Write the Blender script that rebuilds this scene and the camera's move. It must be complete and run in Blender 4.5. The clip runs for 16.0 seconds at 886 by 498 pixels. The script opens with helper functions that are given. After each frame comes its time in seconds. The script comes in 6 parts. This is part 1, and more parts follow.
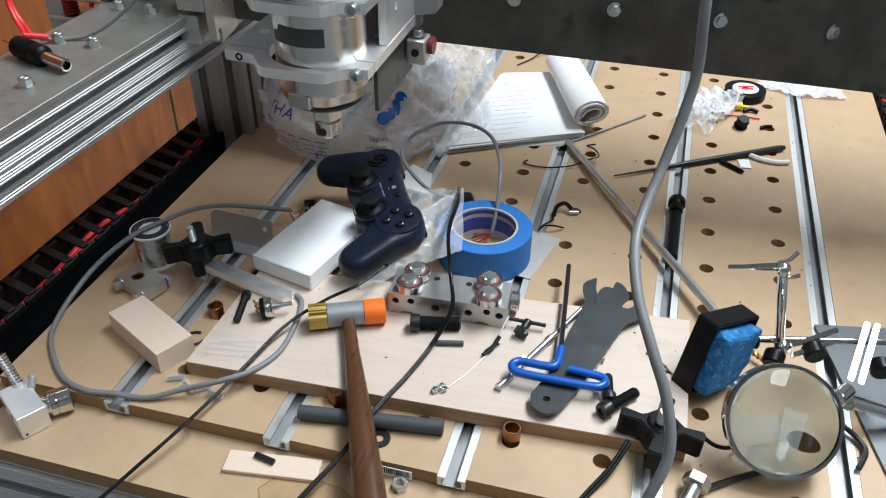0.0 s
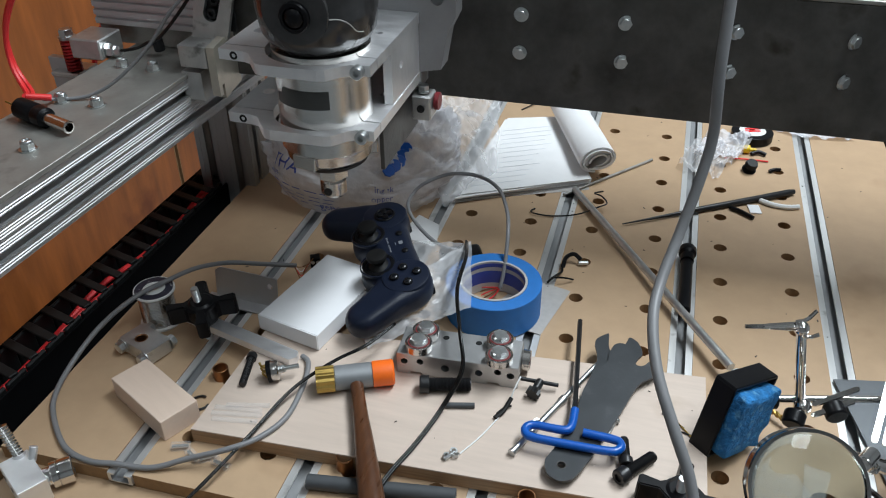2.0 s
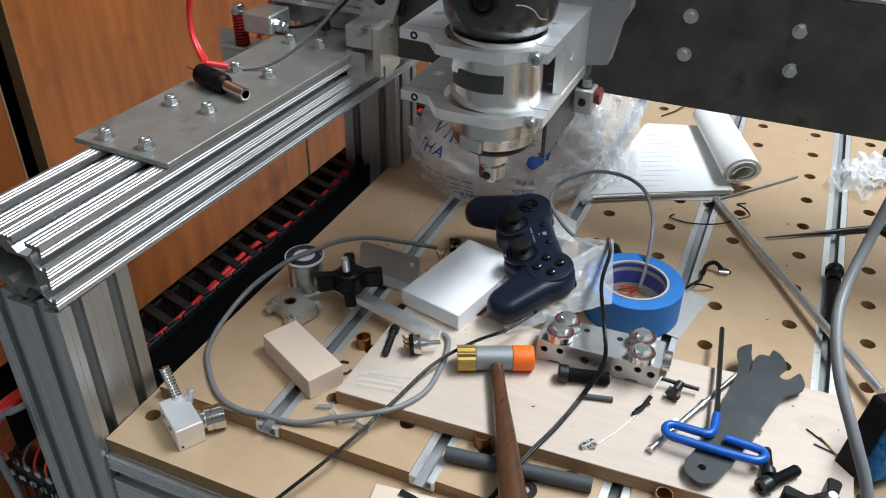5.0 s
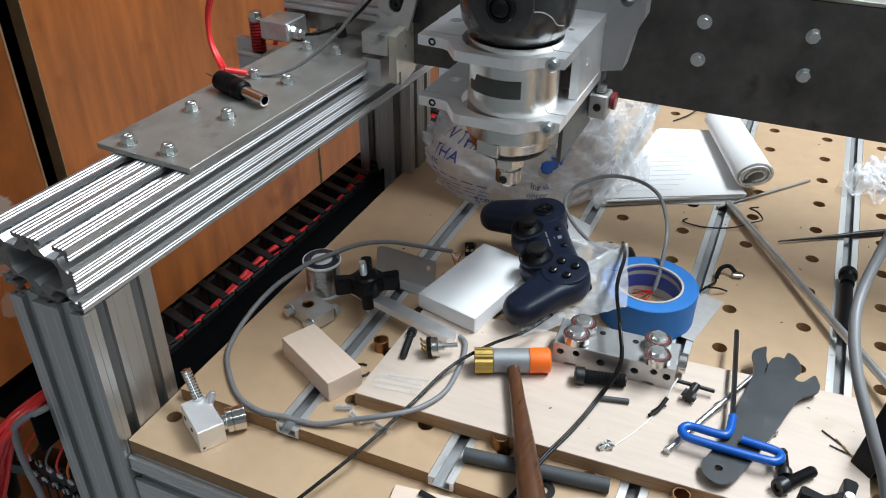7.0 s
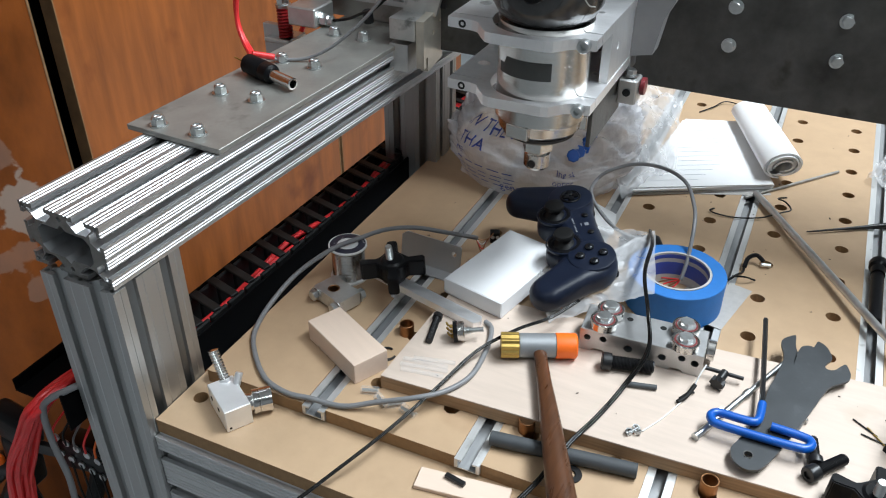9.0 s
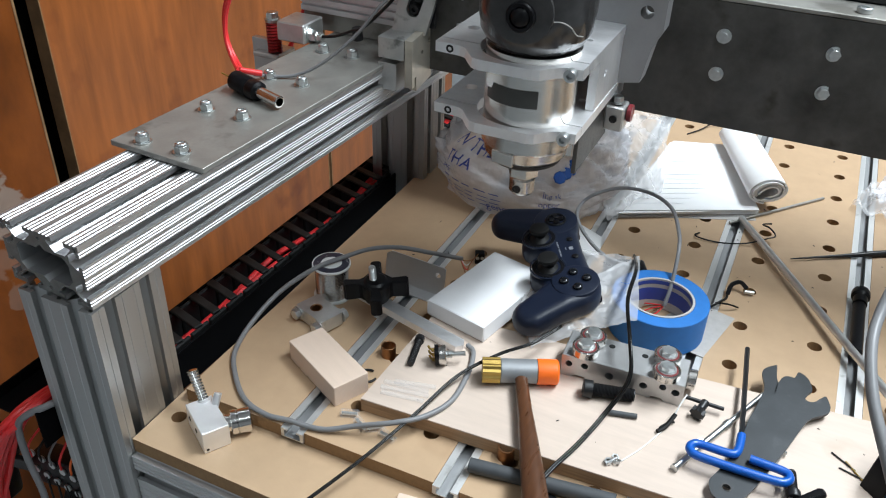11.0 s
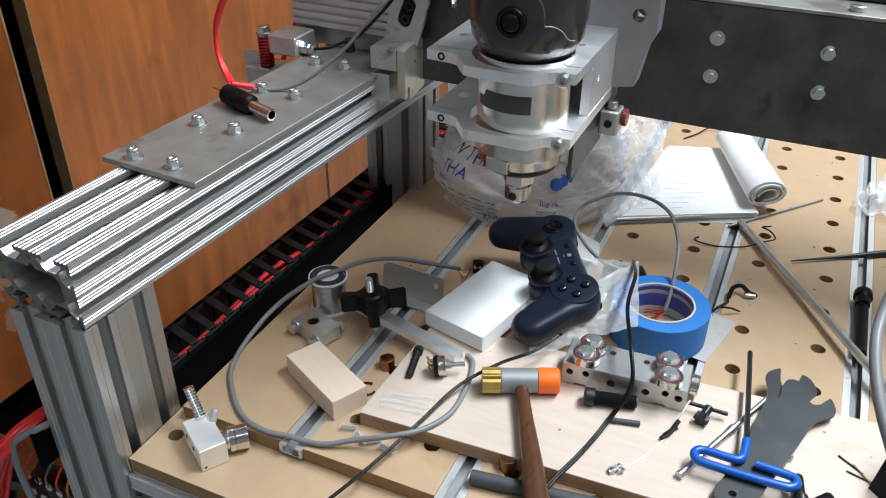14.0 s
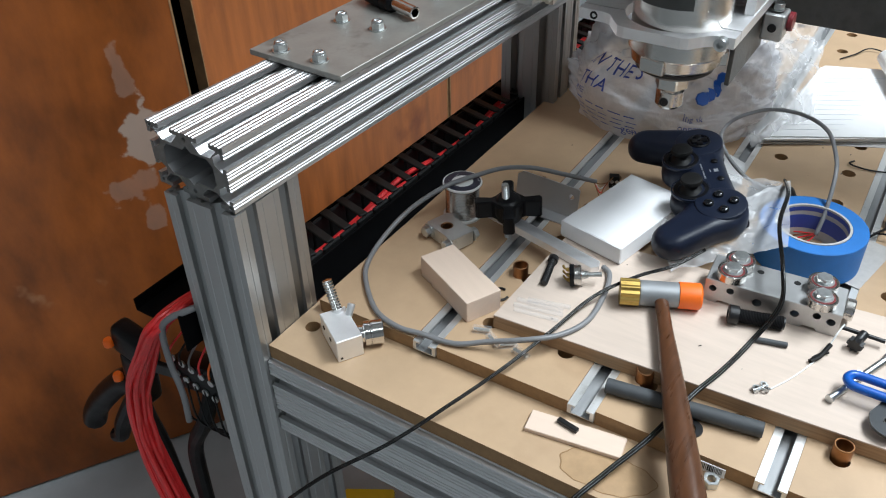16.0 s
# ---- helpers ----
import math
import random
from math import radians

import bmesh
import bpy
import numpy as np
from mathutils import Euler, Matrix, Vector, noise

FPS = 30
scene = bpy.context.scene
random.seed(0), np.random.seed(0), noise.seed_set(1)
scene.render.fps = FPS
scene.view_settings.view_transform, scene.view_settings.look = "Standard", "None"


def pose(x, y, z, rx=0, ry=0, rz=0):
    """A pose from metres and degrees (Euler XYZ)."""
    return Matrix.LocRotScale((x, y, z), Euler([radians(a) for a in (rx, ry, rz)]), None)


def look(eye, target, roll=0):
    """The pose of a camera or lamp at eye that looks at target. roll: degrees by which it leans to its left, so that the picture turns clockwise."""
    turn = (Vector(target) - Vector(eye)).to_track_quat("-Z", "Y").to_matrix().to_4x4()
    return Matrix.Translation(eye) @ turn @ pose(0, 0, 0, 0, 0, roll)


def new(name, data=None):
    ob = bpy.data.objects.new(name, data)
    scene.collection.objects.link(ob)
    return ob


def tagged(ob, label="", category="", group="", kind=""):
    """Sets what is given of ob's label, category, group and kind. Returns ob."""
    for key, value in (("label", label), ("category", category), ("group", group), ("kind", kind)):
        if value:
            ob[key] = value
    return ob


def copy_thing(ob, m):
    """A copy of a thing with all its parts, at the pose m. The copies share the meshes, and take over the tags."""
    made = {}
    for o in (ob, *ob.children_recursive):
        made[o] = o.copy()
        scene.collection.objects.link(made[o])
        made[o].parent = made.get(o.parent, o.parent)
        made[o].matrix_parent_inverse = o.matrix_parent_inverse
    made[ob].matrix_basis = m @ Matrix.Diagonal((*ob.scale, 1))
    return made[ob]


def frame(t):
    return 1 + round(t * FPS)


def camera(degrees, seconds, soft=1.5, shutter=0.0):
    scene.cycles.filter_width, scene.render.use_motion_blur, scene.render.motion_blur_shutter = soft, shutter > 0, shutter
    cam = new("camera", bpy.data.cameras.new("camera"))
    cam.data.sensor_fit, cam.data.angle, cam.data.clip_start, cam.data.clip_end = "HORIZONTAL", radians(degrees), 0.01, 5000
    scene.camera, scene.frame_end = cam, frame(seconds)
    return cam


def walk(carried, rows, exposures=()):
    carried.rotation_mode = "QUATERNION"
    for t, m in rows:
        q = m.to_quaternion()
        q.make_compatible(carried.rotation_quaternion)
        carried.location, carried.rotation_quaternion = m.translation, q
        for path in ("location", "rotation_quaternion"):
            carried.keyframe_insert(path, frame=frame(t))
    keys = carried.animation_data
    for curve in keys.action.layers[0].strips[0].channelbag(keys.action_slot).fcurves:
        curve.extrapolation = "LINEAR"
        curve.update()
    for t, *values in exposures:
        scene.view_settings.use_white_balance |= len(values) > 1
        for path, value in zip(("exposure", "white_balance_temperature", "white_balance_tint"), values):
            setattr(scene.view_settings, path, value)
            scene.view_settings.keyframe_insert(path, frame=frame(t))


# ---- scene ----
cam = camera(56.4, 16.0, soft=1.1)
PATH = [
    (0, (-0.058, -1.123, 0.675), (-0.489, 0.432, -0.506), 0.5),
    (0.5, (-0.05, -1.094, 0.686), (-0.485, 0.469, -0.484), -0.3),
    (1, (-0.064, -1.088, 0.693), (-0.507, 0.478, -0.469), -0.6),
    (1.5, (-0.067, -1.088, 0.696), (-0.508, 0.486, -0.457), -0.5),
    (2, (-0.073, -1.091, 0.694), (-0.523, 0.5, -0.431), -0.5),
    (2.5, (-0.082, -1.094, 0.688), (-0.537, 0.494, -0.438), -0.3),
    (3, (-0.099, -1.101, 0.681), (-0.59, 0.474, -0.449), 0.7),
    (3.5, (-0.127, -1.107, 0.681), (-0.688, 0.446, -0.448), 1.3),
    (4, (-0.13, -1.12, 0.681), (-0.773, 0.402, -0.445), 0.3),
    (6.3, (-0.138, -1.148, 0.688), (-0.791, 0.388, -0.415), 1.1),
    (6.5, (-0.134, -1.148, 0.687), (-0.791, 0.383, -0.42), 0.6),
    (7, (-0.14, -1.155, 0.688), (-0.812, 0.372, -0.416), 0.4),
    (7.5, (-0.144, -1.161, 0.678), (-0.838, 0.355, -0.426), 0.0),
    (8, (-0.15, -1.162, 0.676), (-0.853, 0.348, -0.431), -0.1),
    (8.5, (-0.15, -1.164, 0.67), (-0.845, 0.35, -0.437), 0.2),
    (9, (-0.148, -1.167, 0.672), (-0.856, 0.341, -0.435), 0.2),
    (9.2, (-0.156, -1.173, 0.676), (-0.857, 0.345, -0.422), 0.6),
    (11.5, (-0.147, -1.148, 0.69), (-0.837, 0.38, -0.4), 2.0),
    (12, (-0.147, -1.152, 0.692), (-0.856, 0.384, -0.376), 1.0),
    (12.5, (-0.144, -1.147, 0.69), (-0.844, 0.393, -0.378), 0.6),
    (13, (-0.141, -1.14, 0.684), (-0.838, 0.397, -0.388), 0.0),
    (13.5, (-0.146, -1.146, 0.684), (-0.842, 0.393, -0.387), 0.2),
    (14, (-0.146, -1.143, 0.68), (-0.843, 0.396, -0.39), 0.5),
    (14.5, (-0.144, -1.143, 0.682), (-0.837, 0.396, -0.39), 0.5),
    (15, (-0.132, -1.159, 0.662), (-0.837, 0.373, -0.413), 0.2),
    (15.5, (-0.168, -1.17, 0.645), (-0.93, 0.3, -0.477), 0.8),
    (15.6, (-0.173, -1.17, 0.645), (-0.963, 0.268, -0.5), 0.1),
    (16, (-0.179, -1.168, 0.64), (-1.055, 0.174, -0.556), -1.7),
]
SIZE = 0.68  # metres to a unit of the plan
walk(cam, [(t, look(Vector(eye) * SIZE, Vector(target) * SIZE, roll)) for t, eye, target, roll in PATH],
     exposures=[(0.0, -0.52), (0.6, -0.80), (2.0, -0.87), (3.0, -0.80), (4.0, -0.52), (6.5, -0.50), (7.5, -0.34), (12.5, -0.29), (15.0, -0.28), (16.0, -0.34)])

# ---- light ----
world = bpy.data.worlds.new("room_light")
scene.world = world
world.use_nodes = True
world.node_tree.nodes["Background"].inputs[0].default_value = (1.0, 0.96, 0.9, 1)
world.node_tree.nodes["Background"].inputs[1].default_value = 0.03


def ceiling_lamp(name, eye, target, sx, sy, power, color):
    d = bpy.data.lights.new(name, "AREA")
    d.shape, d.size, d.size_y, d.energy, d.color = "RECTANGLE", sx, sy, power, color
    o = new(name, d)
    o.matrix_world = look(Vector(eye) * SIZE, Vector(target) * SIZE)
    return o


LAMP = (0.842, 0.935, 1.0)
ceiling_lamp("unseen_tube_lamp", (0.75, 0.55, 2.55), (0.75, 0.54, 0), 0.4, 1.2, 84, LAMP)
ceiling_lamp("unseen_tube_lamp", (0.8, -0.85, 2.55), (0.8, -0.84, 0), 0.4, 1.2, 23, LAMP)
# weak fill lamp, added to lift the cupboard doors and the leg fronts
ceiling_lamp("unseen_tube_lamp", (-1.0, -2.2, 2.55), (-1.0, -2.1, 0), 0.3, 1.2, 4, LAMP)

# ---- materials ----


def mat(name, color, rough=0.5, metal=0.0, vary=0.12, scale=40.0, bump=0.05, bscale=250.0, stain=None, stain_at=0.6, stain_scale=6.0, stretch=(1, 1, 1), trans=0.0, ior=1.45, alpha=1.0, coat=0.0, spec=0.5, rvary=0.1):
    m = bpy.data.materials.new(name)
    m.use_nodes = True
    nt = m.node_tree
    b = nt.nodes["Principled BSDF"]
    L = nt.links.new

    def node(kind, **kw):
        n = nt.nodes.new(kind)
        for k, v in kw.items():
            n.inputs[k].default_value = v
        return n
    tc = node("ShaderNodeTexCoord")
    mp = node("ShaderNodeMapping")
    mp.inputs["Scale"].default_value = stretch
    L(tc.outputs["Object"], mp.inputs["Vector"])
    n1 = node("ShaderNodeTexNoise", Scale=scale, Detail=6.0, Roughness=0.6)
    L(mp.outputs[0], n1.inputs["Vector"])
    r = node("ShaderNodeMapRange")
    r.inputs["From Min"].default_value, r.inputs["From Max"].default_value = 0.25, 0.75
    r.inputs["To Min"].default_value, r.inputs["To Max"].default_value = 1 - vary, 1 + vary
    L(n1.outputs[0], r.inputs["Value"])
    mul = nt.nodes.new("ShaderNodeVectorMath")
    mul.operation = "SCALE"
    mul.inputs[0].default_value = color[:3]
    L(r.outputs[0], mul.inputs["Scale"])
    out = mul.outputs[0]
    if stain is not None:
        n2 = node("ShaderNodeTexNoise", Scale=stain_scale, Detail=4.0, Roughness=0.55)
        L(tc.outputs["Object"], n2.inputs["Vector"])
        rr = node("ShaderNodeMapRange")
        rr.inputs["From Min"].default_value, rr.inputs["From Max"].default_value = stain_at, stain_at + 0.12
        L(n2.outputs[0], rr.inputs["Value"])
        mx = nt.nodes.new("ShaderNodeMix")
        mx.data_type = "RGBA"
        L(rr.outputs[0], mx.inputs["Factor"])
        L(out, mx.inputs["A"])
        mx.inputs["B"].default_value = (*stain[:3], 1)
        out = mx.outputs["Result"]
    L(out, b.inputs["Base Color"])
    b.inputs["Metallic"].default_value = metal
    b.inputs["Specular IOR Level"].default_value = spec
    rg = node("ShaderNodeMapRange")
    rg.inputs["To Min"].default_value, rg.inputs["To Max"].default_value = max(0.02, rough - rvary), min(1, rough + rvary)
    n4 = node("ShaderNodeTexNoise", Scale=scale * 0.5, Detail=3.0)
    L(mp.outputs[0], n4.inputs["Vector"])
    L(n4.outputs[0], rg.inputs["Value"])
    L(rg.outputs[0], b.inputs["Roughness"])
    if bump:
        n3 = node("ShaderNodeTexNoise", Scale=bscale, Detail=4.0)
        L(mp.outputs[0], n3.inputs["Vector"])
        bp = node("ShaderNodeBump", Strength=bump, Distance=0.002)
        L(n3.outputs[0], bp.inputs["Height"])
        L(bp.outputs[0], b.inputs["Normal"])
    if trans:
        b.inputs["Transmission Weight"].default_value = trans
        b.inputs["IOR"].default_value = ior
    if alpha < 1:
        b.inputs["Alpha"].default_value = alpha
    if coat:
        b.inputs["Coat Weight"].default_value = coat
    return m


MDF = mat("mdf", (0.475, 0.325, 0.20), 0.50, vary=0.07, scale=26, bump=0.03, stain=(0.40, 0.262, 0.155), stain_at=0.60, stain_scale=6)
MDF_EDGE = mat("mdf_edge", (0.30, 0.175, 0.08), 0.8, vary=0.15, scale=150, bump=0.1)
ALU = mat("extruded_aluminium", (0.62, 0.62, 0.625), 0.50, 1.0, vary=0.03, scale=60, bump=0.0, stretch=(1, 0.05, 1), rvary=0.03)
# the same metal for the legs, its tone lowered for their shade
ALU_LEG = mat("shaded_upright_aluminium", (0.50, 0.50, 0.495), 0.48, 1.0, vary=0.03, scale=60, bump=0.0, stretch=(1, 1, 0.05), rvary=0.03)
# sawn ends, with the shade on them put into the dark tone
CUT = mat("shaded_sawn_aluminium", (0.26, 0.26, 0.25), 0.5, 1.0, vary=0.2, scale=120, bump=0.2)
MILLED = mat("milled_aluminium", (0.90, 0.90, 0.91), 0.48, 1.0, vary=0.05, scale=60, bump=0.02, stretch=(1, 3, 1))
TURNED = mat("turned_steel", (0.62, 0.60, 0.57), 0.22, 1.0, vary=0.08, scale=60, bump=0.03, stretch=(1, 1, 12))
STEEL = mat("mill_scale_steel", (0.085, 0.083, 0.078), 0.5, 0.55, vary=0.5, scale=16, bump=0.14, stain=(0.045, 0.04, 0.034), stain_at=0.60, stain_scale=16)
PLATE = mat("bare_steel_plate", (0.33, 0.32, 0.295), 0.45, 0.6, vary=0.22, scale=18, bump=0.05, stain=(0.19, 0.18, 0.16), stain_at=0.56, stain_scale=14)
ZINC = mat("zinc_plating", (0.62, 0.64, 0.64), 0.34, 1.0, vary=0.1, scale=200, bump=0.05)
CHROME = mat("chrome", (0.75, 0.74, 0.72), 0.12, 1.0, vary=0.03, scale=50, bump=0.0, rvary=0.05)
TRACK = mat("track_aluminium", (0.74, 0.74, 0.73), 0.5, 0.85, vary=0.15, scale=40, bump=0.03, stretch=(1, 0.1, 1), stain=(0.45, 0.44, 0.42), stain_at=0.63, stain_scale=30)
CLEAR = mat("clear_plastic", (0.8, 0.8, 0.8), 0.12, vary=0.05, scale=40, bump=0.1, alpha=0.13)
BLACK = mat("black_plastic", (0.005, 0.005, 0.006), 0.36, spec=0.18, vary=0.2, scale=80, bump=0.06, bscale=500)
BLACK_OX = mat("black_oxide_steel", (0.014, 0.014, 0.015), 0.36, 0.0, spec=0.4, vary=0.25, scale=90, bump=0.06)
NAVY = mat("navy_plastic", (0.007, 0.011, 0.024), 0.38, spec=0.3, vary=0.1, scale=80, bump=0.03, bscale=900)
RUBBER = mat("black_rubber", (0.006, 0.006, 0.006), 0.5, spec=0.25, vary=0.2, scale=80, bump=0.08)
GREY_CABLE = mat("grey_cable_sheath", (0.20, 0.20, 0.205), 0.45, vary=0.08, scale=60, bump=0.02)
RED = mat("red_silicone_wire", (0.78, 0.034, 0.036), 0.42, vary=0.12, scale=60, bump=0.02)
BLUE = mat("blue_masking_tape", (0.014, 0.15, 0.46), 0.6, vary=0.1, scale=60, bump=0.1, bscale=600)
BLUE_DIP = mat("blue_dipped_vinyl", (0.003, 0.09, 0.42), 0.32, vary=0.05, scale=60, bump=0.02)
CARD = mat("grey_cardboard", (0.42, 0.40, 0.38), 0.8, vary=0.1, scale=80, bump=0.05)
PLY = mat("birch_plywood", (0.575, 0.468, 0.392), 0.5, vary=0.08, scale=12, bump=0.03, stretch=(1, 9, 9), stain=(0.49, 0.385, 0.305), stain_at=0.60, stain_scale=9)
PLY_EDGE = mat("plywood_edge", (0.36, 0.22, 0.12), 0.75, vary=0.35, scale=40, bump=0.15, stretch=(0.3, 0.3, 8))
PINE = mat("pale_wood", (0.72, 0.56, 0.45), 0.6, vary=0.035, scale=20, bump=0.05, stretch=(1, 8, 8))
WALNUT = mat("dark_wood_handle", (0.085, 0.033, 0.014), 0.3, vary=0.4, scale=30, bump=0.05, stretch=(6, 0.6, 6))
DOOR = mat("varnished_wood_panel", (0.34, 0.098, 0.02), 0.33, vary=0.42, scale=11, bump=0.03, bscale=60, stretch=(2.2, 2.2, 0.30), stain=(0.19, 0.046, 0.009), stain_at=0.54, stain_scale=4.5)
FLOOR = mat("grey_floor", (0.38, 0.40, 0.41), 0.6, vary=0.1, scale=8, bump=0.03)
CEIL = mat("ceiling_paint", (0.55, 0.55, 0.545), 0.8, vary=0.03, scale=6, bump=0.02)
WALLP = mat("room_wall_paint", (0.28, 0.28, 0.28), 0.8, vary=0.04, scale=6, bump=0.03)
PAPER = mat("white_paper", (0.82, 0.82, 0.82), 0.8, vary=0.03, scale=30, bump=0.04, bscale=60)
WHITE_CARD = mat("white_carton", (0.78, 0.78, 0.79), 0.75, spec=0.2, vary=0.03, scale=20, bump=0.03)
BRASS = mat("brass", (0.48, 0.33, 0.10), 0.46, 1.0, vary=0.15, scale=80, bump=0.05)
COPPER = mat("worn_bronze", (0.34, 0.17, 0.08), 0.4, 1.0, vary=0.2, scale=80, bump=0.05)
ORANGE = mat("orange_plastic", (0.95, 0.16, 0.012), 0.45, vary=0.05, scale=60, bump=0.02)
GREY_PAINT = mat("grey_hammer_head", (0.28, 0.29, 0.30), 0.45, 0.4, vary=0.1, scale=60, bump=0.04)
SPONGE = mat("blue_sponge", (0.02, 0.17, 0.42), 0.95, vary=0.5, scale=120, bump=1.0, bscale=260, stain=(0.10, 0.30, 0.52), stain_at=0.56, stain_scale=110)
GLASS = mat("glass", (0.86, 0.89, 0.86), 0.02, trans=1.0, vary=0.0, bump=0.0, rvary=0.0)
FILM = mat("clear_plastic_film", (0.85, 0.85, 0.86), 0.18, vary=0.05, scale=40, bump=0.6, bscale=55, alpha=0.33)
BAG = mat("thin_white_bag_film", (0.80, 0.80, 0.84), 0.24, vary=0.14, scale=25, bump=1.0, bscale=110, alpha=0.62)
INK = mat("blue_print", (0.03, 0.06, 0.30), 0.5, vary=0.1, scale=60, bump=0)
# near-black that stands in for the shade inside hollows
DARK = mat("cavity_shade", (0.006, 0.006, 0.006), 0.9, vary=0.1, scale=60, bump=0)
TIN = mat("solder_wire", (0.70, 0.68, 0.65), 0.22, 1.0, vary=0.12, scale=90, bump=0.08, bscale=900, stretch=(0.05, 0.05, 1))
WHITE = mat("white_plastic", (0.78, 0.78, 0.77), 0.4, vary=0.03, scale=60, bump=0.02)
YELLOW = mat("yellow_plastic", (0.80, 0.55, 0.01), 0.4, vary=0.05, scale=60, bump=0.02)
HEAT = mat("grey_rubber_hose", (0.055, 0.06, 0.065), 0.6, vary=0.12, scale=60, bump=0.08)
PHENOL = mat("spindle_plastic", (0.035, 0.034, 0.034), 0.16, spec=0.5, vary=0.35, scale=50, bump=0.03)
TRAY = mat("black_painted_steel", (0.004, 0.004, 0.0045), 0.6, spec=0.03, vary=0.3, scale=20, bump=0.04)

# ---- mesh helpers ----


def thing(name, label, category, at=(0, 0, 0), rz=0.0, group="", rx=0.0, ry=0.0):
    o = new(name)
    o.empty_display_size = 0.02
    o.matrix_world = Matrix.Scale(SIZE, 4) @ pose(*at, rx, ry, rz)
    return tagged(o, label, category, group)


def part(name, bm, material, parent=None, label="", smooth=True, loc=None, soft=False):
    me = bpy.data.meshes.new(name)
    bm.normal_update()
    bm.to_mesh(me)
    bm.free()
    me.materials.append(material)
    if smooth:
        me.polygons.foreach_set("use_smooth", [True] * len(me.polygons))
        if not soft:
            me.set_sharp_from_angle(angle=radians(35))
    o = new(name, me)
    if parent is not None:
        o.parent = parent
    else:
        o.matrix_world = Matrix.Scale(SIZE, 4)
    if loc is not None:
        o.matrix_basis = loc
    if label:
        o["label"] = label
    return o


def edged(o, material):
    """Gives the cut edges of a board a material of their own."""
    o.data.materials.append(material)
    for p in o.data.polygons:
        if abs(p.normal.z) < 0.5:
            p.material_index = 1
    return o


def box(bm, sx, sy, sz, m=None, bev=0.0, seg=1):
    g = bmesh.ops.create_cube(bm, size=1, matrix=(m or Matrix()) @ Matrix.Diagonal((sx, sy, sz, 1)))
    if bev:
        es = list({e for v in g["verts"] for e in v.link_edges})
        bmesh.ops.bevel(bm, geom=es, offset=bev, segments=seg, affect="EDGES", profile=0.5)
    return bm


def slab(x0, x1, y0, y1, z0, z1, bev=0.0):
    return box(bmesh.new(), x1 - x0, y1 - y0, z1 - z0, pose((x0 + x1) / 2, (y0 + y1) / 2, (z0 + z1) / 2), bev)


def lathe(bm, prof, m=None, seg=28):
    """A turned form about z from (radius, height) pairs."""
    m = m or Matrix()
    rings = []
    for r, z in prof:
        if r < 1e-6:
            rings.append([bm.verts.new(m @ Vector((0, 0, z)))])
        else:
            rings.append([bm.verts.new(m @ Vector((r * math.cos(2 * math.pi * i / seg), r * math.sin(2 * math.pi * i / seg), z))) for i in range(seg)])
    for a, b in zip(rings, rings[1:]):
        for i in range(seg):
            j = (i + 1) % seg
            if len(a) == 1 and len(b) == 1:
                continue
            if len(a) == 1:
                bm.faces.new((a[0], b[j], b[i]))
            elif len(b) == 1:
                bm.faces.new((a[i], a[j], b[0]))
            else:
                bm.faces.new((a[i], a[j], b[j], b[i]))
    return bm


def rod(bm, r, h, m=None, seg=20, bev=None):
    b = min(r, h) * 0.12 if bev is None else bev
    return lathe(bm, [(0, 0), (r - b, 0), (r, b), (r, h - b), (r - b, h), (0, h)], m, seg)


def ring(bm, r0, r1, h, m=None, seg=32, bev=0.0006):
    return lathe(bm, [(r0, bev), (r0 + bev, 0), (r1 - bev, 0), (r1, bev), (r1, h - bev), (r1 - bev, h), (r0 + bev, h), (r0, h - bev), (r0, bev)], m, seg)


def spline(pts, n=8):
    P = [Vector(p) for p in pts]
    P = [P[0] * 2 - P[1]] + P + [P[-1] * 2 - P[-2]]
    out = []
    for a, b, c, d in zip(P, P[1:], P[2:], P[3:]):
        for k in range(n):
            t = k / n
            out.append(0.5 * (2 * b + (c - a) * t + (2 * a - 5 * b + 4 * c - d) * t * t + (3 * b - a - 3 * c + d) * t ** 3))
    out.append(P[-2])
    return out


def tube(bm, pts, r, n=8, seg=8, raw=False, r_end=None):
    """A round cable along a smooth line through pts."""
    Q = [Vector(p) for p in pts] if raw else spline(pts, n)
    up = Vector((0.3, 0.2, 1))
    rings = []
    for i, p in enumerate(Q):
        t = (Q[min(i + 1, len(Q) - 1)] - Q[max(i - 1, 0)]).normalized()
        a = up - t * up.dot(t)
        if a.length < 1e-4:
            a = Vector((1, 0, 0)) - t * t.x
        a.normalize()
        up = a
        b = t.cross(a)
        rr = r if r_end is None else r + (r_end - r) * i / (len(Q) - 1)
        rings.append([bm.verts.new(p + a * (rr * math.cos(2 * math.pi * k / seg)) + b * (rr * math.sin(2 * math.pi * k / seg))) for k in range(seg)])
    for A, B in zip(rings, rings[1:]):
        for k in range(seg):
            bm.faces.new((A[k], A[(k + 1) % seg], B[(k + 1) % seg], B[k]))
    bm.faces.new(rings[0][::-1])
    bm.faces.new(rings[-1])
    return bm


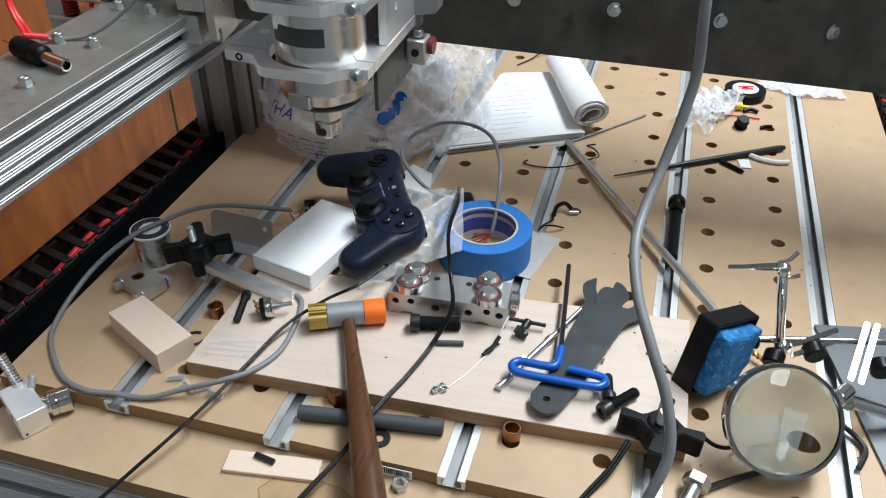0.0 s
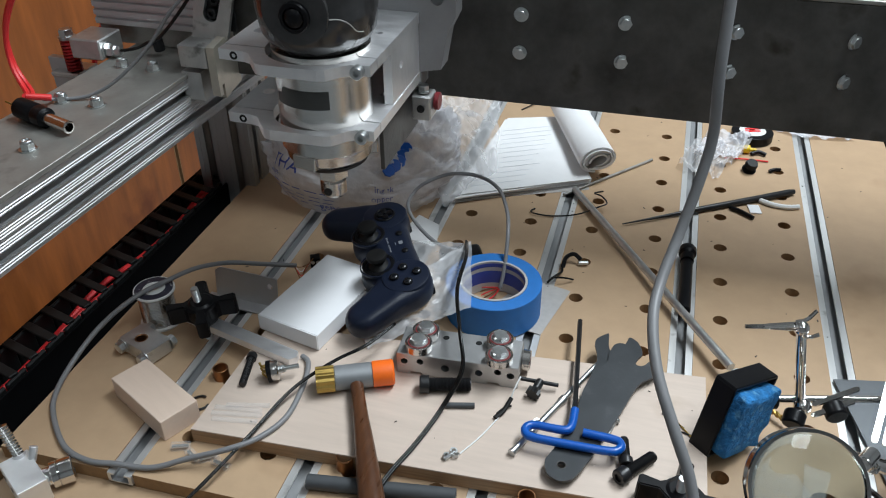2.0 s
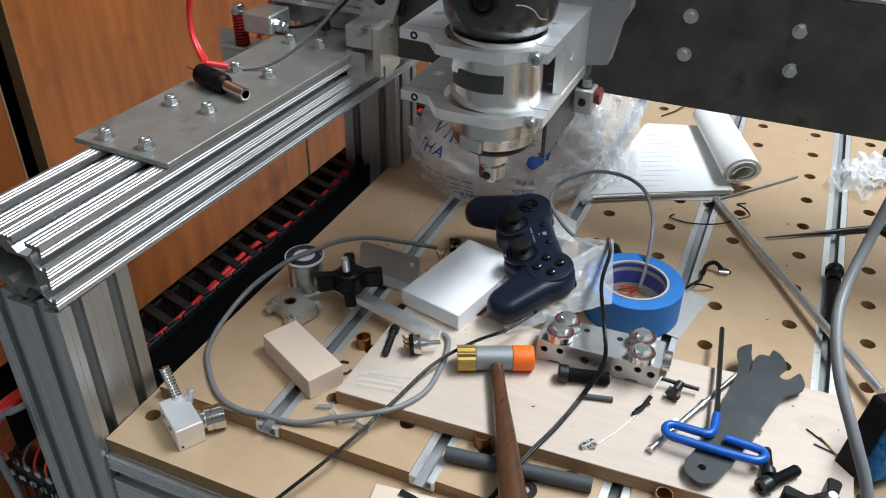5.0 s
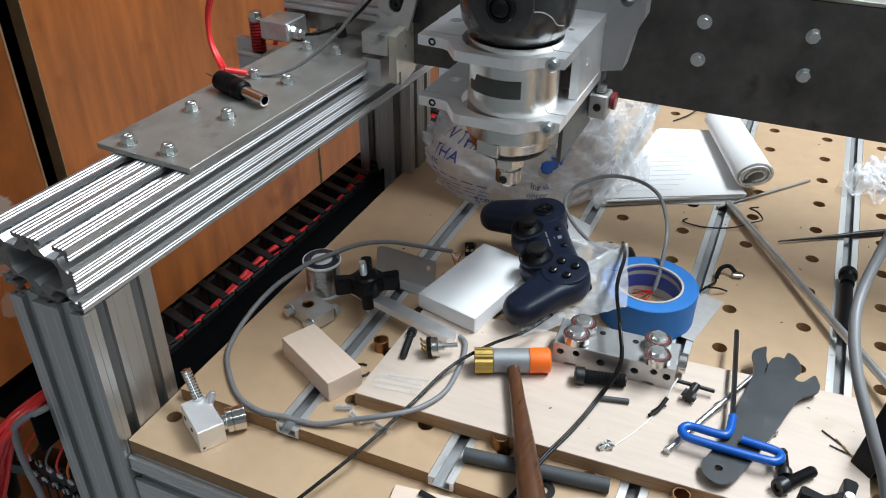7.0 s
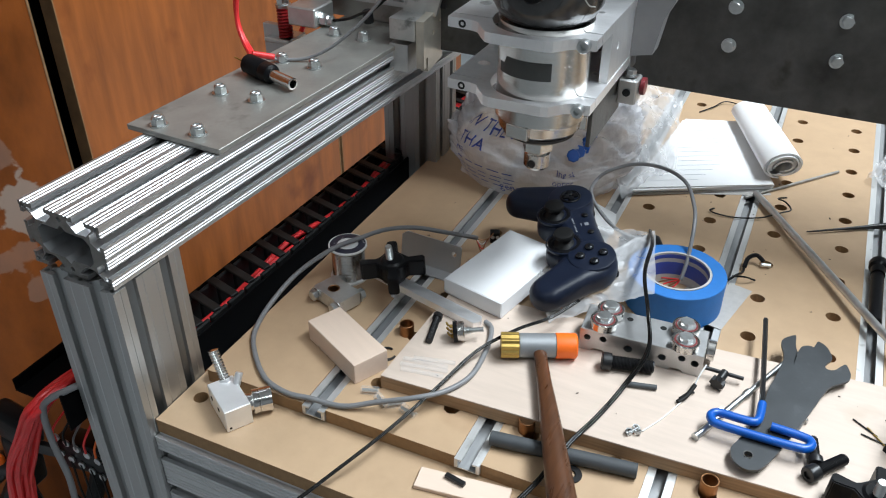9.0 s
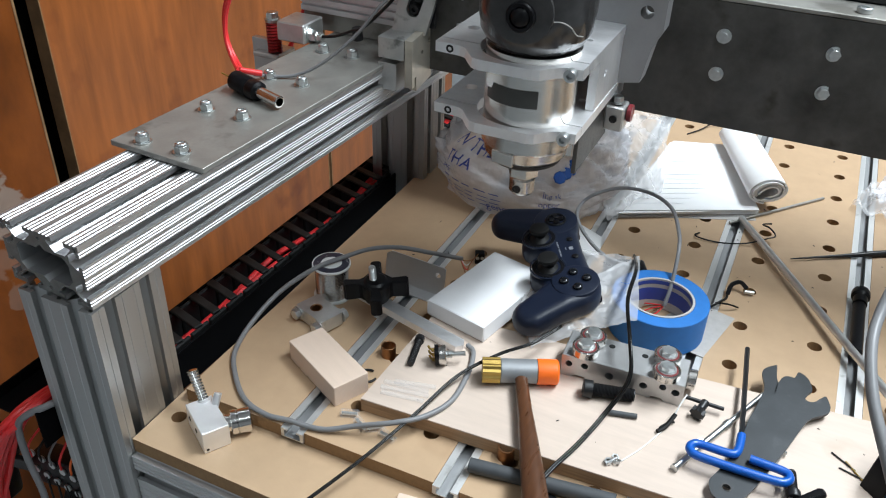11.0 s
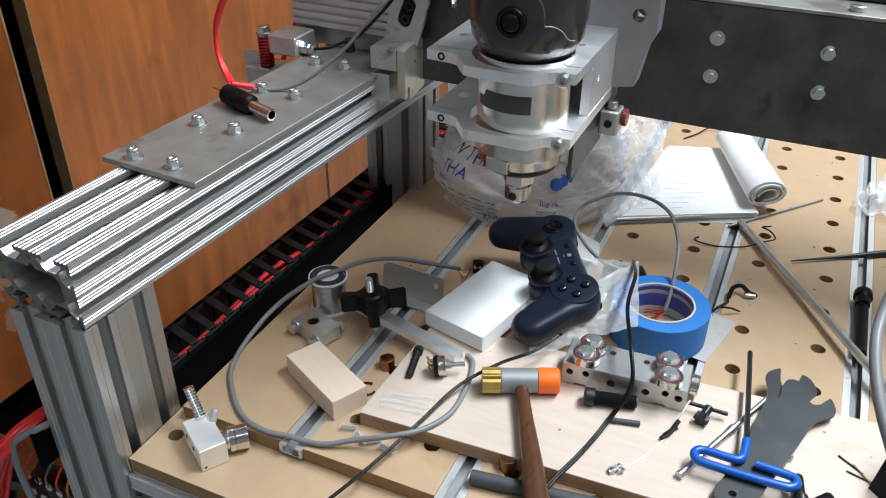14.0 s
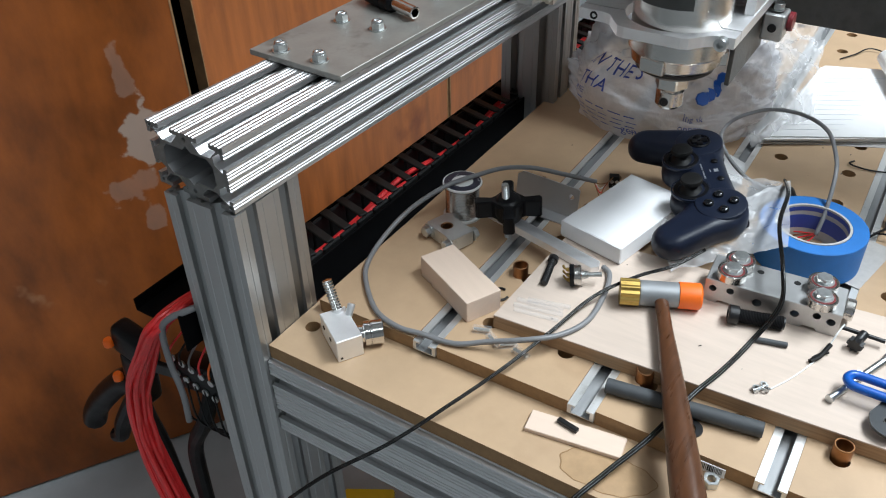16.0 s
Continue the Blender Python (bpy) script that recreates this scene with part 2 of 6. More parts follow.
def prism(bm, outline, z0, z1, m=None, bev=0.0, holes=()):
    """A plate of a flat outline (x, y), with round holes (x, y, r) through it."""
    m = m or Matrix()
    loops = [list(outline)] + [list(h) for h in holes if len(h) > 3] + [[(x + r * math.cos(-2 * math.pi * k / 20), y + r * math.sin(-2 * math.pi * k / 20)) for k in range(20)] for x, y, r in [h for h in holes if len(h) == 3]]
    low = []
    for z in (z0, z1):
        edges, high = [], []
        for lp in loops:
            vs = [bm.verts.new(m @ Vector((x, y, z))) for x, y in lp]
            edges += [bm.edges.new((vs[i], vs[(i + 1) % len(vs)])) for i in range(len(vs))]
            high.append(vs)
        bmesh.ops.triangle_fill(bm, edges=edges, use_beauty=True)
        for a, b in zip(low, high):
            for i in range(len(a)):
                j = (i + 1) % len(a)
                bm.faces.new((a[i], a[j], b[j], b[i]))
        low = high
    bmesh.ops.recalc_face_normals(bm, faces=bm.faces)
    return bm


def hexpoly(r):
    return [(r * math.cos(math.pi * k / 3), r * math.sin(math.pi * k / 3)) for k in range(6)]


def t_profile(w, h, nw, nh, ribs=(0.22, 0.48, 0.74)):
    """The outline of a T-slotted extrusion, with fine ribs on its faces."""
    def side(length, n):
        pts = []
        step = length / n
        g_ = 0.0015 if len(ribs) > 1 else 0.0010
        o, lip, tw, dp = step * 0.147, 0.0055, step * 0.295, 0.0175
        for k in range(n):
            c = (k + 0.5) * step
            s = k * step
            for g in ribs:
                x = s + g * (step / 2 - o)
                if x > 0.004:
                    pts += [(x - g_, 0), (x - g_ * 0.35, g_ * 0.58), (x + g_ * 0.35, g_ * 0.58), (x + g_, 0)]
            pts += [(c - o, 0), (c - o, lip), (c - tw, lip), (c - tw, lip + 0.002), (c - o * 0.8, dp), (c + o * 0.8, dp), (c + tw, lip + 0.002), (c + tw, lip), (c + o, lip), (c + o, 0)]
            for g in ribs:
                x = c + o + g * (step / 2 - o)
                if x < length - 0.004:
                    pts += [(x - g_, 0), (x - g_ * 0.35, g_ * 0.58), (x + g_ * 0.35, g_ * 0.58), (x + g_, 0)]
        return pts
    out = [(-w / 2, -h / 2)]
    out += [(-w / 2 + x, -h / 2 + d) for x, d in side(w, nw)] + [(w / 2, -h / 2)]
    out += [(w / 2 - d, -h / 2 + x) for x, d in side(h, nh)] + [(w / 2, h / 2)]
    out += [(w / 2 - x, h / 2 - d) for x, d in side(w, nw)] + [(-w / 2, h / 2)]
    out += [(-w / 2 + d, h / 2 - x) for x, d in side(h, nh)]
    return out


def extrusion(w, h, nw, nh, length, m, cavity=True, ribs=(0.22, 0.48, 0.74)):
    bm = bmesh.new()
    outline = t_profile(w, h, nw, nh, ribs)
    hs = []
    if cavity:
        cw, ch = w / 2 - 0.0205, h / 2 - 0.0205
        c, n = 0.007, 0.006
        hs.append([(-cw, ch - c), (-cw + c, ch), (-n, ch), (0, ch + 0.006), (n, ch), (cw - c, ch), (cw, ch - c), (cw, -ch + c), (cw - c, -ch), (n, -ch), (0, -ch - 0.006), (-n, -ch), (-cw + c, -ch), (-cw, -ch + c)])
        hs += [(sx * (w / 2 - 0.0056), sy * (h / 2 - 0.0052), 0.0024) for sx in (-1, 1) for sy in (-1, 1)]
        hs += [(0, sy * (h / 2 - 0.0075), 0.0028) for sy in (-1, 1)]
    prism(bm, outline, 0, length, m, holes=hs)
    return bm


def sawn(o, m):
    """Gives both cut ends of an extrusion the dull sawn metal, darkened for their shade."""
    o.data.materials.append(CUT)
    ax = (m.to_3x3() @ Vector((0, 0, 1))).normalized()
    for p in o.data.polygons:
        if abs(p.normal.dot(ax)) > 0.9:
            p.material_index = 1
    return o


def fillet_box(w, d, r, n=5):
    out = []
    for cx, cy, a0 in ((w / 2 - r, d / 2 - r, 0), (-w / 2 + r, d / 2 - r, 90), (-w / 2 + r, -d / 2 + r, 180), (w / 2 - r, -d / 2 + r, 270)):
        for k in range(n + 1):
            a = radians(a0 + 90 * k / n)
            out.append((cx + r * math.cos(a), cy + r * math.sin(a)))
    return out


def text_mesh(body, size, depth=0.0002):
    c = bpy.data.curves.new("lettering", "FONT")
    c.body, c.size, c.extrude = body, size, depth
    c.resolution_u = 2
    o = bpy.data.objects.new("lettering", c)
    scene.collection.objects.link(o)
    bpy.context.view_layer.update()
    me = bpy.data.meshes.new_from_object(o.evaluated_get(bpy.context.evaluated_depsgraph_get()))
    bpy.data.objects.remove(o)
    bm = bmesh.new()
    bm.from_mesh(me)
    bpy.data.meshes.remove(me)
    return bm


# ---- structure ----
P, Q = 0.0953, 0.0885


def front(x):
    return -0.609 + 0.012 * (x + 0.58)


floor = tagged(part("floor", slab(-3.2, 3.2, -3.4, 3.2, -1.0, -0.9), FLOOR), "smooth grey painted concrete floor", "floor", kind="structure")
tagged(part("ceiling", slab(-3.2, 3.2, -3.4, 3.2, 2.65, 2.75), CEIL), "plain pale ceiling", "ceiling", kind="structure")
tagged(part("wall_north", slab(-3.2, 3.2, 3.1, 3.2, -0.9, 2.65), WALLP), "plain pale wall", "wall", kind="structure")
tagged(part("wall_south", slab(-3.2, 3.2, -3.4, -3.3, -0.9, 2.65), WALLP), "plain pale wall", "wall", kind="structure")
tagged(part("wall_east", slab(3.1, 3.2, -3.3, 3.1, -0.9, 2.65), WALLP), "plain pale wall", "wall", kind="structure")
tagged(part("wall_west", slab(-2.4, -2.3, -3.3, 3.1, -0.9, 2.65), CEIL), "plain pale wall behind the cupboard", "wall", kind="structure")

# wood panels standing along the west side
WORN = mat("worn_door_edge", (0.30, 0.17, 0.08), 0.6, vary=0.4, scale=20, bump=0.1)
PEELED = mat("peeled_wood_panel", (0.25, 0.066, 0.011), 0.33, vary=0.6, scale=6, bump=0.02, stretch=(1.6, 1.6, 0.7), stain=(0.40, 0.20, 0.10), stain_at=0.655, stain_scale=7)


def bare_patches(m, spots, color):
    """Pale ragged patches where the veneer has come off: (across, up, half width, half height, cover) on the door."""
    nt = m.node_tree
    b = nt.nodes["Principled BSDF"]
    tc = nt.nodes.new("ShaderNodeTexCoord")
    noise = nt.nodes.new("ShaderNodeTexNoise")
    noise.inputs["Scale"].default_value, noise.inputs["Detail"].default_value = 24.0, 5.0
    nt.links.new(tc.outputs["Object"], noise.inputs["Vector"])
    for u, z, ru, rz, cover in spots:
        mp = nt.nodes.new("ShaderNodeMapping")
        mp.inputs["Location"].default_value = (-u / ru, 0, -z / rz)
        mp.inputs["Scale"].default_value = (1 / ru, 0, 1 / rz)
        nt.links.new(tc.outputs["Object"], mp.inputs["Vector"])
        ln = nt.nodes.new("ShaderNodeVectorMath")
        ln.operation = "LENGTH"
        nt.links.new(mp.outputs[0], ln.inputs[0])
        add = nt.nodes.new("ShaderNodeMath")
        add.operation = "MULTIPLY_ADD"
        nt.links.new(noise.outputs[0], add.inputs[0])
        add.inputs[1].default_value = -2.6
        nt.links.new(ln.outputs["Value"], add.inputs[2])
        rr = nt.nodes.new("ShaderNodeMapRange")
        rr.inputs["From Min"].default_value, rr.inputs["From Max"].default_value = -0.30, -0.46
        rr.inputs["To Max"].default_value = cover
        nt.links.new(add.outputs[0], rr.inputs["Value"])
        mx = nt.nodes.new("ShaderNodeMix")
        mx.data_type = "RGBA"
        nt.links.new(rr.outputs[0], mx.inputs["Factor"])
        nt.links.new(b.inputs["Base Color"].links[0].from_socket, mx.inputs["A"])
        mx.inputs["B"].default_value = (*color, 1)
        nt.links.new(mx.outputs["Result"], b.inputs["Base Color"])


bare_patches(PEELED, ((1.105, 0.80, 0.045, 0.062, 0.75), (1.065, 0.70, 0.05, 0.034, 0.28), (1.09, 0.93, 0.016, 0.05, 0.25), (1.08, 0.62, 0.022, 0.03, 0.3)), (0.42, 0.33, 0.27))
cb_ = thing("cupboard", "tall orange-brown varnished wooden cupboard with worn doors", "cupboard")
for x0, y0, x1, y1, wood in ((-1.99, -1.245, -1.34, -0.234, PEELED), (-1.42, -0.122, -1.42, 0.785, DOOR), (-1.42, 0.80, -1.42, 1.7, DOOR)):
    ln = math.hypot(x1 - x0, y1 - y0)
    leaf = part("door", slab(0, ln, 0.0, 0.03, 0.005, 1.8, 0.003), wood, cb_, "varnished orange-brown wooden door", loc=pose(x0, y0, -0.9, 0, 0, math.degrees(math.atan2(y1 - y0, x1 - x0))))
    part("worn_edge", slab(ln - 0.003, ln + 0.0008, -0.0012, 0.031, 0.005, 1.8, 0.0004), WORN, leaf, "pale worn edge")
    part("worn_edge", slab(-0.0008, 0.002, -0.0012, 0.031, 0.005, 1.8, 0.0004), WORN, leaf, "pale worn edge")
# unseen near-black boards, added so that the gap between the doors stays dark
part("unseen_back_board", slab(-1.80, -1.77, -0.62, 1.7, -0.9, 0.9), DARK, cb_)
part("unseen_top_board", slab(-1.80, -1.46, -0.12, 1.7, 0.87, 0.9), DARK, cb_)
part("unseen_end_board", slab(-1.77, -1.46, 1.67, 1.7, -0.9, 0.87), DARK, cb_)

# base board under the bed
bd = thing("base_board", "thick brown fibreboard base under the slotted bed", "board", (0, 0, 0))
base_pts = [(-0.737, -0.689), (0.36, -0.687), (0.36, 0.75), (-0.737, 0.75)]
edged(part("panel", prism(bmesh.new(), base_pts, -0.038, -0.0185, holes=[(-0.713, -0.638, 0.009)]), MDF, bd, smooth=False), MDF_EDGE)

# darker metal for the tracks' inner faces, standing in for the slot's shade
CHANNEL_SHADE = mat("shaded_channel", (0.36, 0.365, 0.37), 0.55, 0.7, vary=0.3, scale=40, bump=0.05, stretch=(1, 0.2, 1))
# slotted bed: strips of fibreboard between aluminium tracks
SLOTS = [-6 * P, -4 * P, -2 * P, 0.0, 2 * P]
TW = 0.030
BACK = 0.72
bed = thing("machine_bed", "brown fibreboard machine bed with aluminium tracks and round dog holes", "bed", (0, 0, 0))


def strip(x0, x1, holes):
    bm = bmesh.new()
    quad = [(x0, front(x0)), (x1, front(x1)), (x1, BACK), (x0, BACK)]
    prism(bm, quad, -0.018, 0.0, holes=[(hx, hy, 0.0095) for hx, hy in holes])
    return edged(part("strip", bm, MDF, bed, smooth=False), MDF_EDGE)


edges = [-0.722] + [v for s in SLOTS for v in (s - TW / 2, s + TW / 2)] + [0.335]
for i in range(0, len(edges), 2):
    x0, x1 = edges[i], edges[i + 1]
    hs = []
    if 0 < i < len(edges) - 2:
        c = (x0 + x1) / 2
        for r in range(-7, 8):
            for hx in (c - P / 2, c + P / 2):
                hy = r * Q - (0.012 if r < -5 else 0.006 if r < -4 else 0)
                if hy > front(hx) + 0.02:
                    hs.append((hx, hy))
    strip(x0, x1, hs)
for s in SLOTS:
    prof = [(-TW / 2 + 0.0003, -0.0135), (TW / 2 - 0.0003, -0.0135), (TW / 2 - 0.0003, -0.0008), (0.0062, -0.0008), (0.0062, -0.003), (0.0105, -0.003), (0.0105, -0.0122), (-0.0105, -0.0122), (-0.0105, -0.003), (-0.0062, -0.003), (-0.0062, -0.0008), (-TW / 2 + 0.0003, -0.0008)]
    m = Matrix.Translation((s, front(s) - 0.003, 0)) @ Matrix(((1, 0, 0, 0), (0, 0, 1, 0), (0, 1, 0, 0), (0, 0, 0, 1)))
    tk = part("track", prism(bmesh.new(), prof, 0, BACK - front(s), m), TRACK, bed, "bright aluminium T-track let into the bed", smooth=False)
    tk.data.materials.append(CHANNEL_SHADE)
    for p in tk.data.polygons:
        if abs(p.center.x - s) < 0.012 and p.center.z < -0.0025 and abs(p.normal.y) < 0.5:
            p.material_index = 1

# machine frame
AY = Matrix(((1, 0, 0, 0), (0, 0, 1, 0), (0, 1, 0, 0), (0, 0, 0, 1)))
frame_ob = thing("router_table", "frame of slotted grey aluminium extrusions around the bed", "machine frame", (0, 0, 0))
RAIL_TOP = 0.244
rail_m = pose(-0.798, -0.692, RAIL_TOP - 0.038, 0, 0, -3.0)
rail_len = 1.5
sawn(part("side_rail", extrusion(0.116, 0.076, 2, 2, rail_len, rail_m @ AY), ALU, frame_ob, smooth=False), rail_m @ AY)
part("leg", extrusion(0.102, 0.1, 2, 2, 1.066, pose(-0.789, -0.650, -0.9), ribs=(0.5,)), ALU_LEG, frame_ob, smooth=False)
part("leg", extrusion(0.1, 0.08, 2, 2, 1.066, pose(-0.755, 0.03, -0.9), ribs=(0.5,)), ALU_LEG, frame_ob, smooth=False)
part("front_rail", extrusion(0.076, 0.116, 2, 2, 1.15, pose(-0.737, -0.658, -0.098) @ Matrix(((0, 0, 1, 0), (1, 0, 0, 0), (0, 1, 0, 0), (0, 0, 0, 1)))), ALU, frame_ob, smooth=False)

# gantry
gan = thing("gantry", "dark steel gantry beam with hex bolts across the bed", "gantry", (0, 0, 0))
part("face_plate", slab(-0.70, 1.0, -0.08, -0.068, 0.233, 0.396, 0.001), STEEL, gan)
part("beam", slab(-0.70, 1.0, -0.067, 0.03, 0.30, 0.39, 0.001), STEEL, gan)

# blocks
def block(name, label, cat, x0, x1, y0, y1, z0, z1, material, rz=0):
    t = thing(name, label, cat, ((x0 + x1) / 2, (y0 + y1) / 2, z0), rz)
    part("body", box(bmesh.new(), x1 - x0, y1 - y0, z1 - z0, pose(0, 0, (z1 - z0) / 2), 0.0008), material, t)
    return t


def bolt(parent, at, r=0.008, head=0.006, shank=0.0, material=None, name="bolt", tilt=(0, 0, 0), socket=False):
    """A hex bolt or nut with a stud end, its head's base at the place given."""
    bm = bmesh.new()
    if socket:
        lathe(bm, [(0.0, 0), (r, 0), (r, head * 0.9), (r * 0.9, head), (r * 0.5, head), (r * 0.5, head * 0.4), (0, head * 0.4)], seg=16)
    else:
        lathe(bm, [(0, 0), (r * 1.25, 0), (r * 1.25, head * 0.15), (0, head * 0.15)], seg=18)
        prism(bm, hexpoly(r), head * 0.16, head * 0.95)
        if name == "lock_nut":
            lathe(bm, [(r * 0.86, head * 0.95), (r * 0.80, head * 1.2), (r * 0.66, head * 1.3), (r * 0.55, head * 1.3), (r * 0.5, head * 1.15), (0, head * 1.15)], seg=16)
        else:
            lathe(bm, [(r * 0.84, head * 0.94), (r * 0.80, head * 1.02), (r * 0.79, head * 1.03), (r * 0.3, head * 1.03), (0, head * 1.03)], seg=18)
    if shank:
        rod(bm, r * 0.55, shank, pose(0, 0, -shank), 14)
    return part(name, bm, material or ZINC, parent, loc=pose(*at, *tilt))


def threaded(bm, r, length, m, pitch=0.0016):
    prof = [(0, 0)]
    n = int(length / pitch)
    for k in range(n):
        prof += [(r, k * pitch), (r * 0.86, (k + 0.5) * pitch)]
    prof += [(r * 0.86, length), (0, length)]
    return lathe(bm, prof, m, 14)


def aim(a, b):
    """The pose at a whose z axis points to b."""
    a, b = Vector(a), Vector(b)
    return Matrix.Translation(a) @ (b - a).to_track_quat("Z", "Y").to_matrix().to_4x4()


def span(a, b):
    return (Vector(b) - Vector(a)).length


# steel plate bolted on the side rail
RD = -3.0
sp = thing("rail_plate", "bare grey steel plate bolted on top of the side rail", "plate", (-0.80, -0.517, RAIL_TOP + 0.0005), RD)
pl_bm = slab(-0.071, 0.071, 0, 0.62, 0, 0.007, 0.0006)
part("plate", pl_bm, PLATE, sp)
inv = pose(-0.80, -0.517, RAIL_TOP + 0.0005, 0, 0, RD).inverted()
for i, yy in enumerate((-0.499, -0.391, -0.264, -0.138)):
    for xx in (-0.834 + 0.0585 * (yy + 0.499), -0.776 + 0.036 * (yy + 0.499)):
        bolt(sp, inv @ Vector((xx, yy, RAIL_TOP + 0.0076)), 0.0085, 0.0095, name="lock_nut", tilt=(0, 0, 20 * i))

# second machine leg behind and the tray with the cable chain
tray = thing("chain_tray", "long black steel trough holding a cable chain beside the bed", "cable tray", (-0.812, -0.60, 0.0), -1.5)
part("inner_wall", slab(0.034, 0.0375, 0.0, 1.4, -0.06, -0.001, 0.0008), TRAY, tray)
part("bottom", slab(-0.034, 0.034, 0.0, 1.4, -0.060, -0.057, 0.0006), TRAY, tray)
part("outer_wall", slab(-0.037, -0.034, -0.12, 1.4, -0.06, -0.004, 0.0006), TRAY, tray)
chain = thing("cable_chain", "black plastic cable chain with red wires showing between its links", "cable chain", (-0.812, -0.60, -0.0565), -1.5)
lk = bmesh.new()
for sx in (-0.027, 0.024):
    box(lk, 0.006, 0.034, 0.054, pose(sx, 0, 0.0275), 0.002)
box(lk, 0.056, 0.013, 0.004, pose(-0.0015, 0.004, 0.0575, 0, 0, -14), 0.001)
box(lk, 0.050, 0.013, 0.003, pose(-0.0015, 0.004, 0.003))
first = part("link", lk, mat("chain_plastic", (0.012, 0.012, 0.012), 0.5, spec=0.15, vary=0.2, scale=60, bump=0.05), chain, loc=pose(0, 0.02, 0))
for k in range(1, 37):
    o = first.copy()
    scene.collection.objects.link(o)
    o.matrix_basis = pose(0, 0.02 + 0.036 * k, 0)
for k in range(3):
    part("red_wire", tube(bmesh.new(), [(-0.010 + 0.011 * k + 0.004 * math.sin(j * 1.7 + k), 0.0 + 0.1 * j, 0.026 + 0.006 * math.cos(j * 2.1 + k)) for j in range(14)], 0.0042, 4, 6), RED, chain, "red insulated wire")
far = copy_thing(chain, pose(0.372 * SIZE, -0.45 * SIZE, -0.05 * SIZE, 0, 0, 0))

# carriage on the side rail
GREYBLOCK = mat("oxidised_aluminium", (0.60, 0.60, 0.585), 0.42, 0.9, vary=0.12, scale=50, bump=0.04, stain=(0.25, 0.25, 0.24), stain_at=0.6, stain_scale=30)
car = thing("gantry_carriage", "grey metal gantry carriage with slotted bracket on the side rail", "carriage", (-0.70, -0.14, 0.0))
part("clamp_block", prism(bmesh.new(), fillet_box(0.042, 0.05, 0.002), 0.262, 0.292, pose(0.003, 0.025, 0)), GREYBLOCK, car)
part("lower_block", prism(bmesh.new(), [(-0.018, 0), (0.012, 0), (0.012, 0.05), (-0.018, 0.05)], 0.214, 0.255), GREYBLOCK, car)
side = bmesh.new()
prism(side, [(0.0, 0.222), (0.008, 0.222), (0.008, 0.236), (0.014, 0.236), (0.014, 0.214), (0.062, 0.222), (0.062, 0.30), (0.0, 0.292)], 0, 0.012, pose(0.025, 0.002, 0) @ Matrix(((0, 0, 1, 0), (1, 0, 0, 0), (0, 1, 0, 0), (0, 0, 0, 1))), holes=[(0.032, 0.268, 0.0035), (0.054, 0.28, 0.0035)])
part("side_plate", side, mat("zinc_chromate_plate", (0.66, 0.61, 0.52), 0.38, 0.8, vary=0.12, scale=50, bump=0.04), car)
br = bmesh.new()
slot = [(0.020 + 0.0105 * math.cos(a) + (0.008 if math.sin(a + 0.35) > 0 else 0), 0.326 + 0.0105 * math.sin(a) + (0.022 if math.sin(a + 0.35) > 0 else 0)) for a in [-2 * math.pi * k / 24 for k in range(24)]]
prism(br, [(-0.014, 0.291), (0.040, 0.291), (0.058, 0.352), (0.058, 0.40), (0.016, 0.40), (-0.002, 0.345)], 0, 0.007, pose(0.0, 0.036, 0) @ Matrix(((1, 0, 0, 0), (0, 0, 1, 0), (0, 1, 0, 0), (0, 0, 0, 1))), holes=[slot])
brk = part("slotted_bracket", br, GREYBLOCK, car, "grey aluminium bracket with a long slot", smooth=False)
# black plate added behind the bracket as the shade in its slot
part("bracket_shadow_plate", slab(-0.005, 0.05, 0.048, 0.052, 0.30, 0.39), BLACK_OX, car)
for bx, bz in ((0.020, 0.326), (0.027, 0.345)):
    bolt(brk, (bx, 0.0475, bz), 0.0075, 0.009, material=BLACK_OX, tilt=(90, 0, 0), socket=True, name="cap_screw")
part("bearing_plate", slab(-0.20, 0.03, 0.085, 0.095, 0.252, 0.36, 0.001), PLATE, car)
ribs = [(0.0, 0.0)]
for k in range(14):
    z = 0.0 + 0.0125 * k
    ribs += [(-0.0002, z + 0.001), (-0.0002, z + 0.008), (0.004, z + 0.0095), (0.004, z + 0.0115)]
ribs += [(0.0, 0.178), (0.09, 0.178), (0.09, 0.0)]
part("cross_beam", prism(bmesh.new(), ribs, 0, 0.178, pose(-0.198, 0.075, 0.283) @ Matrix(((0, 0, 1, 0), (1, 0, 0, 0), (0, 1, 0, 0), (0, 0, 0, 1)))), ALU, car, "ribbed aluminium beam end", smooth=False)
part("bearing_block", box(bmesh.new(), 0.05, 0.055, 0.03, pose(-0.178, 0.04, 0.266), 0.002), GREYBLOCK, car)
bolt(car, (-0.153, 0.03, 0.262), 0.010, 0.012, tilt=(0, 90, 0), name="hex_bolt")
bolt(car, (-0.141, 0.03, 0.262), 0.007, 0.010, tilt=(0, 90, 0), name="hex_bolt")
part("pulley", lathe(bmesh.new(), [(0, 0), (0.008, 0), (0.008, 0.018), (0, 0.018)], pose(-0.08, 0.05, 0.262, 10), 18), BLACK_OX, car)
tens = thing("spring_bolt", "zinc bolt with a red spring at the carriage end", "bolt", (-0.940, -0.085, 0.218))
part("bracket", box(bmesh.new(), 0.05, 0.05, 0.008, pose(-0.01, 0.01, -0.010), 0.002), GREYBLOCK, tens)
coil = [(0.0100 * math.cos(a * 0.7), 0.0100 * math.sin(a * 0.7), -0.006 + 0.00056 * a) for a in range(90)]
part("spring", tube(bmesh.new(), coil, 0.0024, 2, 6, raw=True), mat("red_painted_spring", (0.30, 0.012, 0.014), 0.4, bump=0.0), tens, "red coil spring")
